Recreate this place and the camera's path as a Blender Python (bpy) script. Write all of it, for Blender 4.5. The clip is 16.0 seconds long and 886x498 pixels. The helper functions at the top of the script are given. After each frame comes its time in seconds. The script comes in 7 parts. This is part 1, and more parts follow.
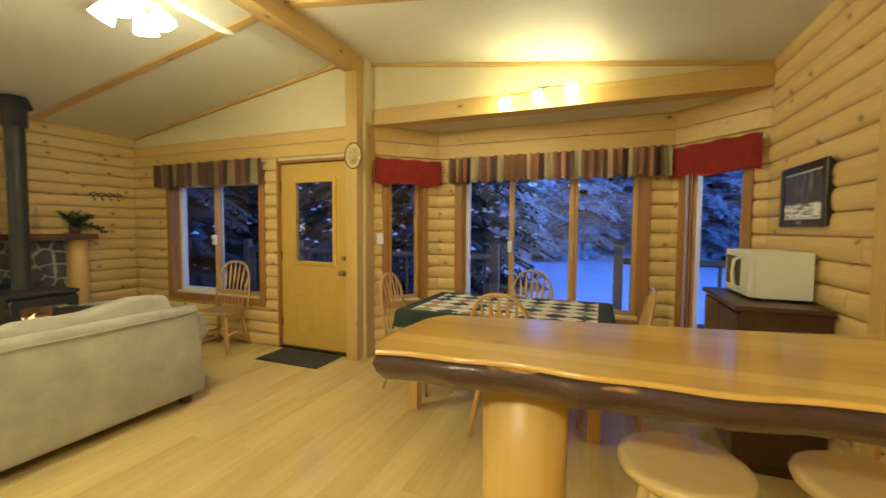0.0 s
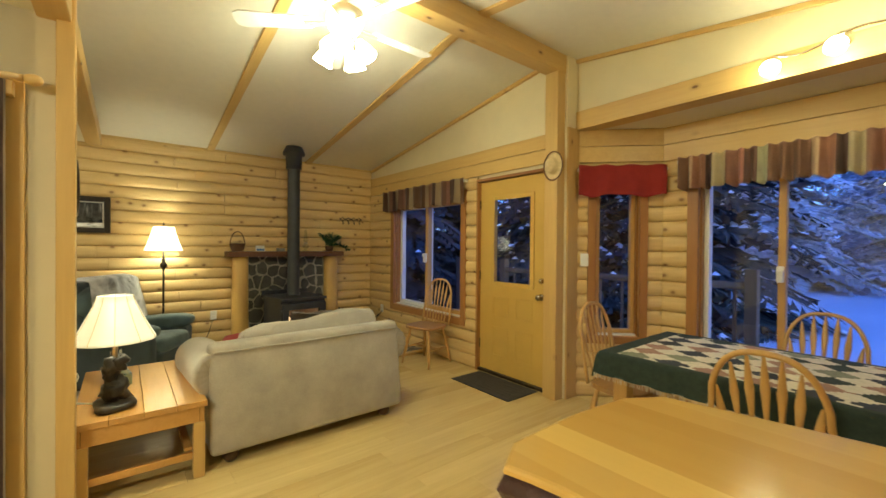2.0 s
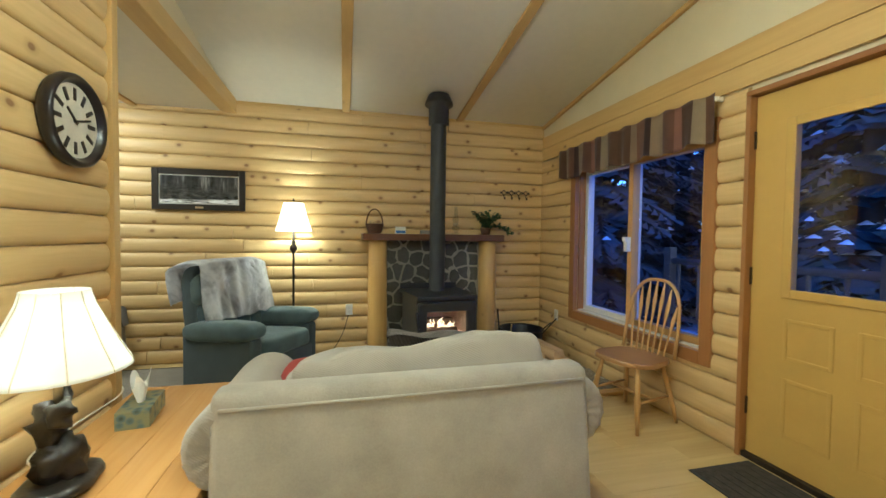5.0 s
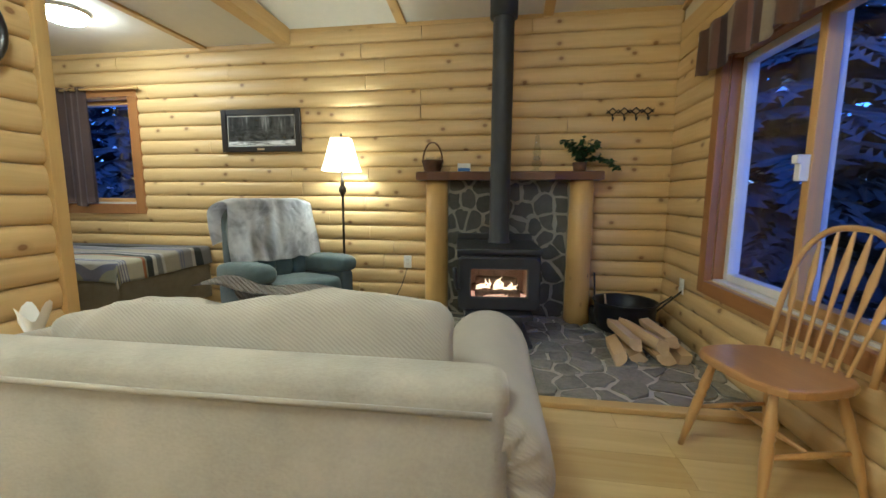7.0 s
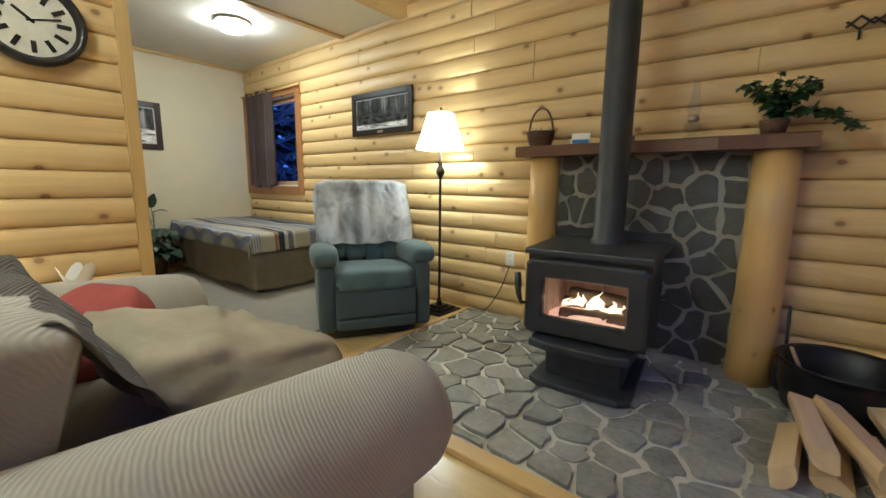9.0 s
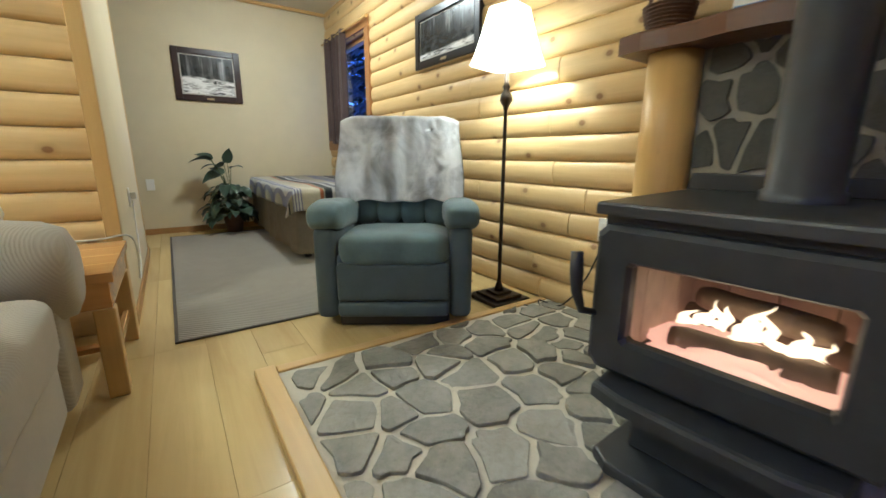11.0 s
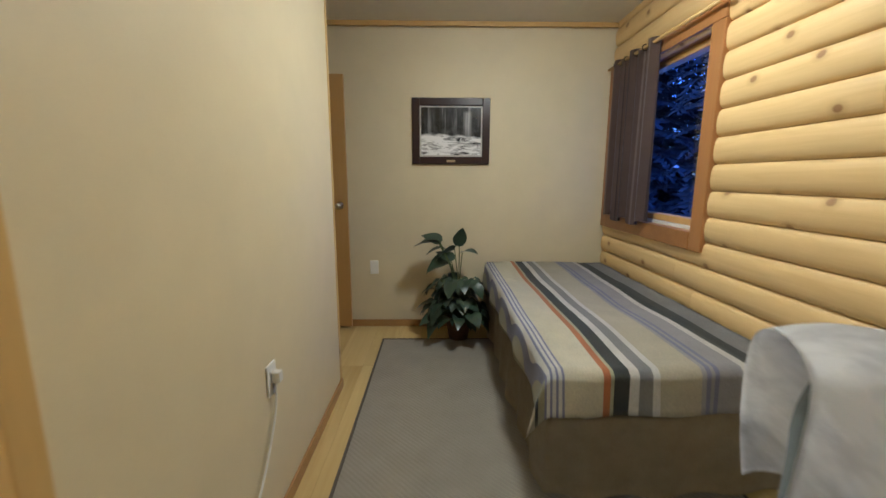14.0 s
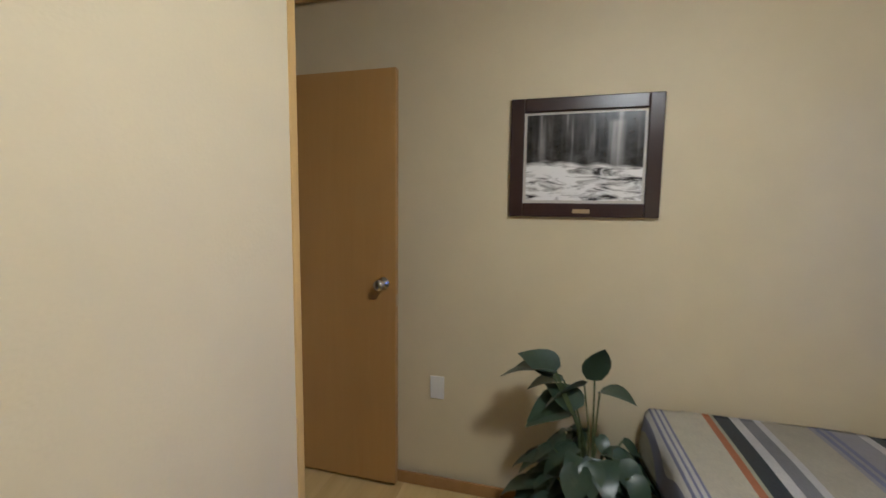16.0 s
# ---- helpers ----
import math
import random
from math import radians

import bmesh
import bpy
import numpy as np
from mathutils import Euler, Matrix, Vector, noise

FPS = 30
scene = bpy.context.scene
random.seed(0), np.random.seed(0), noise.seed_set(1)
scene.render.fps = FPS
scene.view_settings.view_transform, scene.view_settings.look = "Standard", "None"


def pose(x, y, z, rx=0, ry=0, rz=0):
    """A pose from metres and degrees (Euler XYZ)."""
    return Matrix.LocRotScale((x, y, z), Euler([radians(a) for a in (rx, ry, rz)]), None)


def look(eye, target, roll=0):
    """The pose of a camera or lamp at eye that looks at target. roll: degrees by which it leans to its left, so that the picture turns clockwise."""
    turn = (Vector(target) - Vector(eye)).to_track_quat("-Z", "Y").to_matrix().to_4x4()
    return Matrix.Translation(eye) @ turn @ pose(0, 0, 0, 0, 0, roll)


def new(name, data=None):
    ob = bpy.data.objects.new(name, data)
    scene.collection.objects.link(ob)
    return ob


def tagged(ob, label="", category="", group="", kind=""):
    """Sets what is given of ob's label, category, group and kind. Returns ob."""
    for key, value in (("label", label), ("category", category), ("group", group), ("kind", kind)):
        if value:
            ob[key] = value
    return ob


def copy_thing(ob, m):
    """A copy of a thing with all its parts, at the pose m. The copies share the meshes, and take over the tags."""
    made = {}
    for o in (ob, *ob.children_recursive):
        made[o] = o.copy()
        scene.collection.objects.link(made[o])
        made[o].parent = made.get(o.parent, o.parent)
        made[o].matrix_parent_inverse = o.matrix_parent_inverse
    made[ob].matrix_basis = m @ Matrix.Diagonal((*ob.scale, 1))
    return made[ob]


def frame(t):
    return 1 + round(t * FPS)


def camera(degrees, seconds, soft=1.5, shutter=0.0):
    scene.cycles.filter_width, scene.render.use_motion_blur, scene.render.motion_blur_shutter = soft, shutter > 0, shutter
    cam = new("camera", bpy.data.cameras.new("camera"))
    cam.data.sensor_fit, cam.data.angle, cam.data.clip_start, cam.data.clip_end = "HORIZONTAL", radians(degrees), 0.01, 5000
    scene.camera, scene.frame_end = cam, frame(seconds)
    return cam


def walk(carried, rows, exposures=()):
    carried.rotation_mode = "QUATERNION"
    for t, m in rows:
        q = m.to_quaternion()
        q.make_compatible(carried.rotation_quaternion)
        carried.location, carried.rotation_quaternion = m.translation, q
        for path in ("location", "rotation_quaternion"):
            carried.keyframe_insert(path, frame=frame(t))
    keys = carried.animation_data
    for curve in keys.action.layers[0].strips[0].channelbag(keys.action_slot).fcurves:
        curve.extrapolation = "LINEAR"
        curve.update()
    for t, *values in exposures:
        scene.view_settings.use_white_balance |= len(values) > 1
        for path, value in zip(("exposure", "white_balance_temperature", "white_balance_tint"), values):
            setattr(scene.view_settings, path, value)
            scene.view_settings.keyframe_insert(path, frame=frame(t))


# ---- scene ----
cam = camera(95.6, 16.0, shutter=0.3)
# seconds, stops, kelvin, tint
EXPOSURES = [
    (0.0, 0.18, 7200, -11), (1.0, 0.14, 6800, -12), (2.0, 0.02, 6800, -8), (3.5, 0.06, 6050, -10), (4.0, 0.16, 5700, -9), (6.5, 0.2, 5100, -3),
    (8.5, 0.3, 5150, -2), (11.0, 0.55, 5100, -1), (12.0, 0.58, 5350, 0), (12.5, 0.5, 6050, 1), (13.0, 0.5, 5950, 2), (13.5, 0.3, 5850, 3), (14.5, 0.12, 5080, 5), (15.0, 0.08, 5150, 6), (16.0, 0.1, 5300, 8),
]
PATH = [
    (0, (0.533, 0.667, 1.365), (-0.202, 2.524, 1.263), 0.4),
    (0.5, (0.582, 0.805, 1.367), (-0.452, 2.515, 1.28), 0.4),
    (1, (0.603, 0.907, 1.376), (-0.664, 2.453, 1.314), 0.5),
    (1.5, (0.551, 1.071, 1.372), (-0.896, 2.452, 1.336), 0.4),
    (2, (0.394, 1.123, 1.368), (-1.172, 2.366, 1.352), 0.5),
    (2.5, (0.179, 1.188, 1.356), (-1.475, 2.312, 1.358), 0.5),
    (3, (-0.058, 1.266, 1.354), (-1.782, 2.278, 1.367), 0.7),
    (3.5, (-0.347, 1.331, 1.34), (-2.125, 2.247, 1.35), 0.8),
    (4, (-0.615, 1.477, 1.324), (-2.45, 2.271, 1.323), 0.8),
    (4.2, (-0.706, 1.565, 1.314), (-2.566, 2.3, 1.303), 0.8),
    (6.5, (-1.563, 2.656, 1.11), (-3.551, 2.572, 0.908), 0.4),
    (7, (-1.773, 2.884, 1.068), (-3.732, 2.577, 0.81), 0.3),
    (7.5, (-2.002, 3.095, 1.04), (-3.9, 2.542, 0.736), 0.1),
    (8, (-2.231, 3.245, 1.026), (-4.04, 2.457, 0.703), 0.1),
    (8.5, (-2.445, 3.418, 1.044), (-4.122, 2.379, 0.714), -0.0),
    (8.7, (-2.522, 3.457, 1.039), (-4.147, 2.336, 0.717), 0.3),
    (10.8, (-3.519, 3.265, 0.843), (-4.663, 1.68, 0.418), 0.2),
    (11, (-3.589, 3.161, 0.827), (-4.677, 1.545, 0.373), 0.3),
    (11.5, (-3.708, 2.875, 0.801), (-4.594, 1.158, 0.284), 0.3),
    (12, (-3.774, 2.558, 0.881), (-4.42, 0.747, 0.332), 0.3),
    (12.5, (-3.827, 2.247, 0.984), (-4.222, 0.36, 0.452), 0.2),
    (13, (-3.861, 1.973, 1.108), (-4.05, 0.044, 0.616), -0.0),
    (13.5, (-3.89, 1.671, 1.192), (-3.972, -0.283, 0.771), 0.1),
    (14, (-3.951, 1.34, 1.261), (-3.98, -0.63, 0.914), 0.2),
    (14.5, (-3.985, 0.957, 1.283), (-3.985, -1.026, 1.021), 0.8),
    (15, (-4.018, 0.594, 1.340), (-3.944, -1.392, 1.116), 0.9),
    (15.5, (-3.966, 0.205, 1.352), (-3.714, -1.766, 1.160), 0.9),
    (16, (-3.925, -0.137, 1.393), (-3.424, -2.064, 1.204), 0.7),
]
walk(cam, [(t, look(eye, target, roll)) for t, eye, target, roll in PATH], EXPOSURES)

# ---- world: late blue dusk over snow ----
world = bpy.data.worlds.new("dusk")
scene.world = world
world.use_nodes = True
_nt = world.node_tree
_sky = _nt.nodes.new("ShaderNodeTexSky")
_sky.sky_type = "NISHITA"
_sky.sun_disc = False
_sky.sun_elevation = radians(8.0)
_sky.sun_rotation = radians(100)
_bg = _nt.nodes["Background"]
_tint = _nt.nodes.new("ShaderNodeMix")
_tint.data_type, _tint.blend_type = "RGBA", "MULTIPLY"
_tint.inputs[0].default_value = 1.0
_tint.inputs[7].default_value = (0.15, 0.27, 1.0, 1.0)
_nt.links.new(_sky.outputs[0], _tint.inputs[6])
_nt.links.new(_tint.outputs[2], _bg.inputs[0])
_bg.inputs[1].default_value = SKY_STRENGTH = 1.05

# lamp strengths, watts per square metre of glowing surface
GLOW_FAN, GLOW_TRACK, GLOW_DOME, GLOW_BULB = 120.0, 66.0, 110.0, 470.0
GLOW_KITCHEN = 280.0
GLOW_SHADE, GLOW_FIRE = 1.7, 3.4
WARM = (1.0, 0.93, 0.73)

# ---- materials ----
def nodes_of(name):
    m = bpy.data.materials.new(name)
    m.use_nodes = True
    nt = m.node_tree
    return m, nt, nt.nodes["Principled BSDF"]


def add(nt, kind, **inputs):
    n = nt.nodes.new(kind)
    for k, v in inputs.items():
        n.inputs[k.replace("_", " ")].default_value = v
    return n


def rgba(c):
    return (c[0], c[1], c[2], 1.0)


def coords(nt, scale=(1, 1, 1), shift=True):
    """Object coordinates, moved by a random amount from object to object."""
    tc = nt.nodes.new("ShaderNodeTexCoord")
    mp = nt.nodes.new("ShaderNodeMapping")
    mp.inputs["Scale"].default_value = scale
    if shift:
        oi = nt.nodes.new("ShaderNodeObjectInfo")
        vm = nt.nodes.new("ShaderNodeVectorMath")
        vm.operation = "SCALE"
        vm.inputs[0].default_value = (17.3, 41.7, 29.1)
        nt.links.new(oi.outputs["Random"], vm.inputs["Scale"])
        va = nt.nodes.new("ShaderNodeVectorMath")
        nt.links.new(tc.outputs["Object"], va.inputs[0])
        nt.links.new(vm.outputs[0], va.inputs[1])
        nt.links.new(va.outputs[0], mp.inputs["Vector"])
    else:
        nt.links.new(tc.outputs["Object"], mp.inputs["Vector"])
    return mp.outputs[0]


def ramp(nt, fac, stops, mode="LINEAR"):
    r = nt.nodes.new("ShaderNodeValToRGB")
    r.color_ramp.interpolation = mode
    e = r.color_ramp.elements
    while len(e) < len(stops):
        e.new(0.5)
    for el, (p, c) in zip(e, stops):
        el.position, el.color = p, rgba(c)
    nt.links.new(fac, r.inputs[0])
    return r.outputs[0]


def mix(nt, fac, a, b, kind="MIX"):
    n = nt.nodes.new("ShaderNodeMix")
    n.data_type, n.blend_type = "RGBA", kind
    for sock, v in ((n.inputs[0], fac), (n.inputs[6], a), (n.inputs[7], b)):
        if isinstance(v, (int, float)):
            sock.default_value = v
        elif isinstance(v, tuple):
            sock.default_value = rgba(v)
        else:
            nt.links.new(v, sock)
    return n.outputs[2]


def noise_tex(nt, vec, scale, detail=4.0, rough=0.55, distort=0.0):
    n = add(nt, "ShaderNodeTexNoise", Scale=scale, Detail=detail, Roughness=rough, Distortion=distort)
    nt.links.new(vec, n.inputs["Vector"])
    return n.outputs["Fac"]


def bump(nt, bsdf, height, strength, dist=0.01):
    b = add(nt, "ShaderNodeBump", Strength=strength, Distance=dist)
    nt.links.new(height, b.inputs["Height"])
    nt.links.new(b.outputs[0], bsdf.inputs["Normal"])


def plain(name, c, rough=0.6, metal=0.0, vary=0.12, scale=14.0, bumps=0.15, dist=0.004, fine=90.0, sheen=0.0):
    """Paint, plastic, metal, cloth: one colour with broad stains and fine grain."""
    m, nt, b = nodes_of(name)
    v = coords(nt)
    f1 = noise_tex(nt, v, scale, 5)
    f2 = noise_tex(nt, v, fine, 3)
    dark, light = tuple(x * (1 - vary) for x in c), tuple(min(1, x * (1 + vary)) for x in c)
    col = ramp(nt, f1, [(0.3, dark), (0.7, light)])
    col = mix(nt, 0.25, col, ramp(nt, f2, [(0.3, dark), (0.7, light)]))
    nt.links.new(col, b.inputs["Base Color"])
    b.inputs["Roughness"].default_value, b.inputs["Metallic"].default_value = rough, metal
    b.inputs["Sheen Weight"].default_value = sheen
    bump(nt, b, f2, bumps, dist)
    return m


def wood(name, light, dark, axis=0, rough=0.42, knots=0.5, coat=0.0, grain=26.0, knot=(0.12, 0.05, 0.018), knot_scale=3.2, tone=0.25, flat=False, patch=0.45, strips=0.0):
    """Softwood or oak: long grain along one axis, broad tone changes, knots, piece to piece variation."""
    m, nt, b = nodes_of(name)
    s = [1.0, 1.0, 1.0]
    s[axis] = 0.06
    v = coords(nt, tuple(s))
    g = noise_tex(nt, v, grain, 6, 0.6, 0.8)
    s2 = [1.0, 1.0, 1.0]
    s2[axis] = 0.22
    v2 = coords(nt, tuple(s2))
    broad = noise_tex(nt, v2, 3.0, 3)
    mid = tuple((p + q) / 2 for p, q in zip(light, dark))
    col = ramp(nt, g, [(0.28, dark), (0.5, mid), (0.72, light)])
    col = mix(nt, patch, col, ramp(nt, broad, [(0.32, dark), (0.68, light)]))
    oi = nt.nodes.new("ShaderNodeObjectInfo")
    col = mix(nt, tone, col, ramp(nt, oi.outputs["Random"], [(0.0, dark), (0.5, mid), (1.0, light)]))
    if strips:
        sep = nt.nodes.new("ShaderNodeSeparateXYZ")
        nt.links.new(nt.nodes.new("ShaderNodeTexCoord").outputs["Object"], sep.inputs[0])
        st = nt.nodes.new("ShaderNodeMath")
        st.operation = "MULTIPLY"
        st.inputs[1].default_value = strips
        nt.links.new(sep.outputs[1], st.inputs[0])
        fl = nt.nodes.new("ShaderNodeMath")
        fl.operation = "FLOOR"
        nt.links.new(st.outputs[0], fl.inputs[0])
        wn = nt.nodes.new("ShaderNodeTexWhiteNoise")
        wn.noise_dimensions = "1D"
        nt.links.new(fl.outputs[0], wn.inputs["W"])
        col = mix(nt, 0.72, col, ramp(nt, wn.outputs[0], [(0.0, dark), (0.5, mid), (1.0, light)]))
    if knots:
        s3 = [1.0, 1.0, 1.0]
        s3[axis] = 0.75 if flat else 0.55
        v3 = coords(nt, tuple(s3))
        vo = add(nt, "ShaderNodeTexVoronoi", Scale=knot_scale, Randomness=1.0)
        if flat:
            vo.voronoi_dimensions = "2D"
            sx = nt.nodes.new("ShaderNodeSeparateXYZ")
            cx = nt.nodes.new("ShaderNodeCombineXYZ")
            nt.links.new(v3, sx.inputs[0])
            nt.links.new(sx.outputs[0], cx.inputs[0])
            nt.links.new(sx.outputs[2], cx.inputs[1])
            v3 = cx.outputs[0]
        nt.links.new(v3, vo.inputs["Vector"])
        k = ramp(nt, vo.outputs["Distance"], [(0.04, (1, 1, 1)), (0.062, (0.3, 0.3, 0.3)), (0.13, (0, 0, 0))])
        kf = nt.nodes.new("ShaderNodeMath")
        kf.operation = "MULTIPLY"
        kf.inputs[1].default_value = knots
        nt.links.new(k, kf.inputs[0])
        col = mix(nt, kf.outputs[0], col, knot)
    nt.links.new(col, b.inputs["Base Color"])
    b.inputs["Roughness"].default_value = rough
    b.inputs["Coat Weight"].default_value, b.inputs["Coat Roughness"].default_value = coat, 0.12
    bump(nt, b, g, 0.22, 0.003)
    return m


def glow(name, c, strength):
    m, nt, b = nodes_of(name)
    b.inputs["Base Color"].default_value = (0.85, 0.83, 0.78, 1)
    b.inputs["Emission Color"].default_value = rgba(c)
    b.inputs["Emission Strength"].default_value = strength
    b.inputs["Roughness"].default_value = 0.4
    return m


def glass(name, tint=(0.96, 0.98, 1.0), gloss=0.9):
    m, nt, b = nodes_of(name)
    t = nt.nodes.new("ShaderNodeBsdfTransparent")
    t.inputs[0].default_value = rgba(tint)
    g = nt.nodes.new("ShaderNodeBsdfGlossy")
    g.inputs["Roughness"].default_value = 0.01
    g.inputs["Color"].default_value = (gloss, gloss, gloss, 1)
    lw = add(nt, "ShaderNodeLayerWeight", Blend=0.5)
    pw = nt.nodes.new("ShaderNodeMath")
    pw.operation = "POWER"
    pw.inputs[1].default_value = 5.0
    nt.links.new(lw.outputs["Facing"], pw.inputs[0])
    f = nt.nodes.new("ShaderNodeMapRange")
    f.inputs["To Min"].default_value, f.inputs["To Max"].default_value = 0.035, 0.9
    nt.links.new(pw.outputs[0], f.inputs[0])
    x = nt.nodes.new("ShaderNodeMixShader")
    nt.links.new(f.outputs[0], x.inputs[0])
    nt.links.new(t.outputs[0], x.inputs[1])
    nt.links.new(g.outputs[0], x.inputs[2])
    nt.links.new(x.outputs[0], nt.nodes["Material Output"].inputs[0])
    return m


def stone(name, light, dark, rough=0.6):
    m, nt, b = nodes_of(name)
    v = coords(nt)
    f1 = noise_tex(nt, v, 5.0, 6, 0.65, 0.4)
    f2 = noise_tex(nt, v, 38.0, 6, 0.7)
    oi = nt.nodes.new("ShaderNodeObjectInfo")
    mid = tuple((p + q) / 2 for p, q in zip(light, dark))
    col = ramp(nt, f1, [(0.3, dark), (0.5, mid), (0.75, light)])
    col = mix(nt, 0.4, col, ramp(nt, oi.outputs["Random"], [(0, dark), (0.55, mid), (1, light)]))
    col = mix(nt, 0.3, col, ramp(nt, f2, [(0.3, dark), (0.7, light)]))
    nt.links.new(col, b.inputs["Base Color"])
    b.inputs["Roughness"].default_value = rough
    both = mix(nt, 0.35, f1, f2)
    bump(nt, b, both, 0.8, 0.025)
    return m


def stripes(name, cols, axis, start, width, rough=0.9, fine=160.0, cross=None):
    """Woven cloth striped across one world axis; cols: (share of the width, colour)."""
    m, nt, b = nodes_of(name)
    tc = nt.nodes.new("ShaderNodeTexCoord")
    sp = nt.nodes.new("ShaderNodeSeparateXYZ")
    nt.links.new(tc.outputs["Object"], sp.inputs[0])
    mr = nt.nodes.new("ShaderNodeMapRange")
    mr.inputs["From Min"].default_value, mr.inputs["From Max"].default_value = start, start + width
    nt.links.new(sp.outputs[axis], mr.inputs[0])
    total, at, stops = sum(w for w, _ in cols), 0.0, []
    for w, c in cols:
        stops.append((at, c))
        at += w / total
    col = ramp(nt, mr.outputs[0], stops, "CONSTANT")
    v = coords(nt)
    f = noise_tex(nt, v, fine, 3)
    f2 = noise_tex(nt, v, 7.0, 3)
    col = mix(nt, 0.35, col, mix(nt, 1.0, col, ramp(nt, f, [(0.3, (0.55, 0.55, 0.55)), (0.7, (1, 1, 1))]), "MULTIPLY"))
    col = mix(nt, 0.3, col, mix(nt, 1.0, col, ramp(nt, f2, [(0.3, (0.6, 0.6, 0.6)), (0.7, (1, 1, 1))]), "MULTIPLY"))
    nt.links.new(col, b.inputs["Base Color"])
    b.inputs["Roughness"].default_value = rough
    b.inputs["Sheen Weight"].default_value = 0.2
    bump(nt, b, f, 0.3, 0.003)
    return m


def ribbed(name, c, scale, axis_scale, vary=0.2, rough=0.9, depth=0.004):
    """Cord or rib weave."""
    m, nt, b = nodes_of(name)
    v = coords(nt, axis_scale, shift=False)
    w = add(nt, "ShaderNodeTexWave", Scale=scale, Distortion=1.2, Detail=1.0)
    w.bands_direction = "DIAGONAL"
    nt.links.new(v, w.inputs["Vector"])
    f = noise_tex(nt, coords(nt), 6.0, 4)
    dark, light = tuple(x * (1 - vary) for x in c), tuple(min(1, x * (1 + vary)) for x in c)
    col = ramp(nt, f, [(0.3, dark), (0.7, light)])
    col = mix(nt, 0.25, col, ramp(nt, w.outputs["Fac"], [(0.0, dark), (0.6, light)]))
    nt.links.new(col, b.inputs["Base Color"])
    b.inputs["Roughness"].default_value = rough
    b.inputs["Sheen Weight"].default_value = 0.25
    bump(nt, b, w.outputs["Fac"], 0.5, depth)
    return m


PINE = wood("pine_log", (0.72, 0.52, 0.245), (0.59, 0.40, 0.17), 0, 0.48, 0.85, tone=0.05, flat=True, patch=0.12, knot_scale=3.7, knot=(0.22, 0.10, 0.035))
PINE_X = wood("pine_trim_x", (0.65, 0.45, 0.175), (0.48, 0.295, 0.10), 0, 0.42, 0.9, knot_scale=4.6)
PINE_Y = wood("pine_trim_y", (0.65, 0.45, 0.175), (0.48, 0.295, 0.10), 1, 0.42, 0.9, knot_scale=4.6)
PINE_Z = wood("pine_trim_z", (0.65, 0.45, 0.175), (0.48, 0.295, 0.10), 2, 0.42, 0.9, knot_scale=5.5)
CASING = wood("stained_casing", (0.40, 0.19, 0.06), (0.26, 0.11, 0.035), 2, 0.4, 0.35)
CASING_X = wood("stained_casing_x", (0.40, 0.19, 0.06), (0.26, 0.11, 0.035), 0, 0.4, 0.35)
SASH = wood("sash_wood", (0.60, 0.36, 0.13), (0.45, 0.25, 0.08), 2, 0.4, 0.2)
OAK = wood("oak", (0.62, 0.38, 0.14), (0.46, 0.26, 0.085), 2, 0.35, 0.0, coat=0.3, grain=40)
OAK_SEAT = wood("oak_seat", (0.46, 0.25, 0.085), (0.31, 0.15, 0.05), 0, 0.3, 0.0, coat=0.4, grain=34)
TABLE_PINE = wood("table_pine", (0.64, 0.36, 0.12), (0.48, 0.24, 0.07), 0, 0.25, 0.5, coat=0.4)
BAR_TOP = wood("bar_top", (0.86, 0.60, 0.19), (0.50, 0.27, 0.06), 0, 0.2, 0.6, coat=0.8, grain=14, knot_scale=4.0, strips=15.0)
BARK = stone("bark", (0.085, 0.030, 0.022), (0.022, 0.010, 0.009), 0.4)
_n = BARK.node_tree
_b = _n.nodes["Principled BSDF"]
_b.inputs["Coat Weight"].default_value = 0.25
_src = _b.inputs["Base Color"].links[0].from_socket
_worn = ramp(_n, noise_tex(_n, coords(_n, (0.45, 1, 1.6)), 6.0, 3, 0.45, 0.3), [(0.69, (0, 0, 0)), (0.71, (1, 1, 1))])
_n.links.new(mix(_n, _worn, _src, (0.50, 0.27, 0.085)), _b.inputs["Base Color"])
LAMINATE = wood("laminate", (0.73, 0.565, 0.265), (0.47, 0.33, 0.125), 1, 0.24, 0.0, grain=18, tone=0.3)
LOG_POST = wood("peeled_log", (0.68, 0.45, 0.155), (0.52, 0.30, 0.085), 2, 0.38, 0.9, knot_scale=7.5)
MANTEL = wood("mantel_wood", (0.16, 0.065, 0.025), (0.075, 0.03, 0.014), 1, 0.35, 0.3)
DARK_WOOD = wood("dark_cabinet", (0.085, 0.04, 0.022), (0.04, 0.018, 0.011), 2, 0.3, 0.0)
BASE_WOOD = wood("baseboard_wood", (0.42, 0.24, 0.09), (0.30, 0.16, 0.055), 1, 0.45, 0.2)
CEIL = plain("ceiling_paint", (0.70, 0.66, 0.56), 0.55, vary=0.03, bumps=0.1, fine=220)
CREAM = plain("cream_wall", (0.67, 0.585, 0.395), 0.55, vary=0.035, scale=5, bumps=0.12, fine=160)
DOOR_PAINT = plain("ochre_door", (0.56, 0.36, 0.09), 0.4, vary=0.05, scale=6, bumps=0.06)
SLAB_DOOR = wood("hollow_door", (0.50, 0.30, 0.105), (0.44, 0.25, 0.08), 2, 0.4, 0.0, grain=30)
WHITE = plain("white_plastic", (0.80, 0.79, 0.75), 0.4, vary=0.03, bumps=0.05)
VINYL = plain("white_vinyl", (0.72, 0.70, 0.66), 0.4, vary=0.04, bumps=0.05)
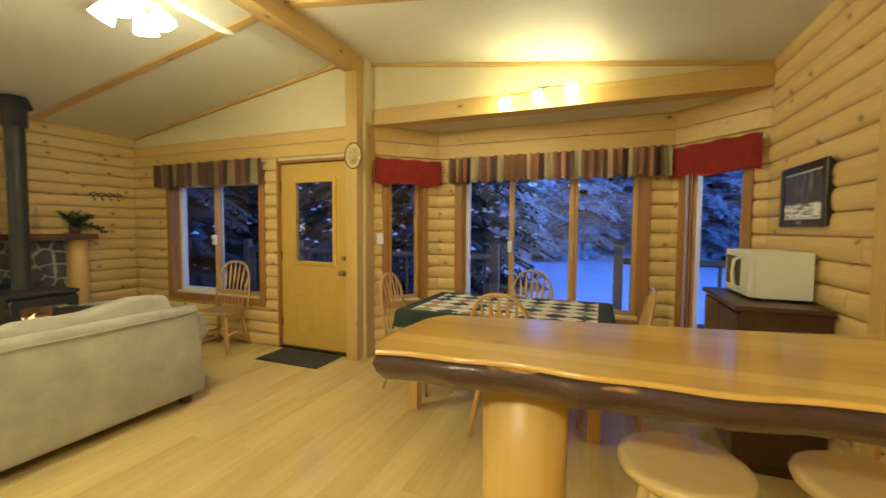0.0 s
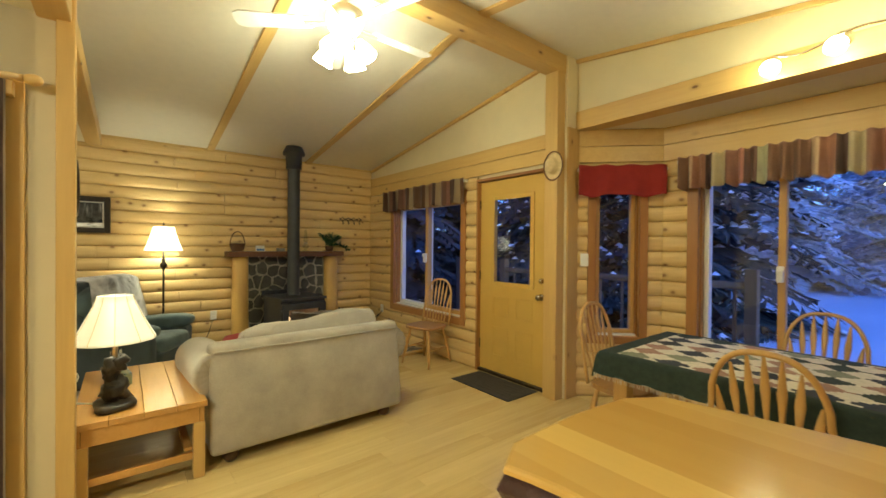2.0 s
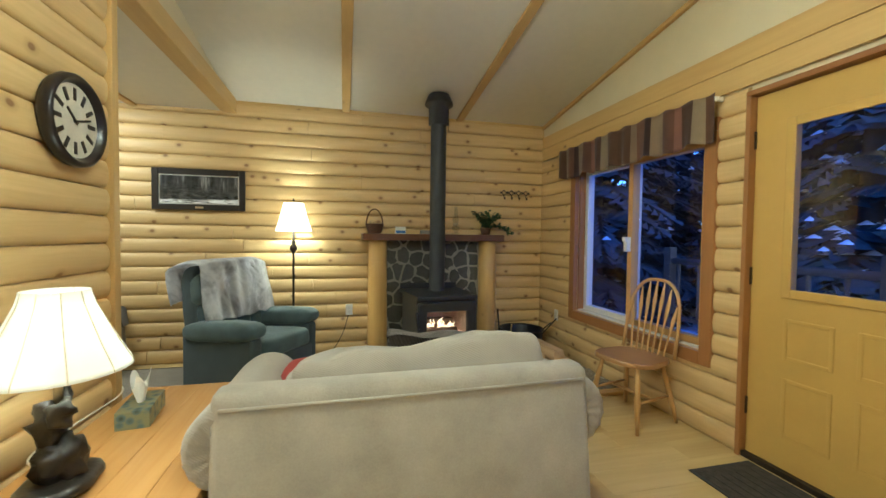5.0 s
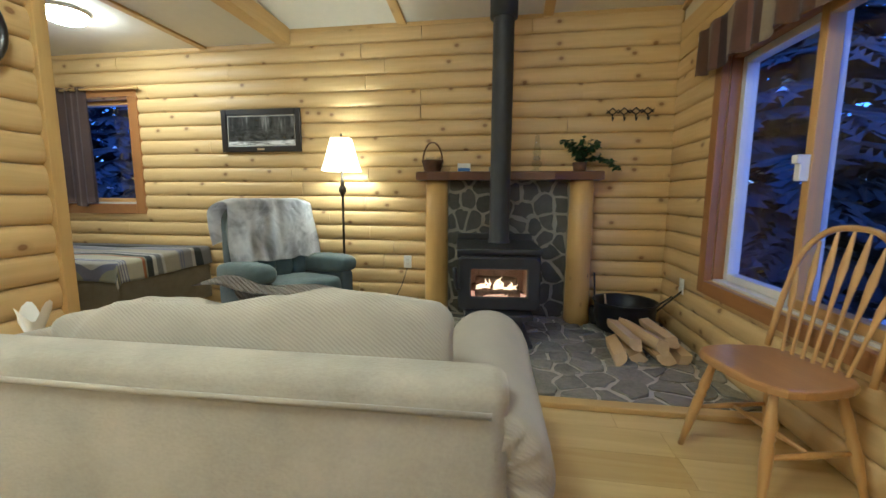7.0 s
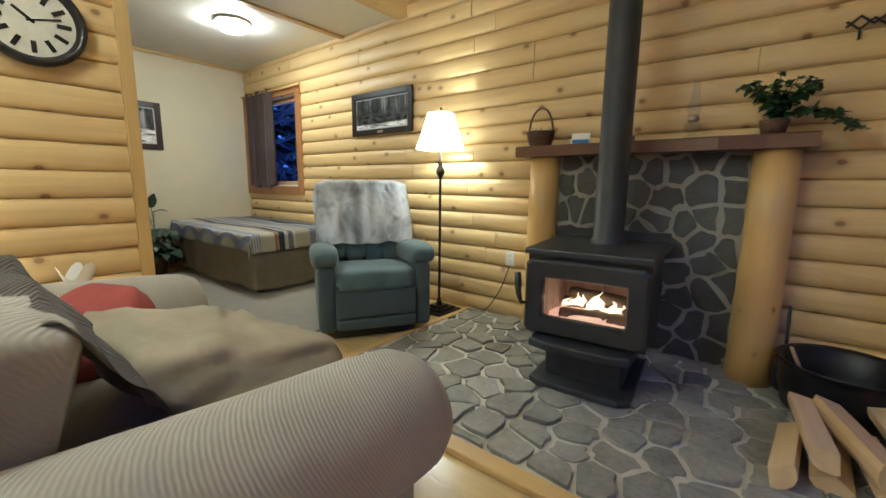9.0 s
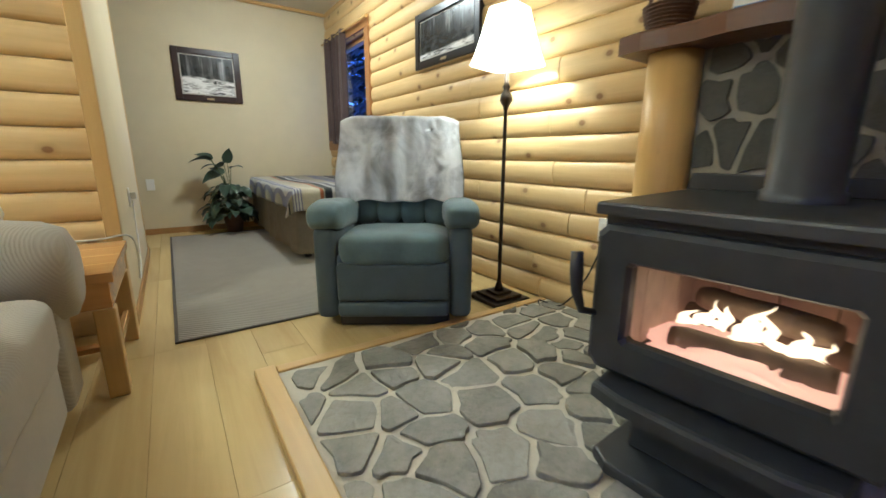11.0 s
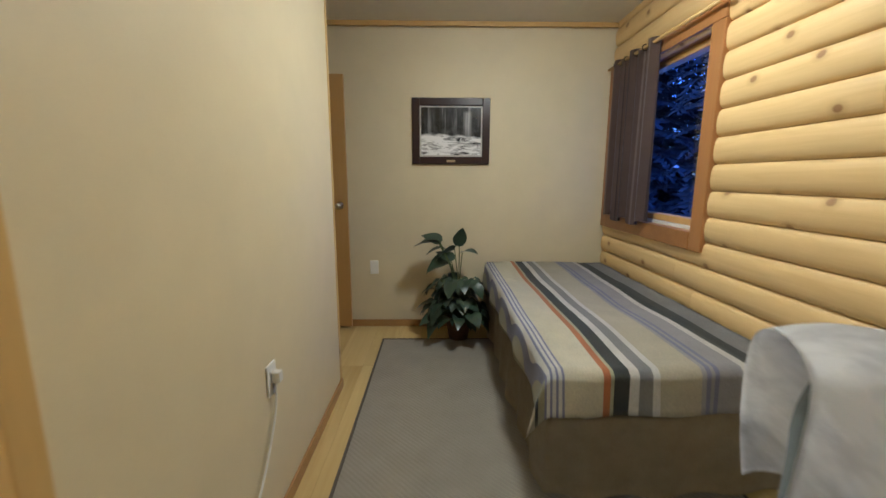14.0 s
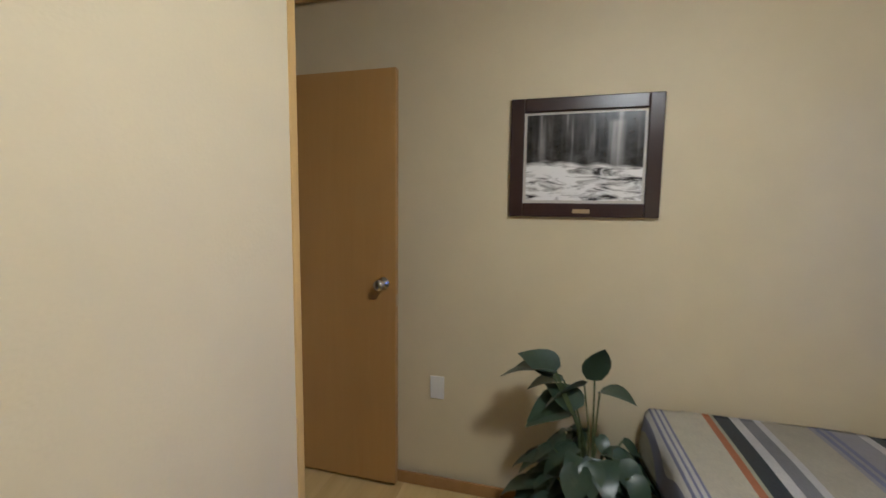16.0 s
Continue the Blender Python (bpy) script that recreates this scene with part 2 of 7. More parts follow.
BLACK = plain("black_iron", (0.018, 0.018, 0.02), 0.48, vary=0.3, bumps=0.25, fine=240)
STOVE = plain("stove_steel", (0.024, 0.026, 0.029), 0.42, vary=0.25, bumps=0.2, fine=260)
BRONZE = plain("bronze", (0.045, 0.032, 0.022), 0.35, metal=0.6, vary=0.3)
CHROME = plain("satin_nickel", (0.62, 0.58, 0.52), 0.22, metal=1.0, vary=0.1, bumps=0.02)
SOFA = ribbed("sofa_cord", (0.37, 0.335, 0.28), 78.0, (0.6, 1, 0.6), 0.10, depth=0.0016)
SOFA_BACK = plain("sofa_chenille", (0.385, 0.35, 0.29), 0.95, vary=0.2, scale=5, bumps=0.4, fine=130, sheen=0.3)
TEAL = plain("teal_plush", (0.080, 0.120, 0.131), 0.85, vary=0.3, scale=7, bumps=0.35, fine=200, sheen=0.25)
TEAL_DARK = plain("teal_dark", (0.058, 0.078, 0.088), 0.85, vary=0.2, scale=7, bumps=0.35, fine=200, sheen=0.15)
FLEECE = plain("grey_fleece", (0.82, 0.81, 0.84), 0.95, vary=0.15, scale=8, bumps=0.35, fine=150, sheen=0.5)
_n, _b = FLEECE.node_tree, FLEECE.node_tree.nodes["Principled BSDF"]
_n.links.new(mix(_n, 0.22, ramp(_n, noise_tex(_n, coords(_n, (1, 1, 0.8)), 5.5, 4, 0.6, 0.5), [(0.34, (0.24, 0.24, 0.26)), (0.46, (0.62, 0.62, 0.66)), (0.58, (0.92, 0.92, 0.95))]), _b.inputs["Base Color"].links[0].from_socket), _b.inputs["Base Color"])
RED = plain("red_cloth", (0.42, 0.038, 0.036), 0.85, vary=0.15, scale=9, bumps=0.25, fine=180)
SKIRT = plain("bed_skirt", (0.34, 0.285, 0.20), 0.9, vary=0.12, bumps=0.2)
RUG = ribbed("rug_weave", (0.26, 0.235, 0.195), 22.0, (1, 1, 1), 0.10, depth=0.004)
RUG_EDGE = plain("rug_binding", (0.10, 0.085, 0.07), 0.9)
RUBBER = plain("rubber_mat", (0.035, 0.033, 0.03), 0.75, vary=0.3, scale=20, bumps=0.4)
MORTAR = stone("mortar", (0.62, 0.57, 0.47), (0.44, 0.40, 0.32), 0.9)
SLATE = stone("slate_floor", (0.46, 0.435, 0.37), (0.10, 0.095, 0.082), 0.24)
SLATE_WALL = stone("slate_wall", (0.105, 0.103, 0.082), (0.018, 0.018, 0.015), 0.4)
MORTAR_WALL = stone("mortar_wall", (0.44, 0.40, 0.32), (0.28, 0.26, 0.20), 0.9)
FIREBRICK = plain("fire_brick", (0.62, 0.53, 0.43), 0.9, vary=0.25, scale=12, bumps=0.5)
EMBER_LOG = stone("charred_log", (0.34, 0.24, 0.18), (0.07, 0.05, 0.04), 0.9)
SPLIT = wood("split_firewood", (0.72, 0.53, 0.30), (0.54, 0.35, 0.16), 0, 0.8, 0.2)
FIRE_BARK = stone("firewood_bark", (0.22, 0.16, 0.11), (0.09, 0.06, 0.04), 0.9)
WICKER = plain("wicker", (0.11, 0.05, 0.022), 0.7, vary=0.4, scale=40, bumps=0.6, fine=120)
LEAF = plain("leaf_green", (0.040, 0.066, 0.042), 0.35, vary=0.35, scale=6, bumps=0.1)
IVY = plain("ivy_green", (0.025, 0.075, 0.022), 0.45, vary=0.4, scale=9, bumps=0.1)
STEM = plain("plant_stem", (0.06, 0.085, 0.03), 0.6)
GLASS = glass("window_glass")
LAMP_GLASS = glass("lamp_glass", (0.9, 0.92, 0.92))
STOVE_GLASS = glass("stove_glass", (0.97, 0.93, 0.88), 0.8)
SNOW = plain("snow", (0.80, 0.84, 0.90), 0.8, vary=0.06, scale=0.6, bumps=0.3, dist=0.03, fine=6)
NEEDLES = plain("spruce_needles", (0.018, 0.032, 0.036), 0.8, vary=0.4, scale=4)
# needles with the shade of the dim west side put into their colour
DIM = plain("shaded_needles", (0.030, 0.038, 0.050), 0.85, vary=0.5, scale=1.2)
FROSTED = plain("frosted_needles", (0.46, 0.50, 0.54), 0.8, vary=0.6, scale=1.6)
TRUNK = stone("spruce_bark", (0.09, 0.06, 0.045), (0.04, 0.028, 0.02), 0.9)
DECK = wood("deck_wood", (0.13, 0.085, 0.042), (0.08, 0.05, 0.026), 2, 0.7, 0.4)
SHED = plain("shed_wall", (0.055, 0.05, 0.05), 0.8)
FRAME_BLACK = plain("black_frame", (0.016, 0.012, 0.012), 0.3, vary=0.2, bumps=0.05)
FRAME_BROWN = plain("espresso_frame", (0.030, 0.013, 0.012), 0.28, vary=0.2, bumps=0.05)
MATBOARD = plain("silver_fillet", (0.55, 0.53, 0.50), 0.4, vary=0.05)
BRASS = plain("brass_plate", (0.55, 0.45, 0.28), 0.35, metal=0.8)
RED_PILLOW = plain("red_pillow", (0.27, 0.045, 0.035), 0.9, vary=0.15, bumps=0.3)
CERAMIC = plain("grey_stone_block", (0.22, 0.22, 0.21), 0.6)
BEAR = plain("dark_resin", (0.022, 0.018, 0.015), 0.35, vary=0.3, bumps=0.3)
CORD_W = plain("white_cord", (0.72, 0.70, 0.64), 0.5)
TISSUE = plain("tissue", (0.85, 0.84, 0.82), 0.9, vary=0.03)
BUCKET = plain("ash_bucket", (0.02, 0.02, 0.022), 0.4, metal=0.5, vary=0.3)
HAT = plain("straw_hat", (0.66, 0.52, 0.30), 0.8, vary=0.15, scale=30, bumps=0.5)
G_FAN = glow("fan_lamp_glow", WARM, GLOW_FAN)
G_TRACK = glow("spot_glow", (1.0, 0.89, 0.60), GLOW_TRACK)
G_DOME = glow("dome_glow", (1.0, 0.92, 0.78), GLOW_DOME)
G_KITCHEN = glow("kitchen_dome_glow", (1.0, 0.92, 0.78), GLOW_KITCHEN)
G_BULB = glow("bulb_glow", WARM, GLOW_BULB)
G_SHADE = glow("lit_shade", (1.0, 0.88, 0.66), GLOW_SHADE)
G_TABLE_SHADE = glow("lit_table_shade", (1.0, 0.86, 0.60), GLOW_SHADE * 0.13)
G_FIRE = glow("flame", (1.0, 0.74, 0.46), GLOW_FIRE * 0.3)
G_EMBER = glow("embers", (1.0, 0.46, 0.32), GLOW_FIRE * 0.19)

# ---- building tools ----
def part(name, bm, material, parent=None, label="", smooth=False):
    me = bpy.data.meshes.new(name)
    bm.to_mesh(me)
    bm.free()
    if smooth:
        me.shade_smooth()
    for mt in material if isinstance(material, (list, tuple)) else [material]:
        me.materials.append(mt)
    ob = new(name, me)
    if parent is not None:
        ob.parent = parent
    if label:
        ob["label"] = label
    return ob


def thing(name, label, category, at=(0, 0, 0), turn=0.0, group="", kind=""):
    ob = new(name)
    ob.matrix_basis = pose(*at, 0, 0, turn)
    return tagged(ob, label, category, group, kind)


def structure(name, bm, material, label, category, smooth=False):
    return tagged(part(name, bm, material, None, "", smooth), label, category, "", "structure")


def box(bm, x0, x1, y0, y1, z0, z1, bevel=0.0, seg=2, m=None):
    r = bmesh.ops.create_cube(bm, size=1.0, matrix=Matrix.Translation(((x0 + x1) / 2, (y0 + y1) / 2, (z0 + z1) / 2)) @ Matrix.Diagonal((abs(x1 - x0), abs(y1 - y0), abs(z1 - z0), 1)))
    vs = r["verts"]
    if bevel:
        es = list({e for v in vs for e in v.link_edges})
        g = bmesh.ops.bevel(bm, geom=es, offset=bevel, segments=seg, affect="EDGES", profile=0.5)
        vs = list({v for f in g["faces"] for v in f.verts} | {v for v in vs if v.is_valid})
    if m is not None:
        bmesh.ops.transform(bm, matrix=m, verts=vs)
    return vs


def B(x0, x1, y0, y1, z0, z1, bevel=0.0, seg=2, m=None):
    bm = bmesh.new()
    box(bm, x0, x1, y0, y1, z0, z1, bevel, seg, m)
    return bm


def rod(bm, a, b, r0, r1=None, n=10, caps=True):
    a, b = Vector(a), Vector(b)
    r1 = r0 if r1 is None else r1
    d = b - a
    m = Matrix.Translation((a + b) / 2) @ d.to_track_quat("Z", "Y").to_matrix().to_4x4()
    return bmesh.ops.create_cone(bm, cap_ends=caps, segments=n, radius1=r0, radius2=r1, depth=d.length, matrix=m)["verts"]


def turned(bm, a, b, prof, n=10):
    """A turned leg or spindle from a to b; prof: (share of the length, radius)."""
    a, b = Vector(a), Vector(b)
    q = (b - a).to_track_quat("Z", "Y").to_matrix()
    rings = []
    for s, r in prof:
        c = a.lerp(b, s)
        rings.append([bm.verts.new(c + q @ Vector((r * math.cos(2 * math.pi * k / n), r * math.sin(2 * math.pi * k / n), 0))) for k in range(n)])
    for p, w in zip(rings, rings[1:]):
        for k in range(n):
            bm.faces.new((p[k], p[(k + 1) % n], w[(k + 1) % n], w[k]))
    bm.faces.new(rings[0][::-1])
    bm.faces.new(rings[-1])


def lathe(bm, prof, n=24, at=(0, 0, 0), closed=False):
    """Turn (radius, height) pairs round the z axis."""
    rings = []
    for r, z in prof:
        rings.append([bm.verts.new((at[0] + r * math.cos(2 * math.pi * k / n), at[1] + r * math.sin(2 * math.pi * k / n), at[2] + z)) for k in range(n)])
    for p, w in zip(rings, rings[1:]):
        for k in range(n):
            bm.faces.new((p[k], p[(k + 1) % n], w[(k + 1) % n], w[k]))
    if closed:
        bm.faces.new(rings[0][::-1])
        bm.faces.new(rings[-1])


def tube(bm, pts, r, n=8, closed=False):
    """A round bar along a line of points."""
    pts = [Vector(p) for p in pts]
    rings = []
    N = len(pts)
    up = Vector((0.13, 0.21, 0.97))
    for i, p in enumerate(pts):
        t = (pts[(i + 1) % N] - pts[i - 1]) if closed or 0 < i < N - 1 else (pts[1] - pts[0] if i == 0 else pts[-1] - pts[-2])
        t.normalize()
        u = t.cross(up).normalized()
        w = t.cross(u)
        rr = r[i] if isinstance(r, (list, tuple)) else r
        rings.append([bm.verts.new(p + rr * (math.cos(2 * math.pi * k / n) * u + math.sin(2 * math.pi * k / n) * w)) for k in range(n)])
    pairs = list(zip(rings, rings[1:])) + ([(rings[-1], rings[0])] if closed else [])
    for p, w in pairs:
        for k in range(n):
            bm.faces.new((p[k], p[(k + 1) % n], w[(k + 1) % n], w[k]))
    if not closed:
        bm.faces.new(rings[0][::-1])
        bm.faces.new(rings[-1])


def pillow(bm, c, size, e=(0.45, 0.45), wrinkle=0.0, nu=36, nv=20, m=None, seed=0.0, freq=3.0):
    """A soft block: a superellipsoid with a few dents."""
    def pw(v, p):
        return math.copysign(abs(v) ** p, v)
    rows = []
    for j in range(nv + 1):
        b = -math.pi / 2 + math.pi * j / nv
        row = []
        for i in range(nu):
            a = 2 * math.pi * i / nu
            p = Vector((pw(math.cos(b), e[0]) * pw(math.cos(a), e[1]), pw(math.cos(b), e[0]) * pw(math.sin(a), e[1]), pw(math.sin(b), e[0])))
            q = Vector((p.x * size[0] / 2, p.y * size[1] / 2, p.z * size[2] / 2))
            if wrinkle:
                q *= 1 + wrinkle * noise.noise(q * freq + Vector((seed, seed * 2, 5.0)))
                q += q.normalized() * wrinkle * 0.15 * noise.noise(q * freq * 4 + Vector((seed, 1, 2)))
            q = q + Vector(c) if m is None else m @ (q + Vector(c))
            row.append(bm.verts.new(q))
        rows.append(row)
    for r0, r1 in zip(rows, rows[1:]):
        for i in range(nu):
            bm.faces.new((r0[i], r0[(i + 1) % nu], r1[(i + 1) % nu], r1[i]))
    bmesh.ops.remove_doubles(bm, verts=rows[0] + rows[-1], dist=1e-5)


def sheet(bm, f, nu, nv, thick=0.0):
    """A cloth: f(u, v) gives the place, u and v from 0 to 1."""
    g = [[bm.verts.new(f(i / nu, j / nv)) for i in range(nu + 1)] for j in range(nv + 1)]
    fs = [bm.faces.new((g[j][i], g[j][i + 1], g[j + 1][i + 1], g[j + 1][i])) for j in range(nv) for i in range(nu)]
    if thick:
        bmesh.ops.solidify(bm, geom=fs, thickness=thick)
    return fs


def prism(bm, outline, z0, z1, bevel=0.0):
    """An upright block over a flat outline of (x, y)."""
    lo = [bm.verts.new((x, y, z0)) for x, y in outline]
    hi = [bm.verts.new((x, y, z1)) for x, y in outline]
    n = len(outline)
    fs = [bm.faces.new(lo[::-1]), bm.faces.new(hi)]
    fs += [bm.faces.new((lo[i], lo[(i + 1) % n], hi[(i + 1) % n], hi[i])) for i in range(n)]
    bmesh.ops.recalc_face_normals(bm, faces=fs)
    if bevel:
        es = list({e for v in hi for e in v.link_edges if all(w in hi for w in e.verts)})
        bmesh.ops.bevel(bm, geom=es, offset=bevel, segments=2, affect="EDGES", profile=0.5)
    return lo + hi


def wall_boxes(bm, s1, z1, t, holes, z0=0.0):
    """A wall of thickness t behind the plane y = 0, along x from 0 to s1, with rectangular holes (a, b, za, zb)."""
    xs = sorted({0.0, s1, *[h[0] for h in holes], *[h[1] for h in holes]})
    for a, b in zip(xs, xs[1:]):
        zs, mid = [(z0, z1)], (a + b) / 2
        for h in holes:
            if h[0] < mid < h[1]:
                nz = []
                for p, q in zs:
                    if h[2] > p:
                        nz.append((p, min(q, h[2])))
                    if h[3] < q:
                        nz.append((max(p, h[3]), q))
                zs = [(p, q) for p, q in nz if q - p > 1e-4]
        for p, q in zs:
            box(bm, a, b, 0.0, t, p, q)


def along(p, q):
    """The pose whose x axis runs on the floor plan from p to q; its -y side is the inside, to the right of the way."""
    d = Vector((q[0] - p[0], q[1] - p[1]))
    return pose(p[0], p[1], 0, 0, 0, math.degrees(math.atan2(d.y, d.x))), d.length

# ---- plan ----
XW, XE, YN, YS = -5.345, 1.69, 4.20, -1.985
BAY_Y, BAY_Z, HEAD_Y = 4.91, 2.44, 4.38
RIDGE_X, RIDGE_Z, EAVE_W, EAVE_E = -1.83, 3.09, 2.545, 2.615
FLAT_Z, PART_Y, PART_X, POST_X = 2.44, 0.82, -3.365, -2.23
COURSE = 0.1335


def roof_z(x):
    if x < RIDGE_X:
        return EAVE_W + (RIDGE_Z - EAVE_W) * (x - XW) / (RIDGE_X - XW)
    return EAVE_E + (RIDGE_Z - EAVE_E) * (XE - x) / (XE - RIDGE_X)


# walls: name, from, to, thickness, top, holes (from, to, sill, head), top of the logs
def run(p, q):
    return math.hypot(q[0] - p[0], q[1] - p[1])


BL, BC, BR = ((-1.74, 4.38), (-1.205, BAY_Y)), ((-1.205, BAY_Y), (1.13, BAY_Y)), ((1.13, BAY_Y), (XE, 4.38))
WALLS = [
    ("wall_west", (XW, YS), (XW, YN), 0.16, 2.62, [(-1.90 - YS, -0.805 - YS, 0.98, 2.02)], 2.56),
    ("wall_north", (XW, YN), (-1.74, YN), 0.16, 3.12, [(-4.60 - XW, -3.13 - XW, 0.53, 1.93), (-2.865 - XW, -1.92 - XW, 0.0, 2.085)], 2.14),
    ("wall_bay_left", *BL, 0.14, 2.6, [(0.17, 0.55, 0.56, 1.98)], 2.14),
    ("wall_bay", *BC, 0.14, 2.6, [(0.29, 2.07, 0.50, 1.98)], 2.14),
    ("wall_bay_right", *BR, 0.14, 2.6, [(0.14, 0.60, 0.30, 1.98)], 2.14),
    ("wall_east", (XE, 4.38), (XE, YS), 0.16, 2.7, [], 2.62),
    ("wall_south", (XE, YS), (XW, YS), 0.16, 3.12, [], 0.0),
]
WALL_OBS = {}
for nm, p, q, th, top, holes, logtop in WALLS:
    m, L = along(p, q)
    bm = bmesh.new()
    wall_boxes(bm, L, top, th, holes)
    if nm in ("wall_west", "wall_north", "wall_south", "wall_bay"):
        box(bm, -th if nm != "wall_bay" else -0.06, 0.0, 0.0, th, 0.0, top)
    if nm in ("wall_west", "wall_east", "wall_south", "wall_bay"):
        box(bm, L, L + (th if nm != "wall_bay" else 0.06), 0.0, th, 0.0, top)
    bmesh.ops.translate(bm, verts=bm.verts, vec=(0, 0.022, 0))
    bmesh.ops.transform(bm, matrix=m, verts=bm.verts)
    cream = nm in ("wall_south", "wall_north")
    WALL_OBS[nm] = structure(nm, bm, CREAM if cream else PINE_X, "cream painted wall behind pine half-log siding" if nm != "wall_south" else "plain cream painted back wall", "wall")

# the return between the door wall and the bay
structure("wall_return", B(-1.76, -1.725, 4.225, 4.40, 0, 2.44), PINE_Z, "narrow pine wall return beside the door post", "wall")

# gable above the bay opening, with the boxed header
bm = bmesh.new()
vs = [bm.verts.new((x, y, z)) for y in (HEAD_Y, HEAD_Y + 0.12) for x, z in ((-1.86, 2.46), (XE + 0.05, 2.46), (XE + 0.05, roof_z(XE) + 0.06), (-1.86, RIDGE_Z + 0.05))]
for f in ((0, 1, 2, 3), (7, 6, 5, 4), (0, 4, 5, 1), (1, 5, 6, 2), (2, 6, 7, 3), (3, 7, 4, 0)):
    bm.faces.new([vs[i] for i in f])
structure("wall_gable", bm, CREAM, "cream painted gable above the dining bay", "wall")
structure("trim_bay_header", B(-1.74, XE, HEAD_Y - 0.022, HEAD_Y - 0.002, 2.455, 2.60, 0.004), PINE_X, "clear finished pine header board over the bay", "trim")
structure("trim_bay_edge", B(-1.74, XE, HEAD_Y - 0.035, HEAD_Y + 0.13, 2.432, 2.455, 0.004), PINE_X, "pine edge strip under the bay header", "trim")
structure("ceiling_bay", B(-1.80, XE + 0.1, HEAD_Y + 0.125, BAY_Y + 0.05, BAY_Z, BAY_Z + 0.05), CEIL, "low flat cream ceiling of the bay", "ceiling")

# north wall: flat pine boards between the logs and the cream gable
for z0, z1 in ((2.142, 2.275), (2.279, 2.412)):
    x0 = XW + 0.0
    structure("trim_north_band", B(x0, -1.92, YN - 0.006, YN + 0.016, z0, z1, 0.003), PINE_X, "flat knotty pine board above the door and window", "trim")
for nm, (p, q) in (("left", BL), ("centre", BC), ("right", BR)):
    m, L = along(p, q)
    for z0, z1 in ((2.142, 2.285), (2.289, 2.438)):
        structure("trim_bay_band", B(0.0, L, -0.004, 0.018, z0, z1, 0.003, m=m), PINE_X, "flat pine board above the bay windows", "trim")

# ceilings
def slope_panel(name, x0, x1, y0, y1, label, lift=0.0):
    bm = bmesh.new()
    t = 0.05
    v = [bm.verts.new((x, y, roof_z(x) + dz + lift)) for dz in (0, t) for x, y in ((x0, y0), (x1, y0), (x1, y1), (x0, y1))]
    for f in ((3, 2, 1, 0), (4, 5, 6, 7), (0, 1, 5, 4), (1, 2, 6, 5), (2, 3, 7, 6), (3, 0, 4, 7)):
        bm.faces.new([v[i] for i in f])
    return structure(name, bm, CEIL, label, "ceiling")


slope_panel("ceiling_west", XW - 0.1, RIDGE_X, 0.70, YN + 0.12, "cream panelled sloping ceiling of the sitting room")
slope_panel("ceiling_east", RIDGE_X, XE + 0.1, 0.70, HEAD_Y + 0.06, "cream panelled sloping ceiling of the dining side")
structure("ceiling_flat", B(XW - 0.1, XE + 0.1, YS - 0.05, 0.80, FLAT_Z, FLAT_Z + 0.05), CEIL, "low flat cream ceiling of the sleeping side", "ceiling")


def infill(name, x0, x1):
    bm = bmesh.new()
    v = [bm.verts.new((x, y, z)) for y in (0.80, 0.88) for x, z in ((x0, FLAT_Z), (x1, FLAT_Z), (x1, roof_z(x1) + 0.02), (x0, roof_z(x0) + 0.02))]
    for f in ((0, 1, 2, 3), (7, 6, 5, 4), (0, 4, 5, 1), (1, 5, 6, 2), (2, 6, 7, 3), (3, 7, 4, 0)):
        bm.faces.new([v[i] for i in f])
    structure(name, bm, CREAM, "cream wall above the beam", "wall")


infill("wall_over_beam", XW - 0.05, PART_X)
infill("wall_over_beam_kitchen", POST_X, RIDGE_X)
infill("wall_over_beam_east", RIDGE_X, XE + 0.05)


def sloped_board(name, xa, xb, y0, y1, drop0, drop1, mat, label, category="trim"):
    """A batten or rafter that follows the roof slope, hanging from drop0 to drop1 below it."""
    bm = bmesh.new()
    v = [bm.verts.new((x, y, roof_z(x) - d)) for d in (drop1, drop0) for x, y in ((xa, y0), (xb, y0), (xb, y1), (xa, y1))]
    for f in ((3, 2, 1, 0), (4, 5, 6, 7), (0, 1, 5, 4), (1, 2, 6, 5), (2, 3, 7, 6), (3, 0, 4, 7)):
        bm.faces.new([v[i] for i in f])
    bmesh.ops.bevel(bm, geom=list(bm.edges), offset=0.003, segments=1, affect="EDGES")
    return structure(name, bm, mat, label, category)


for y in (1.96, 3.18):
    sloped_board("ceiling_batten", XW, RIDGE_X - 0.06, y - 0.04, y + 0.04, 0.0, 0.022, PINE_X, "knotty pine ceiling batten covering a panel joint")
for y in (1.96, 3.18):
    sloped_board("ceiling_batten_east", RIDGE_X + 0.06, XE, y - 0.04, y + 0.04, 0.0, 0.022, PINE_X, "knotty pine ceiling batten covering a panel joint")
sloped_board("trim_gable", XW, RIDGE_X - 0.06, YN - 0.015, YN + 0.02, 0.0, 0.035, PINE_X, "pine cove strip where the gable meets the ceiling")
sloped_board("trim_gable_east", RIDGE_X + 0.06, XE, HEAD_Y - 0.03, HEAD_Y - 0.002, 0.0, 0.035, PINE_X, "pine cove strip where the gable meets the ceiling")
sloped_board("trim_partition_top", PART_X, POST_X - 0.1, PART_Y - 0.01, PART_Y + 0.03, 0.0, 0.05, PINE_X, "pine strip along the top of the partition")
structure("trim_west_top", B(XW - 0.01, XW + 0.012, 0.92, YN, 2.515, 2.55, 0.003), PINE_Y, "thin pine strip at the top of the log wall", "trim")
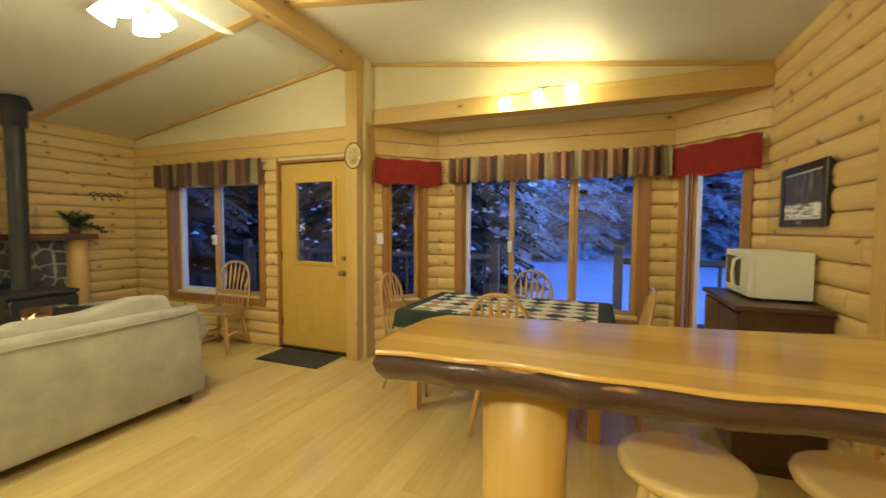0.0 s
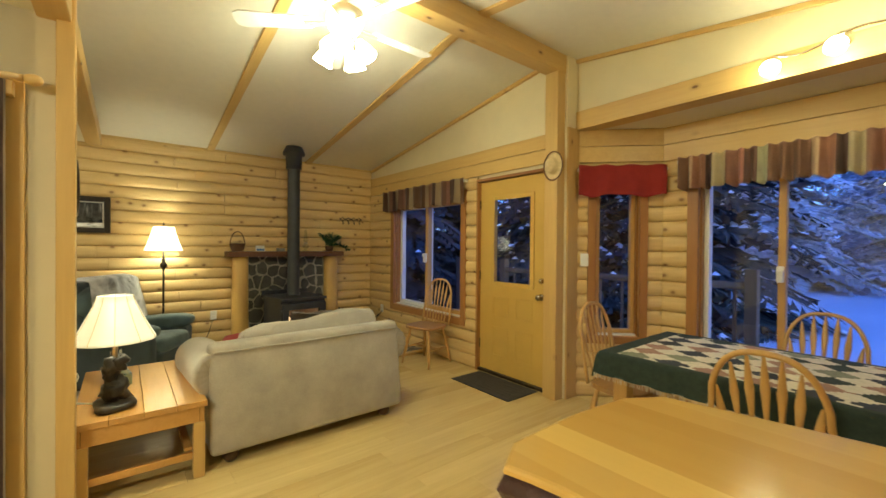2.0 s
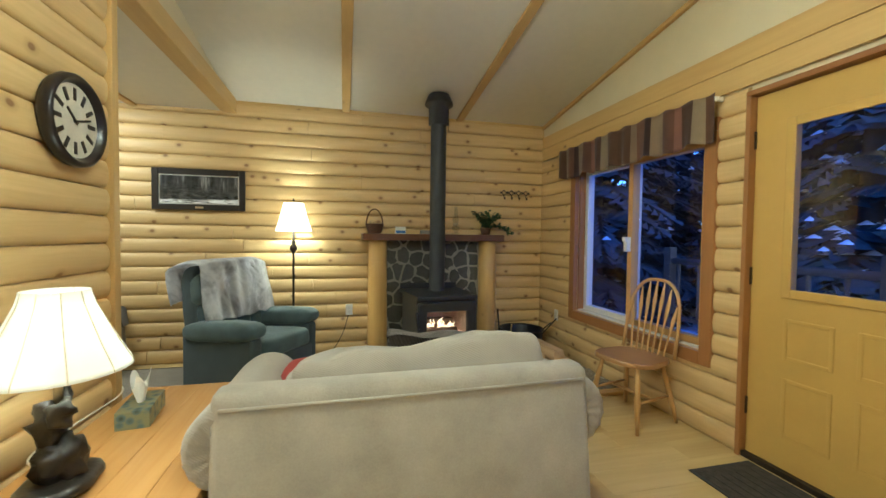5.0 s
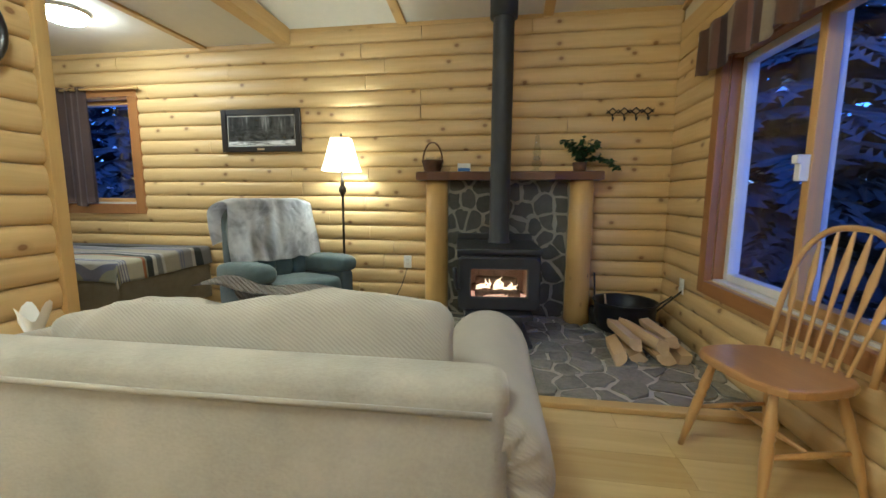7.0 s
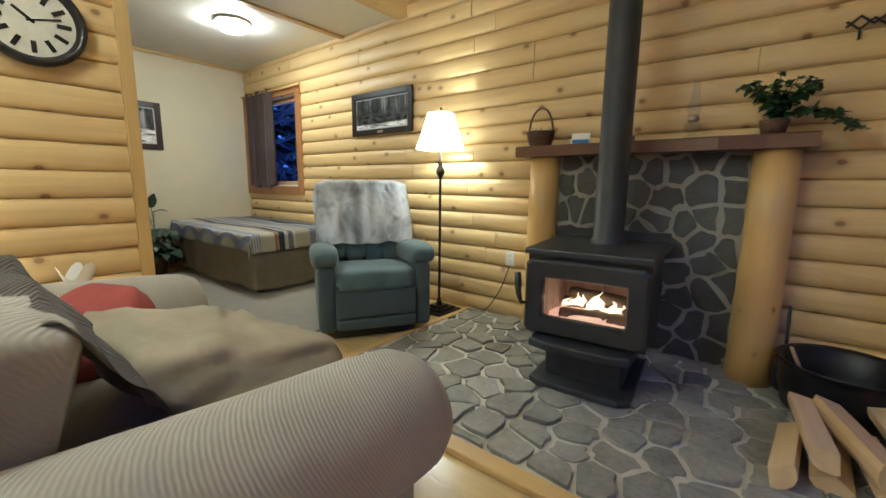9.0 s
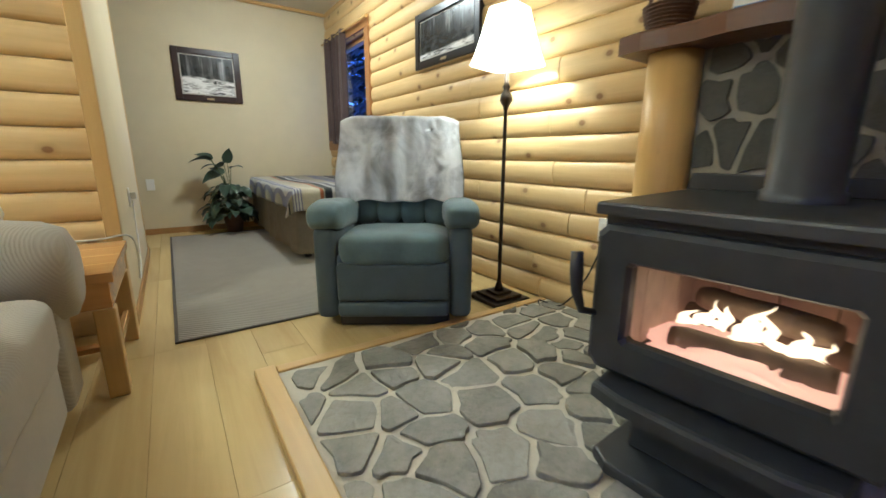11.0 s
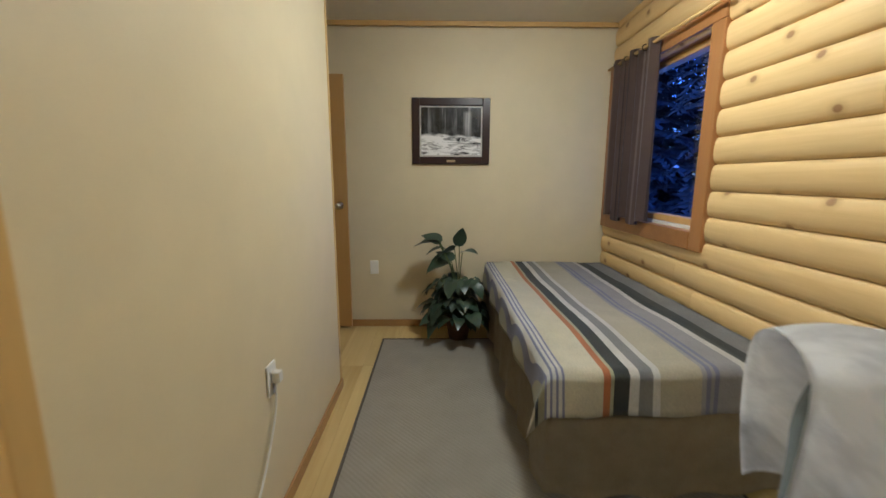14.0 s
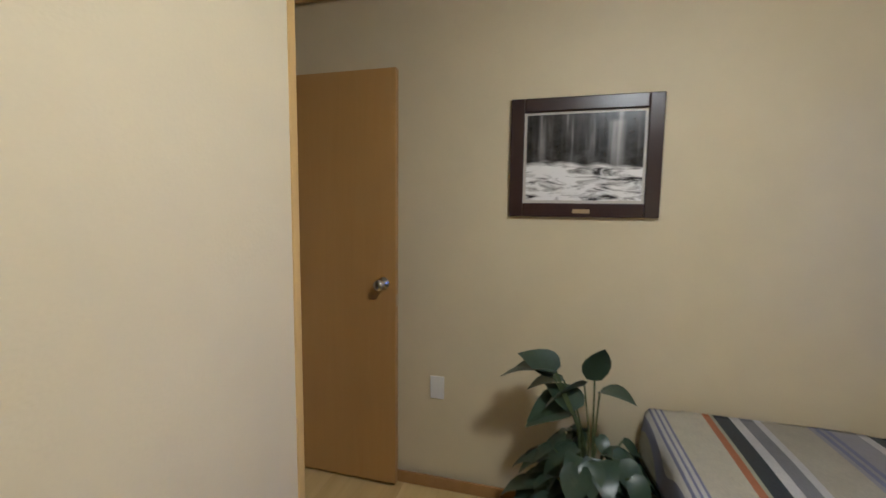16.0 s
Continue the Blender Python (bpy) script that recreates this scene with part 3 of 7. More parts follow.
structure("ridge_beam", B(RIDGE_X - 0.075, RIDGE_X + 0.075, 0.70, HEAD_Y - 0.003, 2.925, 3.10, 0.006), PINE_Y, "heavy knotty pine ridge beam", "beam")
structure("cross_beam", B(XW + 0.002, XE, 0.80, 0.925, 2.42, 2.56, 0.006), PINE_X, "pine beam at the edge of the sleeping side", "beam")
structure("bedroom_batten", B(XW, PART_X, 0.02, 0.085, FLAT_Z - 0.02, FLAT_Z, 0.003), PINE_X, "pine ceiling batten near the dome lamp", "trim")
structure("door_post", B(-1.90, -1.765, 4.115, 4.25, 0.0, 2.93, 0.006), PINE_Z, "square knotty pine post beside the front door", "post")
structure("partition_post", B(POST_X - 0.08, POST_X, 0.868, 0.938, 0.0, 2.93, 0.006), PINE_Z, "square pine post at the end of the partition", "post")

# partitions
structure("wall_partition", B(PART_X + 0.03, POST_X - 0.03, PART_Y - 0.14, PART_Y - 0.022, 0, 3.0), CREAM, "partition with log siding towards the sitting room", "wall")
structure("wall_bedroom_side", B(PART_X, PART_X + 0.10, -0.93, PART_Y - 0.02, 0, FLAT_Z), CREAM, "cream painted side wall of the sleeping corner", "wall")
structure("trim_partition_corner", B(PART_X - 0.012, PART_X + 0.045, PART_Y - 0.022, PART_Y + 0.03, 0, 2.44, 0.004), PINE_Z, "pine corner board at the end of the logs", "trim")
structure("trim_opening", B(PART_X - 0.004, PART_X + 0.11, -0.955, -0.93, 0, FLAT_Z, 0.003), PINE_Z, "pine jamb at the end of the side wall", "trim")
structure("wall_closet", B(POST_X - 0.13, POST_X - 0.03, 0.76, 0.868, 0, FLAT_Z), CREAM, "narrow cream wall beside the curtained opening", "wall")
structure("wall_closet_side", B(POST_X - 0.13, POST_X - 0.03, YS, -0.55, 0, FLAT_Z), CREAM, "cream wall beyond the curtained opening", "wall")
structure("wall_closet_head", B(POST_X - 0.13, POST_X - 0.03, -0.55, 0.76, 2.05, FLAT_Z), CREAM, "cream wall above the curtained opening", "wall")
structure("trim_closet", B(POST_X - 0.04, POST_X - 0.012, 0.70, 0.765, 0, 2.10, 0.004), PINE_Z, "pine casing of the curtained opening", "trim")

# trims at the bedroom back wall
structure("trim_back_top", B(XW, POST_X - 0.2, YS + 0.001, YS + 0.02, 2.405, FLAT_Z, 0.003), PINE_X, "knotty pine strip at the top of the cream back wall", "trim")
structure("baseboard_back", B(XW, POST_X - 0.2, YS + 0.001, YS + 0.014, 0.0, 0.06, 0.003), BASE_WOOD, "low oak baseboard on the back wall", "baseboard")
structure("baseboard_side", B(PART_X - 0.013, PART_X - 0.001, -0.95, PART_Y - 0.03, 0.0, 0.06, 0.003), BASE_WOOD, "low oak baseboard on the side wall", "baseboard")

# floor under the planks
FLOOR = structure("floor", B(XW - 0.1, XE + 0.1, YS - 0.1, BAY_Y + 0.1, -0.12, -0.008), LAMINATE, "light oak laminate floor boards", "floor")
structure("door_sill", B(-2.86, -1.925, 4.19, 4.36, 0.0, 0.03, 0.004), BRONZE, "dark metal door sill", "threshold")


# ---- windows and doors ----
def casing(ob, m, a, b, za, zb, w=0.085, sill=True, wall=0.14):
    """Stained boards round an opening and a reveal through the wall."""
    e = 0.026
    for nm, bb in (("jamb_casing", (a - w, a, za - w, zb + 0.0)), ("jamb_casing", (b, b + w, za - w, zb + 0.0))):
        part(nm, B(bb[0], bb[1], -e, 0.022, bb[2], bb[3], 0.004, m=m), CASING, ob)
    part("head_casing", B(a - w, b + w, -e, 0.022, zb + 0.001, zb + w, 0.004, m=m), CASING_X, ob)
    if sill:
        part("sill_casing", B(a, b, -e - 0.004, 0.022, za - w, za - 0.001, 0.004, m=m), CASING_X, ob)
    for bb in ((a - 0.001, a + 0.016, za, zb), (b - 0.016, b + 0.001, za, zb)):
        part("reveal", B(bb[0], bb[1], 0.0225, wall, bb[2], bb[3], m=m), CASING, ob)
    part("sill_board", B(a + 0.016, b - 0.016, 0.0225, wall, za, za + 0.016, m=m), VINYL, ob)
    part("head_reveal", B(a + 0.016, b - 0.016, 0.0225, wall, zb - 0.016, zb, m=m), CASING, ob)


def pane(ob, m, a, b, za, zb, y=0.10, fw=0.045, mat=None, depth=0.035, latch=None):
    mat = mat or SASH
    s = part("sash", B(a, a + fw, y - depth, y + depth, za, zb, 0.004, m=m), mat, ob)
    for bb in ((b - fw, b, za, zb), (a + fw, b - fw, za, za + fw), (a + fw, b - fw, zb - fw, zb)):
        part("sash_rail", B(bb[0], bb[1], y - depth, y + depth, bb[2], bb[3], 0.004, m=m), mat, ob)
    g = part("pane", B(a + fw, b - fw, y - 0.003, y + 0.003, za + fw, zb - fw, m=m), GLASS, ob)
    g.visible_shadow = False


def window(name, p, q, hole, lights, label, sill=True, w=0.085, trim=True, latch=()):
    m, L = along(p, q)
    ob = thing(name, label, "window", kind="structure")
    a, b, za, zb = hole
    if trim:
        casing(ob, m, a, b, za, zb, w, sill)
    a, b, za, zb = a + 0.017, b - 0.017, za + 0.017, zb - 0.017
    for s0, s1, y, mat, fw in lights:
        pane(ob, m, a + (b - a) * s0, a + (b - a) * s1, za, zb, y, fw, mat)
    for s in latch:
        c = a + (b - a) * s
        bm = bmesh.new()
        box(bm, c - 0.02, c + 0.02, 0.0, 0.062, za + 0.60, za + 0.72, 0.006, m=m)
        box(bm, c - 0.012, c + 0.03, -0.02, 0.0, za + 0.68, za + 0.72, 0.005, m=m)
        part("latch", bm, WHITE, ob, "white window latch")
    return ob


window("window_1", (XW, YN), (-1.74, YN), WALLS[1][5][0], [(0.0, 0.49, 0.115, VINYL, 0.045), (0.47, 1.0, 0.075, SASH, 0.05)], "two-light sliding window with stained wood casing", latch=(0.485,))
window("window_2", *BL, WALLS[2][5][0], [(0.0, 1.0, 0.09, SASH, 0.035)], "narrow bay side window with stained casing", w=0.07)
window("window_3", *BC, WALLS[3][5][0], [(0.0, 0.305, 0.10, VINYL, 0.04), (0.285, 0.665, 0.075, SASH, 0.048), (0.66, 1.0, 0.10, SASH, 0.045)], "three-light bay window with pine frames", w=0.085, latch=(0.295,))
window("window_4", *BR, WALLS[4][5][0], [(0.0, 1.0, 0.09, SASH, 0.035)], "tall bay side window with stained casing", w=0.07)
window("window_5", (XW, YS), (XW, YN), WALLS[0][5][0], [(0.0, 1.0, 0.09, SASH, 0.04)], "bedroom window with wide stained casing", w=0.10)

# front door
door = thing("door_1", "closed ochre painted front door with a half window", "door", kind="structure")
DX0, DX1, DZ0, DZ1, DY = -2.835, -1.945, 0.032, 2.065, 4.222
WX0, WX1, WZ0, WZ1 = -2.63, -2.125, 0.985, 1.865
bm = bmesh.new()
for bb in ((DX0, WX0, DZ0, DZ1), (WX1, DX1, DZ0, DZ1), (WX0, WX1, DZ0, WZ0), (WX0, WX1, WZ1, DZ1)):
    box(bm, bb[0], bb[1], DY, DY + 0.045, bb[2], bb[3])
bmesh.ops.remove_doubles(bm, verts=bm.verts, dist=1e-4)
part("door_leaf", bm, DOOR_PAINT, door)
bm = bmesh.new()
for bb in ((WX0 - 0.035, WX0 + 0.012, WZ0 - 0.035, WZ1 + 0.035), (WX1 - 0.012, WX1 + 0.035, WZ0 - 0.035, WZ1 + 0.035), (WX0 + 0.012, WX1 - 0.012, WZ0 - 0.035, WZ0 + 0.012), (WX0 + 0.012, WX1 - 0.012, WZ1 - 0.012, WZ1 + 0.035)):
    box(bm, bb[0], bb[1], DY - 0.014, DY - 0.0005, bb[2], bb[3], 0.005)
part("window_frame", bm, DOOR_PAINT, door)
g = part("pane", B(WX0, WX1, DY + 0.015, DY + 0.022, WZ0, WZ1), GLASS, door)
g.visible_shadow = False
for x0, x1 in ((WX0 - 0.02, -2.42), (-2.33, WX1 + 0.02)):
    for z0, z1 in ((0.62, 0.84), (0.20, 0.52)):
        bm = bmesh.new()
        for bb in ((x0, x0 + 0.02, z0, z1), (x1 - 0.02, x1, z0, z1), (x0 + 0.02, x1 - 0.02, z0, z0 + 0.02), (x0 + 0.02, x1 - 0.02, z1 - 0.02, z1)):
            box(bm, bb[0], bb[1], DY - 0.006, DY - 0.0005, bb[2], bb[3], 0.003)
        part("raised_panel", bm, DOOR_PAINT, door)


def knob(ob, c, n, name="door_knob"):
    """A round knob on a rosette at c, standing out along n."""
    c, n = Vector(c), Vector(n)
    bm = bmesh.new()
    turned(bm, c, c + n * 0.075, [(0, 0.032), (0.1, 0.032), (0.14, 0.012), (0.45, 0.011), (0.55, 0.024), (0.72, 0.030), (0.9, 0.026), (1, 0.012)], 16)
    part(name, bm, CHROME, ob, "satin nickel door knob", smooth=True)


knob(door, (-2.0, DY, 0.885), (0, -1, 0))
bm = bmesh.new()
turned(bm, (-2.0, DY, 1.04), (-2.0, DY - 0.03, 1.04), [(0, 0.028), (0.5, 0.028), (0.8, 0.018), (1, 0.016)], 14)
part("deadbolt", bm, CHROME, door, "satin nickel deadbolt", smooth=True)
for z in (0.3, 1.05, 1.82):
    part("hinge", B(DX0 - 0.012, DX0 + 0.006, DY - 0.012, DY - 0.001, z - 0.05, z + 0.05, 0.002), BRONZE, door)
for bb in ((-2.865, -2.838, 0.0, 2.07), (-1.942, -1.905, 0.0, 2.07)):
    part("door_jamb", B(bb[0], bb[1], 4.175, 4.36, bb[2], bb[3], 0.003), CASING, door)
part("door_head", B(-2.865, -1.905, 4.175, 4.36, 2.071, 2.10, 0.003), CASING_X, door)

# open inner door standing against the back wall
door = thing("door_2", "open flat brown hollow-core door against the cream wall", "door", kind="structure")
part("door_leaf", B(-3.228, -2.45, YS + 0.028, YS + 0.062, 0.018, 2.045, 0.002), SLAB_DOOR, door)
knob(door, (-3.165, YS + 0.062, 1.04), (0, 1, 0))
part("latch_plate", B(-3.2315, -3.2285, YS + 0.032, YS + 0.058, 0.93, 0.99), BRASS, door, "brass latch plate")

# ---- hearth and fire surround (the slates are laid further down) ----
HEARTH = structure("hearth", B(XW + 0.01, -3.842, 1.665, YN - 0.01, -0.004, 0.014), MORTAR, "slate flagstone hearth pad with pale mortar", "hearth")
structure("hearth_trim", B(-3.840, -3.765, 1.612, YN - 0.02, 0.0, 0.03, 0.006), PINE_Y, "pine edging along the slate hearth", "trim")
structure("hearth_trim_end", B(XW + 0.02, -3.844, 1.612, 1.663, 0.0, 0.022, 0.006), PINE_X, "pine edging at the end of the slate hearth", "trim")
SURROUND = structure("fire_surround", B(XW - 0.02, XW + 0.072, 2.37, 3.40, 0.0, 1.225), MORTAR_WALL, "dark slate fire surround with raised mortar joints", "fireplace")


# ---- lamps ----
def ceiling_fan():
    fx, fy, top = -1.995, 2.21, 2.85
    ob = thing("ceiling_fan", "white ceiling fan with four lit glass shades", "ceiling fan", (fx, fy, top))
    bm = bmesh.new()
    lathe(bm, [(0.0, 0.205), (0.075, 0.205), (0.07, 0.13), (0.03, 0.06), (0.02, 0.05), (0.02, 0.0), (0.0, 0.0)], 20)
    part("mount", bm, WHITE, ob, smooth=True)
    bm = bmesh.new()
    lathe(bm, [(0.0, 0.02), (0.06, 0.02), (0.115, -0.02), (0.12, -0.07), (0.10, -0.12), (0.05, -0.14), (0.045, -0.18), (0.06, -0.20), (0.04, -0.23), (0.0, -0.235)], 24)
    part("motor", bm, WHITE, ob, smooth=True)
    for k in range(5):
        a = radians(k * 72 + 20)
        rot = Matrix.Rotation(a, 4, "Z")
        bm = bmesh.new()
        prism(bm, [(0.20, -0.045), (0.62, -0.068), (0.665, -0.05), (0.675, 0.0), (0.665, 0.05), (0.62, 0.068), (0.20, 0.045)], -0.004, 0.004)
        bmesh.ops.transform(bm, matrix=rot @ Matrix.Translation((0, 0, -0.085)) @ Matrix.Rotation(radians(12), 4, "X"), verts=bm.verts)
        blade = part("blade", bm, WHITE, ob)
        bm = bmesh.new()
        box(bm, 0.10, 0.25, -0.02, 0.02, -0.098, -0.091, 0.002, m=rot)
        part("blade_bracket", bm, BRASS, blade)
    for k in range(4):
        a = radians(k * 90 + 35)
        d = Vector((math.cos(a), math.sin(a), 0))
        bm = bmesh.new()
        p0, p1, p2 = Vector((0, 0, -0.19)) + d * 0.03, Vector((0, 0, -0.185)) + d * 0.085, Vector((0, 0, -0.215)) + d * 0.105
        tube(bm, [p0, p1, p2], 0.009)
        arm = part("lamp_arm", bm, BRASS, ob, smooth=True)
        bm = bmesh.new()
        q = (d * 0.55 + Vector((0, 0, -1))).normalized()
        turned(bm, p2, p2 + q * 0.115, [(0, 0.022), (0.2, 0.03), (0.5, 0.045), (0.8, 0.056), (1.0, 0.062)], 16)
        part("glass_shade", bm, G_FAN, arm, "lit frosted glass shade", smooth=True)
    bm = bmesh.new()
    rod(bm, (0.03, 0.0, -0.22), (0.03, 0.0, -0.36), 0.002, n=5)
    rod(bm, (0.03, 0.0, -0.36), (0.03, 0.0, -0.40), 0.006, 0.010, 8)
    part("pull_chain", bm, BRASS, ob)
    bm = bmesh.new()
    rod(bm, (-0.03, 0.02, -0.22), (-0.03, 0.02, -0.33), 0.002, n=5)
    rod(bm, (-0.03, 0.02, -0.33), (-0.03, 0.02, -0.365), 0.005, 0.008, 8)
    part("pull_chain", bm, BRASS, ob)


def spot_track():
    ob = thing("spot_rail", "wavy ceiling spot rail with three lit bulbs", "lamp", (0, 0, 0))
    pts = [(-0.30 + 0.6 * s, HEAD_Y - 0.075 + 0.02 * math.sin(s * 9.4), 2.575 + 0.028 * math.sin(s * 6.28 + 3.4)) for s in [i / 24 for i in range(25)]]
    bm = bmesh.new()
    tube(bm, pts, 0.008, 8)
    part("rail", bm, CHROME, ob, smooth=True)
    bm = bmesh.new()
    turned(bm, (0.0, HEAD_Y - 0.003, 2.575), (0.0, HEAD_Y - 0.06, 2.575), [(0, 0.055), (0.4, 0.05), (0.7, 0.015), (1, 0.012)], 18)
    part("wall_plate", bm, CHROME, ob, smooth=True)
    for x, z in ((-0.30, 2.495), (-0.01, 2.525), (0.265, 2.555)):
        bm = bmesh.new()
        turned(bm, (x, HEAD_Y - 0.08, z + 0.05), (x, HEAD_Y - 0.135, z), [(0, 0.012), (0.4, 0.02), (1, 0.026)], 14)
        sock = part("socket", bm, CHROME, ob, smooth=True)
        bm = bmesh.new()
        bmesh.ops.create_uvsphere(bm, u_segments=16, v_segments=10, radius=0.05, matrix=Matrix.Translation((x, HEAD_Y - 0.165, z - 0.025)))
        part("bulb", bm, G_TRACK, sock, "lit round bulb", smooth=True)


def dome_lamp(at, label, lit):
    ob = thing("dome_lamp", label, "ceiling lamp", at)
    bm = bmesh.new()
    lathe(bm, [(0.0, 0.0), (0.15, 0.0), (0.155, -0.02), (0.145, -0.028), (0.0, -0.028)], 28)
    part("rim", bm, CHROME, ob, smooth=True)
    bm = bmesh.new()
    lathe(bm, [(0.142, -0.026), (0.138, -0.05), (0.115, -0.075), (0.07, -0.092), (0.0, -0.098)], 28)
    part("diffuser", bm, lit, ob, "lit frosted glass bowl", smooth=True)


def floor_lamp(x, y):
    ob = thing("floor_lamp", "black iron floor lamp with a lit square bell shade", "lamp", (x, y, 0))
    bm = bmesh.new()
    box(bm, -0.13, 0.13, -0.13, 0.13, 0.0, 0.022, 0.006)
    box(bm, -0.095, 0.095, -0.095, 0.095, 0.022, 0.04, 0.006)
    box(bm, -0.055, 0.055, -0.055, 0.055, 0.04, 0.055, 0.006)
    part("base", bm, BRONZE, ob)
    bm = bmesh.new()
    lathe(bm, [(0.03, 0.05), (0.018, 0.09), (0.011, 0.12), (0.010, 1.06), (0.016, 1.08), (0.035, 1.11), (0.032, 1.14), (0.014, 1.165), (0.022, 1.18), (0.012, 1.20), (0.009, 1.30)], 14, closed=True)
    part("pole", bm, BRONZE, ob, smooth=True)
    bm = bmesh.new()
    prof = [(0.185, 1.285), (0.155, 1.36), (0.125, 1.46), (0.098, 1.555)]
    rings = []
    for r, z in prof:
        c = r * 0.86
        pts = []
        for k in range(32):
            a = 2 * math.pi * k / 32 + math.pi / 32
            ca, sa = math.cos(a), math.sin(a)
            f = (abs(ca) ** 6 + abs(sa) ** 6) ** (-1 / 6)
            pts.append(bm.verts.new((c * ca * f, c * sa * f, z)))
        rings.append(pts)
    for p, w in zip(rings, rings[1:]):
        for k in range(32):
            bm.faces.new((p[k], p[(k + 1) % 32], w[(k + 1) % 32], w[k]))
    bmesh.ops.solidify(bm, geom=list(bm.faces), thickness=0.003)
    bmesh.ops.rotate(bm, verts=bm.verts, cent=(0, 0, 0), matrix=Matrix.Rotation(radians(14), 3, "Z"))
    part("shade", bm, G_SHADE, ob, "lit cream fabric shade", smooth=True)
    bm = bmesh.new()
    bmesh.ops.create_uvsphere(bm, u_segments=14, v_segments=8, radius=0.033, matrix=Matrix.Translation((0, 0, 1.41)))
    part("bulb", bm, G_BULB, ob, "lit bulb", smooth=True)
    bm = bmesh.new()
    rod(bm, (0, 0, 1.41), (0, 0, 1.585), 0.004)
    rod(bm, (0, 0, 1.575), (0, 0, 1.60), 0.010, 0.006)
    part("finial", bm, BRONZE, ob)


ceiling_fan()
spot_track()
dome_lamp((-4.50, -0.42, FLAT_Z), "lit frosted dome lamp on the bedroom ceiling", G_DOME)
dome_lamp((-0.1, -0.5, FLAT_Z), "lit frosted dome lamp on the kitchen ceiling", G_KITCHEN)
floor_lamp(-5.125, 1.472)

# ---- sitting room ----
def sofa():
    ob = thing("sofa", "beige corduroy loveseat with rolled arms and loose cushions", "sofa", (-2.345, 2.215, 0), 91)
    bm = B(-0.685, 0.685, 0.0, 0.125, 0.075, 0.745, 0.035, 3)
    for v in bm.verts:
        v.co.y += 0.075 * (v.co.z - 0.075) / 0.67
    part("back", bm, SOFA_BACK, ob, smooth=True)
    bm = bmesh.new()
    tube(bm, [(-0.655, 0.066, 0.695), (0.0, 0.064, 0.692), (0.655, 0.066, 0.695)], 0.006, 6)
    part("piping", bm, SOFA_BACK, ob, smooth=True)
    part("frame", B(-0.50, 0.50, 0.11, 0.93, 0.08, 0.30, 0.03, 3), SOFA, ob, smooth=True)
    for s in (-1, 1):
        bm = bmesh.new()
        n = 52
        prof = []
        for k in range(n):
            a = 2 * math.pi * k / n
            prof.append((0.625 * s + 0.148 * math.cos(a), 0.565 + 0.150 * math.sin(a)))
        ys = [(0.085, 0.14), (0.08, 0.5), (0.074, 0.78), (0.08, 0.93), (0.105, 0.99), (0.17, 1.0), (0.3, 1.0), (0.6, 1.0), (0.83, 1.03), (0.93, 1.0), (0.975, 0.88), (0.992, 0.62), (0.996, 0.3)]
        rings = []
        for i, (y, f) in enumerate(ys):
            gather = 0.007 if i in (1, 2) else (0.005 if i == 3 else 0.0)
            rings.append([bm.verts.new((0.625 * s + (x - 0.625 * s) * f, y + gather * math.sin(k * 2.2), 0.565 + (z - 0.565) * f - 0.085 * y)) for k, (x, z) in enumerate(prof)])
        for p, w in zip(rings, rings[1:]):
            for k in range(n):
                bm.faces.new((p[k], p[(k + 1) % n], w[(k + 1) % n], w[k]))
        bm.faces.new(rings[0])
        bm.faces.new(rings[-1][::-1])
        bmesh.ops.recalc_face_normals(bm, faces=list(bm.faces))
        arm = part("arm", bm, SOFA, ob, smooth=True)
        x0, x1 = sorted((0.50 * s, 0.68 * s))
        part("arm_panel", B(x0, x1, 0.09, 0.945, 0.08, 0.46, 0.03, 3), SOFA, arm, smooth=True)
    bm = bmesh.new()
    pillow(bm, (0, 0, 0), (0.98, 0.70, 0.19), (0.35, 0.25), 0.05, 44, 18, pose(0, 0.62, 0.385))
    part("seat_cushion", bm, SOFA, ob, smooth=True)
    bm = bmesh.new()
    pillow(bm, (0, 0, 0), (1.06, 0.22, 0.42), (0.32, 0.34), 0.20, 60, 26, pose(0.01, 0.285, 0.600, -14, -4.0, 0), 3.0, 3.2)
    part("back_cushion", bm, SOFA, ob, "slouching beige back cushion", smooth=True)
    for x in (-0.56, 0.56):
        for y in (0.09, 0.80):
            bm = bmesh.new()
            lathe(bm, [(0.028, 0.0), (0.045, 0.02), (0.05, 0.045), (0.04, 0.08)], 14, (x, y, 0.0), True)
            part("bun_foot", bm, DARK_WOOD, ob, "dark turned bun foot", smooth=True)


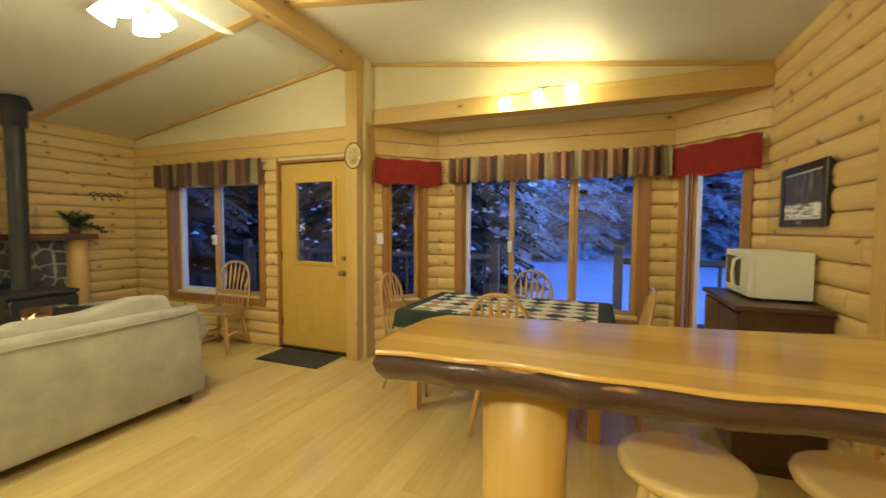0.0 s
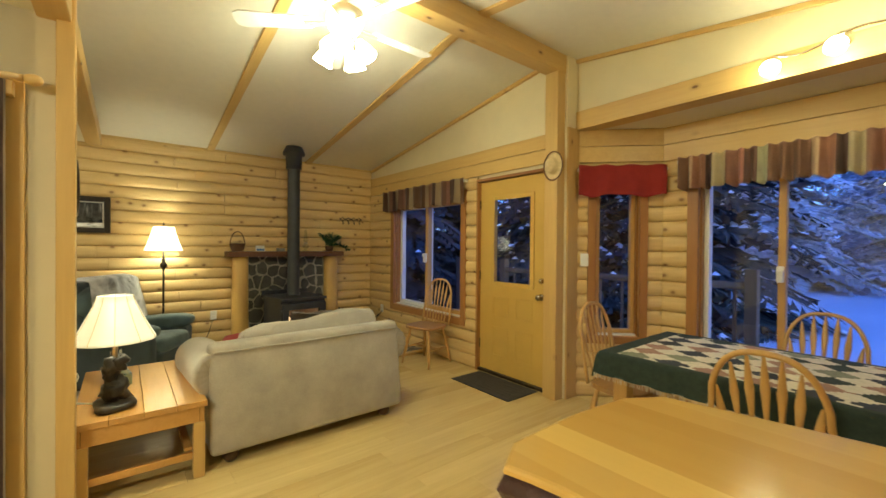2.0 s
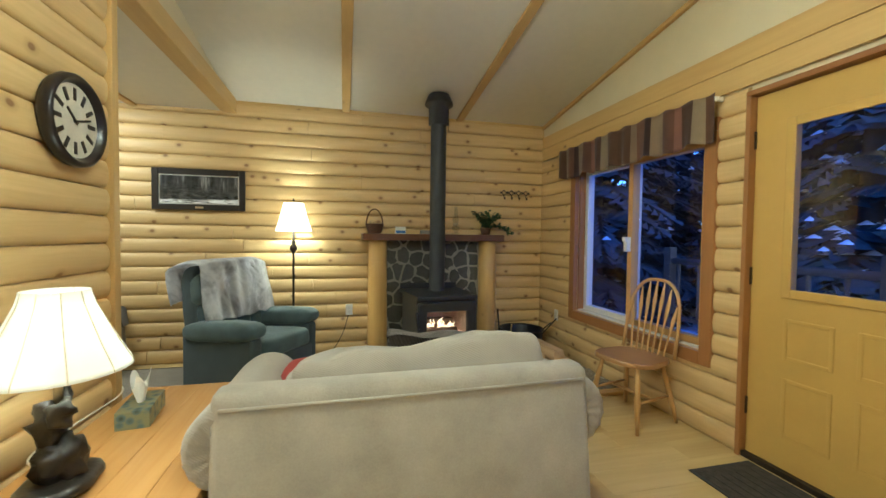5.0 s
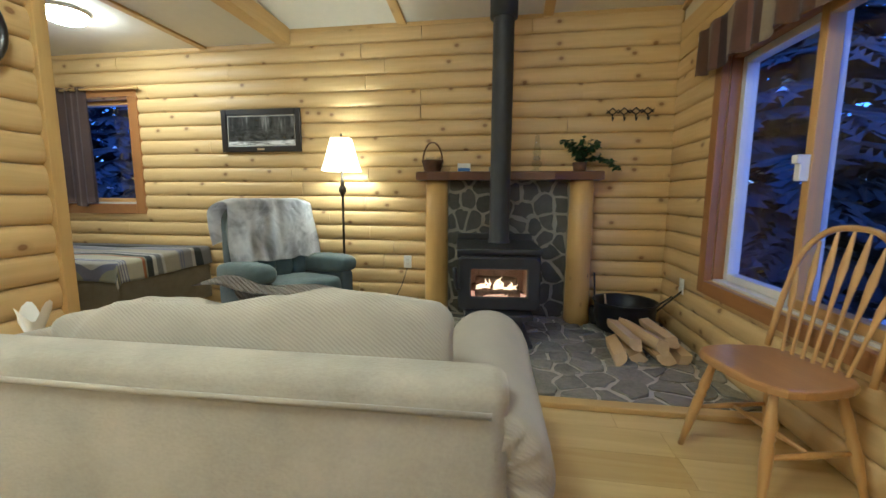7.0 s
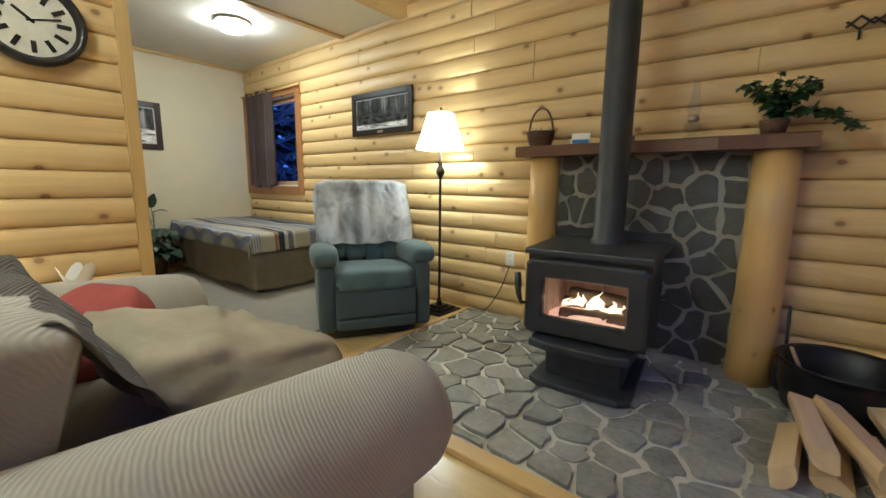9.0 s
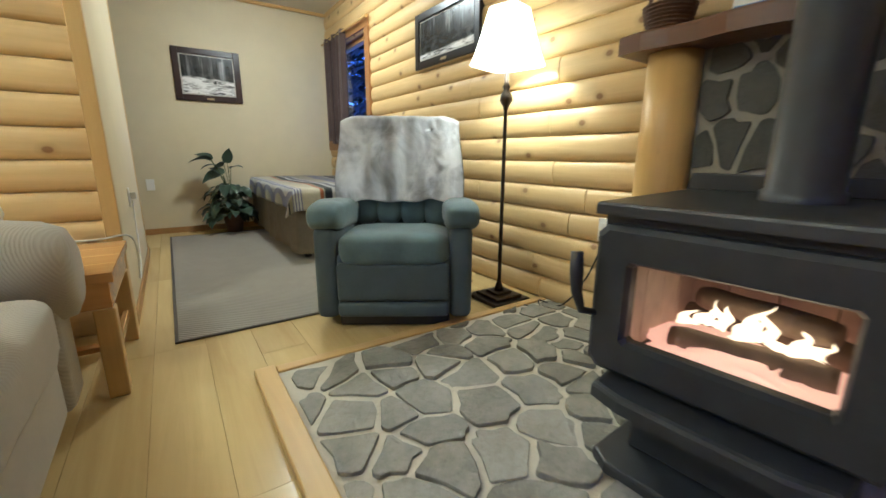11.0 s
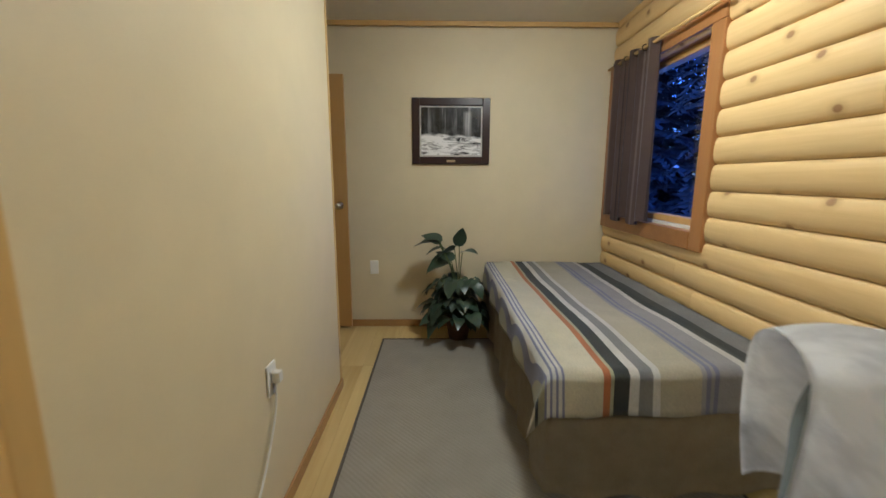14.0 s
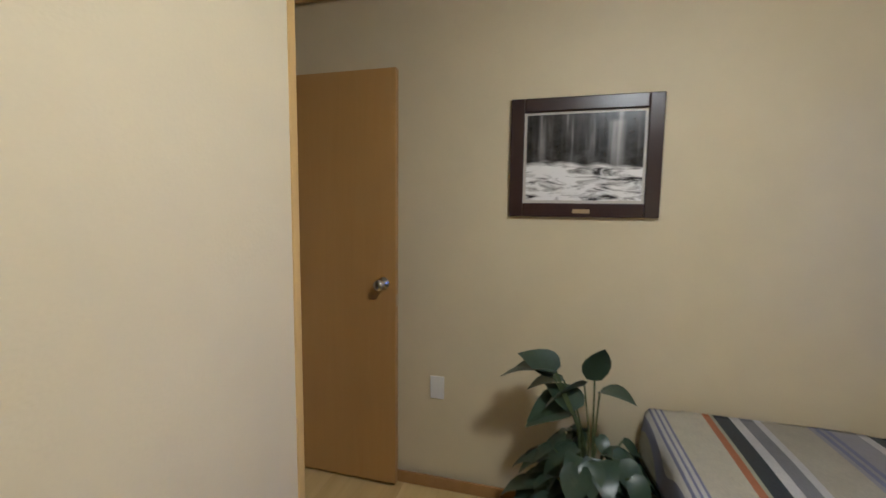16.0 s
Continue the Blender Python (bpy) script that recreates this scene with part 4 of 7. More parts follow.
def throw_pillows():
    m = pose(-2.345, 2.215, 0, 0, 0, 91)
    ob = thing("red_pillow", "faded red throw pillow with a button on the sofa", "pillow")
    ob.matrix_basis = m @ pose(-0.34, 0.55, 0.55, -46, 0, 12)
    bm = bmesh.new()
    pillow(bm, (0, 0, 0), (0.42, 0.13, 0.38), (0.75, 0.42), 0.10, 32, 16, None, 2.0)
    part("cover", bm, RED_PILLOW, ob, smooth=True)
    bm = bmesh.new()
    lathe(bm, [(0.0, 0.004), (0.012, 0.004), (0.014, 0.0), (0.0, 0.0)], 10)
    bmesh.ops.transform(bm, matrix=pose(0.02, 0.068, 0.02, -90), verts=bm.verts)
    part("button", bm, BRASS, ob)
    ob = thing("cream_pillow", "crumpled cream pillow lying on the sofa seat", "pillow")
    ob.matrix_basis = m @ pose(0.16, 0.72, 0.575, -14, 0, 8)
    bm = bmesh.new()
    pillow(bm, (0, 0, 0), (0.56, 0.46, 0.17), (0.7, 0.45), 0.22, 40, 20, None, 7.0, 5.0)
    part("cover", bm, SKIRT, ob, smooth=True)
    ob = thing("throw_blanket", "chunky grey-brown knitted throw over the sofa cushions", "blanket")
    ob.matrix_basis = m
    bm = bmesh.new()
    def place(u, v):
        x = -0.10 + 0.54 * u + 0.03 * math.sin(v * 7)
        s = v * 0.95
        if s < 0.10:
            y, z = 0.30 + s * 1.0, 0.825 - 0.03 * u
        elif s < 0.5:
            y, z = 0.40 + (s - 0.10) * 0.40, 0.825 - (s - 0.10) * 0.65 - 0.03 * u
        else:
            y, z = 0.56 + (s - 0.5) * 0.6, 0.533 - (s - 0.5) * 0.04
        n = noise.noise(Vector((u * 4, v * 6, 3.0)))
        return Vector((x, y + 0.02 * n, z + 0.022 * n + 0.018))
    sheet(bm, place, 26, 40, 0.012)
    part("knit", bm, ribbed("chunky_knit", (0.22, 0.19, 0.165), 45.0, (1, 1, 1), 0.3, depth=0.012), ob, smooth=True)


def end_table():
    ob = thing("end_table", "solid knotty pine end table with lower shelf rail", "table", (-2.85, 1.21, 0))
    for k in range(4):
        y0 = -0.30 + k * 0.15
        part("top_board", B(-0.545, 0.545, y0 + 0.0004, y0 + 0.1496, 0.415, 0.45, 0.003), TABLE_PINE, ob)
    for bb in ((-0.53, 0.53, -0.285, -0.26), (-0.53, 0.53, 0.26, 0.285)):
        part("apron", B(bb[0], bb[1], bb[2], bb[3], 0.325, 0.414, 0.003), TABLE_PINE, ob)
    for x in (-0.53, 0.505):
        part("apron", B(x, x + 0.025, -0.259, 0.259, 0.325, 0.414, 0.003), TABLE_PINE, ob)
    for x in (-0.535, 0.475):
        for y in (-0.29, 0.23):
            part("leg", B(x, x + 0.06, y, y + 0.06, 0.0, 0.3245, 0.005), PINE_Z, ob)
    for x in (-0.515, 0.495):
        part("stretcher", B(x, x + 0.02, -0.23, 0.23, 0.11, 0.15, 0.003), TABLE_PINE, ob)
    part("shelf_rail", B(-0.49, 0.49, 0.19, 0.23, 0.155, 0.175, 0.003), TABLE_PINE, ob)


def table_lamp(x, y, z):
    ob = thing("table_lamp", "table lamp with a carved bear base and cream shade", "lamp", (x, y, z))
    bm = bmesh.new()
    pillow(bm, (0, 0, 0.022), (0.23, 0.19, 0.05), (0.6, 0.8), 0.15, 24, 10)
    part("foot", bm, BEAR, ob, smooth=True)
    bm = bmesh.new()
    pillow(bm, (0, 0, 0.10), (0.13, 0.12, 0.15), (0.9, 0.9), 0.25, 20, 14, None, 1.0, 9.0)
    pillow(bm, (0.01, -0.02, 0.20), (0.085, 0.08, 0.13), (0.9, 0.9), 0.25, 18, 12, None, 4.0, 9.0)
    pillow(bm, (0.035, 0.03, 0.25), (0.05, 0.06, 0.08), (0.9, 0.9), 0.2, 14, 10, None, 5.0, 9.0)
    pillow(bm, (-0.02, 0.0, 0.27), (0.045, 0.045, 0.10), (0.9, 0.9), 0.2, 14, 10, None, 6.0, 9.0)
    part("carved_base", bm, BEAR, ob, smooth=True)
    bm = bmesh.new()
    rod(bm, (0, 0, 0.25), (0, 0, 0.40), 0.012, n=12)
    rod(bm, (0, 0, 0.40), (0, 0, 0.45), 0.018, n=12)
    part("socket", bm, BRASS, ob, smooth=True)
    bm = bmesh.new()
    prof = [(0.188, 0.375), (0.184, 0.39), (0.150, 0.455), (0.116, 0.53), (0.092, 0.585), (0.082, 0.625)]
    lathe(bm, prof, 36)
    bmesh.ops.solidify(bm, geom=list(bm.faces), thickness=0.002)
    part("shade", bm, G_TABLE_SHADE, ob, "lit cream fabric bell shade", smooth=True)
    for k in range(10):
        a = 2 * math.pi * k / 10
        bm = bmesh.new()
        tube(bm, [((r + 0.001) * math.cos(a), (r + 0.001) * math.sin(a), h) for r, h in prof], 0.0016, 5)
        part("shade_seam", bm, SEAM, ob)
    bm = bmesh.new()
    bmesh.ops.create_uvsphere(bm, u_segments=14, v_segments=8, radius=0.03, matrix=Matrix.Translation((0, 0, 0.50)))
    part("bulb", bm, G_BULB2, ob, "lit bulb", smooth=True)


SEAM = plain("shade_seam_cloth", (0.70, 0.62, 0.44), 0.8)
G_BULB2 = glow("table_bulb_glow", WARM, GLOW_BULB * 0.4)


def cord(name, pts, r, mat, label):
    """A flex hanging in a smooth curve through a few points."""
    P = [Vector(p) for p in pts]
    out = []
    for i in range(len(P) - 1):
        p0, p1, p2, p3 = P[max(0, i - 1)], P[i], P[i + 1], P[min(len(P) - 1, i + 2)]
        for k in range(8):
            t = k / 8
            out.append(0.5 * ((2 * p1) + (p2 - p0) * t + (2 * p0 - 5 * p1 + 4 * p2 - p3) * t * t + (3 * p1 - p0 - 3 * p2 + p3) * t ** 3))
    out.append(P[-1])
    bm = bmesh.new()
    tube(bm, out, r, 6)
    return tagged(part(name, bm, mat, None, "", True), label, "cable")


def tissue_box(x, y, z):
    ob = thing("tissue_box", "dark leaf-patterned tissue box with a white tissue", "tissue box", (x, y, z), 8)
    m, nt, b = nodes_of("leaf_print")
    v = coords(nt)
    vo = add(nt, "ShaderNodeTexVoronoi", Scale=26.0)
    nt.links.new(v, vo.inputs["Vector"])
    c = ramp(nt, vo.outputs["Distance"], [(0.1, (0.03, 0.05, 0.035)), (0.35, (0.09, 0.13, 0.13)), (0.55, (0.20, 0.19, 0.10))])
    nt.links.new(c, b.inputs["Base Color"])
    part("carton", B(-0.12, 0.12, -0.06, 0.06, 0, 0.075, 0.003), m, ob)
    bm = bmesh.new()
    def place(u, v):
        a = u * 2 * math.pi
        r = 0.022 + 0.03 * v + 0.012 * math.sin(a * 3) * v
        return Vector((r * math.cos(a) * 1.2, r * math.sin(a) * 0.6, 0.072 + 0.10 * v + 0.035 * math.sin(a * 3 + 1) * v))
    sheet(bm, place, 24, 8)
    part("tissue", bm, TISSUE, ob, smooth=True)


def recliner():
    ob = thing("recliner", "teal plush recliner with padded arms and tufted back", "armchair", (-4.625, 1.185, 0), -32.5)
    part("base", B(-0.27, 0.27, -0.34, 0.35, 0.0, 0.06, 0.01), BLACK, ob)
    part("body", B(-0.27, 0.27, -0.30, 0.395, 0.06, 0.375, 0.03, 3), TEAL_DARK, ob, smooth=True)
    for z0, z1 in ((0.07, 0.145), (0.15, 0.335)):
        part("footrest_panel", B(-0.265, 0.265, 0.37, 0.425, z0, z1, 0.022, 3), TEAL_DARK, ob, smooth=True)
    bm = bmesh.new()
    pillow(bm, (0, 0, 0), (0.55, 0.62, 0.17), (0.45, 0.35), 0.06, 40, 18, pose(0, 0.13, 0.375, 4))
    part("seat", bm, TEAL, ob, smooth=True)
    for s in (-1, 1):
        x0, x1 = sorted((0.265 * s, 0.375 * s))
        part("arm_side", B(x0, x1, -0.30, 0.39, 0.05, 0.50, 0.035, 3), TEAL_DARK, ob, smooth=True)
        bm = bmesh.new()
        pillow(bm, (0, 0, 0), (0.175, 0.70, 0.16), (0.7, 0.38), 0.07, 28, 26, pose(0.325 * s, 0.07, 0.525, 4), float(s))
        part("arm_pad", bm, TEAL, ob, smooth=True)
    tilt = pose(0, -0.22, 0.365, 9)
    bm = bmesh.new()
    pillow(bm, (0, 0, 0), (0.62, 0.18, 0.71), (0.4, 0.45), 0.05, 40, 24, tilt @ pose(0, -0.04, 0.285))
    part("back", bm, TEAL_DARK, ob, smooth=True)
    for k in range(4):
        bm = bmesh.new()
        pillow(bm, (0, 0, 0), (0.16, 0.16, 0.30), (0.6, 0.6), 0.06, 22, 16, tilt @ pose(-0.21 + k * 0.14, 0.06, 0.20), k * 2.0)
        part("back_tuft", bm, TEAL, ob, smooth=True)
    bm = bmesh.new()
    pillow(bm, (0, 0, 0), (0.60, 0.20, 0.30), (0.5, 0.5), 0.06, 36, 18, tilt @ pose(0, 0.05, 0.44))
    part("head_cushion", bm, TEAL, ob, smooth=True)
    # fleece over the back
    cover = thing("fleece_throw", "mottled grey fleece throw draped over the recliner back", "blanket", (-4.625, 1.185, 0), -32.5)
    bm = bmesh.new()
    def place(u, v):
        x = (u - 0.5) * (0.70 + 0.03 * math.sin(v * 9))
        s = v * 0.99 - 0.40
        half, thick = 0.135, 0.03
        if s < -half:
            y, z = -half - thick, 0.635 + (s + half)
        elif s < half:
            a = s / half * math.pi / 2
            y, z = (half + thick) * math.sin(a), 0.635 + (0.05) * math.cos(a)
        else:
            y, z = half + thick + 0.05 * (s - half), 0.635 - (s - half)
        e = abs(u - 0.5) * 2
        z -= 0.028 * (max(0, e - 0.7) / 0.3) ** 2
        f = noise.noise(Vector((u * 9, v * 2.2, 1.0))) * 0.022 * (0.3 + min(1, abs(s) * 2.5)) + 0.010 * abs(noise.noise(Vector((u * 14 + v * 6, v * 13 - u * 5, 3.0))))
        z += 0.02 * noise.noise(Vector((u * 6, 0, 4))) * (1 if s > 0.2 else 0)
        y += (f + 0.01 * math.sin(u * 34 + v * 4) * max(0, s)) * (1 if s > 0 else -1)
        return tilt @ Vector((x, y + 0.005, z))
    sheet(bm, place, 72, 84, 0.008)
    part("fleece", bm, FLEECE, cover, smooth=True)


def wood_stove():
    ob = thing("wood_stove", "black steel pedestal wood stove with a lit fire", "stove", (-4.779, 2.82, 0), 5)
    Z = 0.03
    bm = bmesh.new()
    prism(bm, [(0.30, -0.24), (0.335, -0.19), (0.335, 0.19), (0.30, 0.24), (-0.26, 0.24), (-0.26, -0.24)], Z, Z + 0.03, 0.008)
    part("floor_plate", bm, STOVE, ob)
    part("pedestal", B(-0.22, 0.225, -0.185, 0.185, Z + 0.03, 0.245, 0.008), STOVE, ob)
    bm = bmesh.new()
    prism(bm, [(0.36, -0.23), (0.385, -0.15), (0.385, 0.15), (0.36, 0.23), (-0.25, 0.27), (-0.25, -0.27)], 0.245, 0.285, 0.012)
    part("ash_lip", bm, STOVE, ob)
    bm = bmesh.new()
    for bb in ((-0.27, -0.24, -0.28, 0.28, 0.285, 0.69), (-0.24, 0.27, -0.28, -0.25, 0.285, 0.69), (-0.24, 0.27, 0.25, 0.28, 0.285, 0.69), (-0.24, 0.27, -0.25, 0.25, 0.285, 0.315), (-0.24, 0.27, -0.25, 0.25, 0.66, 0.69)):
        box(bm, *bb)
    part("firebox", bm, STOVE, ob)
    bm = bmesh.new()
    prism(bm, [(0.315, -0.285), (0.315, 0.285), (-0.29, 0.31), (-0.29, -0.31)], 0.692, 0.722, 0.008)
    part("top_plate", bm, STOVE, ob)
    part("rear_guard", B(-0.30, -0.28, -0.30, 0.30, 0.722, 0.775, 0.004), STOVE, ob)
    d = part("door", bmesh.new(), STOVE, ob)
    bm = bmesh.new()
    rings = []
    for x, g, k in ((0.272, 0.0, 0.0), (0.306, 0.0, 0.0), (0.316, 0.012, 0.0), (0.316, 0.080, 0.0), (0.300, 0.088, 0.0), (0.272, 0.088, 0.0)):
        y, z0, z1, c = 0.278 - g, 0.298 + g, 0.668 - g, 0.022 - 0.15 * g
        rings.append([bm.verts.new((x, a, b)) for a, b in ((-y + c, z0), (y - c, z0), (y, z0 + c), (y, z1 - c), (y - c, z1), (-y + c, z1), (-y, z1 - c), (-y, z0 + c))])
    for p, w in zip(rings, rings[1:] + rings[:1]):
        for i in range(8):
            bm.faces.new((p[i], p[(i + 1) % 8], w[(i + 1) % 8], w[i]))
    bmesh.ops.recalc_face_normals(bm, faces=list(bm.faces))
    bm.to_mesh(d.data)
    bm.free()
    g = part("stove_glass", B(0.288, 0.294, -0.20, 0.20, 0.375, 0.592), STOVE_GLASS, d)
    g.visible_shadow = False
    bm = bmesh.new()
    tube(bm, [(0.305, -0.262, 0.44), (0.345, -0.285, 0.45), (0.362, -0.292, 0.50), (0.362, -0.296, 0.55), (0.36, -0.30, 0.60)], [0.008, 0.010, 0.014, 0.017, 0.015], 10)
    part("handle", bm, BLACK, d, "coiled black door handle", smooth=True)
    for k in range(4):
        part("fire_brick", B(-0.238, -0.21, -0.245 + 0.123 * k, -0.126 + 0.123 * k, 0.316, 0.655, 0.003), FIREBRICK, ob)
    for s in (-1, 1):
        for k in range(4):
            y0, y1 = sorted((0.249 * s, 0.222 * s))
            part("fire_brick", B(-0.205 + 0.115 * k, -0.093 + 0.115 * k, y0, y1, 0.316, 0.655, 0.003), FIREBRICK, ob)
    for a, b, r in (((-0.10, -0.19, 0.365), (-0.06, 0.18, 0.37), 0.04), ((0.10, -0.16, 0.355), (0.08, 0.17, 0.36), 0.034), ((-0.06, -0.15, 0.435), (0.02, 0.15, 0.44), 0.035)):
        bm = bmesh.new()
        turned(bm, a, b, [(0, r * 0.8), (0.1, r), (0.35, r * 0.92), (0.6, r * 1.06), (0.9, r), (1, r * 0.85)], 12)
        part("burning_log", bm, EMBER_LOG, ob, "charred burning log", smooth=True)
    bm = bmesh.new()
    pillow(bm, (0.03, 0, 0.325), (0.40, 0.44, 0.06), (0.8, 0.6), 0.45, 30, 12, None, 2.0, 14.0)
    part("ember_bed", bm, G_EMBER, ob, "glowing embers", smooth=True)
    rng = random.Random(5)
    for k in range(16):
        bm = bmesh.new()
        y = -0.14 + 0.28 * k / 15 + rng.uniform(-0.02, 0.02)
        x, h, w = rng.uniform(0.05, 0.10), rng.uniform(0.03, 0.085) * (1.15 - abs(y) * 4), rng.uniform(0.012, 0.03)
        lean = rng.uniform(-0.04, 0.04)
        def lick(u, v):
            taper = (1 - v) ** 0.7 * (0.55 + 0.45 * math.sin(math.pi * min(1, v + 0.25)))
            return Vector((x + 0.012 * math.sin(u * 5 + v * 6 + k), y + (u - 0.5) * 2 * w * taper + lean * v * v + 0.008 * math.sin(v * 8 + k), 0.395 + h * v))
        sheet(bm, lick, 6, 10, 0.004)
        part("flame", bm, G_FIRE, ob, "licking flame", smooth=True)
    bm = bmesh.new()
    lathe(bm, [(0.085, 0.722), (0.085, 0.745), (0.076, 0.75), (0.076, 2.36)], 24, (-0.08, 0.02, 0))
    part("flue_pipe", bm, STOVE, ob, smooth=True)
    bm = bmesh.new()
    lathe(bm, [(0.077, 2.33), (0.098, 2.335), (0.10, 2.50), (0.135, 2.515), (0.138, 2.535), (0.10, 2.62)], 24, (-0.08, 0.02, 0))
    part("ceiling_collar", bm, STOVE, ob, smooth=True)


def mantel():
    for y in (2.285, 3.49):
        ob = thing("log_post", "peeled knotty log post holding the mantel shelf", "post", (XW + 0.11, y, 0), group="mantel posts")
        bm = bmesh.new()
        prof = [(0.0, 0.104), (0.15, 0.102), (0.4, 0.099), (0.7, 0.097), (1.0, 0.094)]
        turned(bm, (0, 0, 0.014), (0, 0, 1.205), prof, 22)
        part("log", bm, LOG_POST, ob, smooth=True)
    ob = thing("mantel_shelf", "dark stained live-edge slab mantel shelf", "shelf")
    bm = bmesh.new()
    rng = random.Random(3)
    front = [(XW + 0.245 + 0.012 * math.sin(k * 1.7) + rng.uniform(-0.006, 0.006), 2.13 + 1.50 * k / 16) for k in range(17)]
    prism(bm, [(XW - 0.002, 2.12)] + front + [(XW - 0.002, 3.64)], 1.207, 1.275, 0.010)
    part("slab", bm, MANTEL, ob)


def basket(x, y, z):
    ob = thing("wicker_basket", "small dark wicker basket with a tall handle", "basket", (x, y, z))
    bm = bmesh.new()
    prof = [(0.001, 0.0), (0.058, 0.0)]
    for k in range(29):
        prof.append((0.062 + 0.028 * (k / 28) ** 0.6 + 0.006 * math.sin(k * 1.7), 0.003 + 0.0034 * k))
    prof += [(0.078, 0.096), (0.060, 0.02), (0.001, 0.016)]
    lathe(bm, prof, 28)
    for v in bm.verts:
        v.co.xy *= 1 + 0.03 * math.sin(14 * math.atan2(v.co.y, v.co.x) + v.co.z * 400)
    part("woven_bowl", bm, WICKER, ob, smooth=True)
    bm = bmesh.new()
    tube(bm, [(0.0, 0.085 * math.cos(a), 0.08 + 0.17 * math.sin(a)) for a in [math.pi * i / 18 for i in range(19)]], 0.007, 6)
    part("handle", bm, WICKER, ob, smooth=True)
    rng = random.Random(2)
    bm = bmesh.new()
    for k in range(26):
        a, r = rng.uniform(0, 6.28), rng.uniform(0, 0.075)
        p = Vector((r * math.cos(a), r * math.sin(a), 0.085))
        rod(bm, p, p + Vector((rng.uniform(-0.04, 0.04), rng.uniform(-0.04, 0.04), rng.uniform(0.02, 0.05))), 0.0025, 0.001, 5)
    part("dried_stems", bm, SKIRT, ob)


def oil_lamp(x, y, z):
    ob = thing("oil_lamp", "clear glass oil lamp with a tall chimney", "lamp", (x, y, z))
    bm = bmesh.new()
    lathe(bm, [(0.045, 0.0), (0.045, 0.01), (0.02, 0.022), (0.018, 0.03), (0.042, 0.05), (0.044, 0.075), (0.02, 0.095)], 20, closed=True)
    part("font", bm, LAMP_GLASS, ob, smooth=True)
    bm = bmesh.new()
    lathe(bm, [(0.02, 0.093), (0.028, 0.10), (0.028, 0.115), (0.018, 0.125)], 16, closed=True)
    part("burner", bm, BRASS, ob, smooth=True)
    bm = bmesh.new()
    lathe(bm, [(0.022, 0.118), (0.034, 0.15), (0.036, 0.17), (0.022, 0.21), (0.017, 0.29), (0.02, 0.30)], 20)
    part("chimney", bm, LAMP_GLASS, ob, smooth=True)


def leaf(bm, base, direction, length, width, droop, roll=0.0, n=5):
    """A pointed leaf that bends over along its length."""
    d = Vector(direction).normalized()
    s = d.cross(Vector((0, 0, 1)))
    s = s.normalized() if s.length > 1e-3 else Vector((1, 0, 0))
    s = Matrix.Rotation(roll, 3, d) @ s
    u = s.cross(d).normalized()
    rows = []
    p = Vector(base)
    step = length / n
    cur = d.copy()
    for i in range(n + 1):
        t = i / n
        w = width * math.sin(math.pi * min(1.0, 0.10 + 0.90 * t) ** 0.75) if i < n else 0.0
        rows.append((p - s * w + u * w * 0.25, p.copy(), p + s * w + u * w * 0.25))
        cur = (cur - Vector((0, 0, droop / n))).normalized()
        p = p + cur * step
    vs = [[bm.verts.new(q) for q in r] for r in rows]
    for a, b in zip(vs, vs[1:]):
        bm.faces.new((a[0], a[1], b[1], b[0]))
        bm.faces.new((a[1], a[2], b[2], b[1]))


def ivy(x, y, z):
    ob = thing("ivy_plant", "trailing green ivy in a small dark pot", "plant", (x, y, z))
    bm = bmesh.new()
    lathe(bm, [(0.045, 0.0), (0.06, 0.07), (0.055, 0.072), (0.05, 0.06)], 16, closed=True)
    part("pot", bm, WICKER, ob, smooth=True)
    rng = random.Random(6)
    bl, bs = bmesh.new(), bmesh.new()
    for k in range(27):
        a = rng.uniform(0, 6.28)
        if k > 19:
            a = rng.uniform(0.9, 1.9)
        L = rng.uniform(0.14, 0.24) if k < 20 else rng.uniform(0.24, 0.36)
        pts, p = [], Vector((0, 0, 0.065))
        d = Vector((math.cos(a) * 0.8, math.sin(a), rng.uniform(1.2, 2.6) if k < 20 else 0.5)).normalized()
        for i in range(7):
            pts.append(p.copy())
            p = p + d * L / 6
            d = (d - Vector((0, 0, 0.16 if k < 20 else 0.26))).normalized()
            p.x = max(p.x, -0.10)
        tube(bs, pts, 0.002, 5)
        for i in range(1, 7):
            for w in range(3):
                q = Vector((rng.uniform(-1, 1), rng.uniform(-1, 1), rng.uniform(-0.2, 0.7)))
                leaf(bl, pts[i], q, rng.uniform(0.028, 0.048), rng.uniform(0.012, 0.021), 0.8, rng.uniform(-0.6, 0.6), 3)
    part("vines", bs, STEM, ob)
    part("leaves", bl, IVY, ob)


def hook_rack():
    ob = thing("hook_rack", "black wrought iron zigzag coat hook rack", "hook rack", (XW + 0.02, 3.85, 1.76))
    for s in (1, -1):
        bm = bmesh.new()
        tube(bm, [(0.0, -0.18 + 0.36 * i / 8, s * (0.028 if i % 2 else -0.012)) for i in range(9)], 0.006, 6)
        part("zigzag_bar", bm, BLACK, ob)
    for k in range(4):
        y = -0.135 + 0.09 * k
        bm = bmesh.new()
        tube(bm, [(0, y, -0.02), (0.005, y, -0.055), (0.02, y, -0.075), (0.035, y, -0.065), (0.038, y, -0.05)], 0.005, 6)
        part("hook", bm, BLACK, ob, smooth=True)


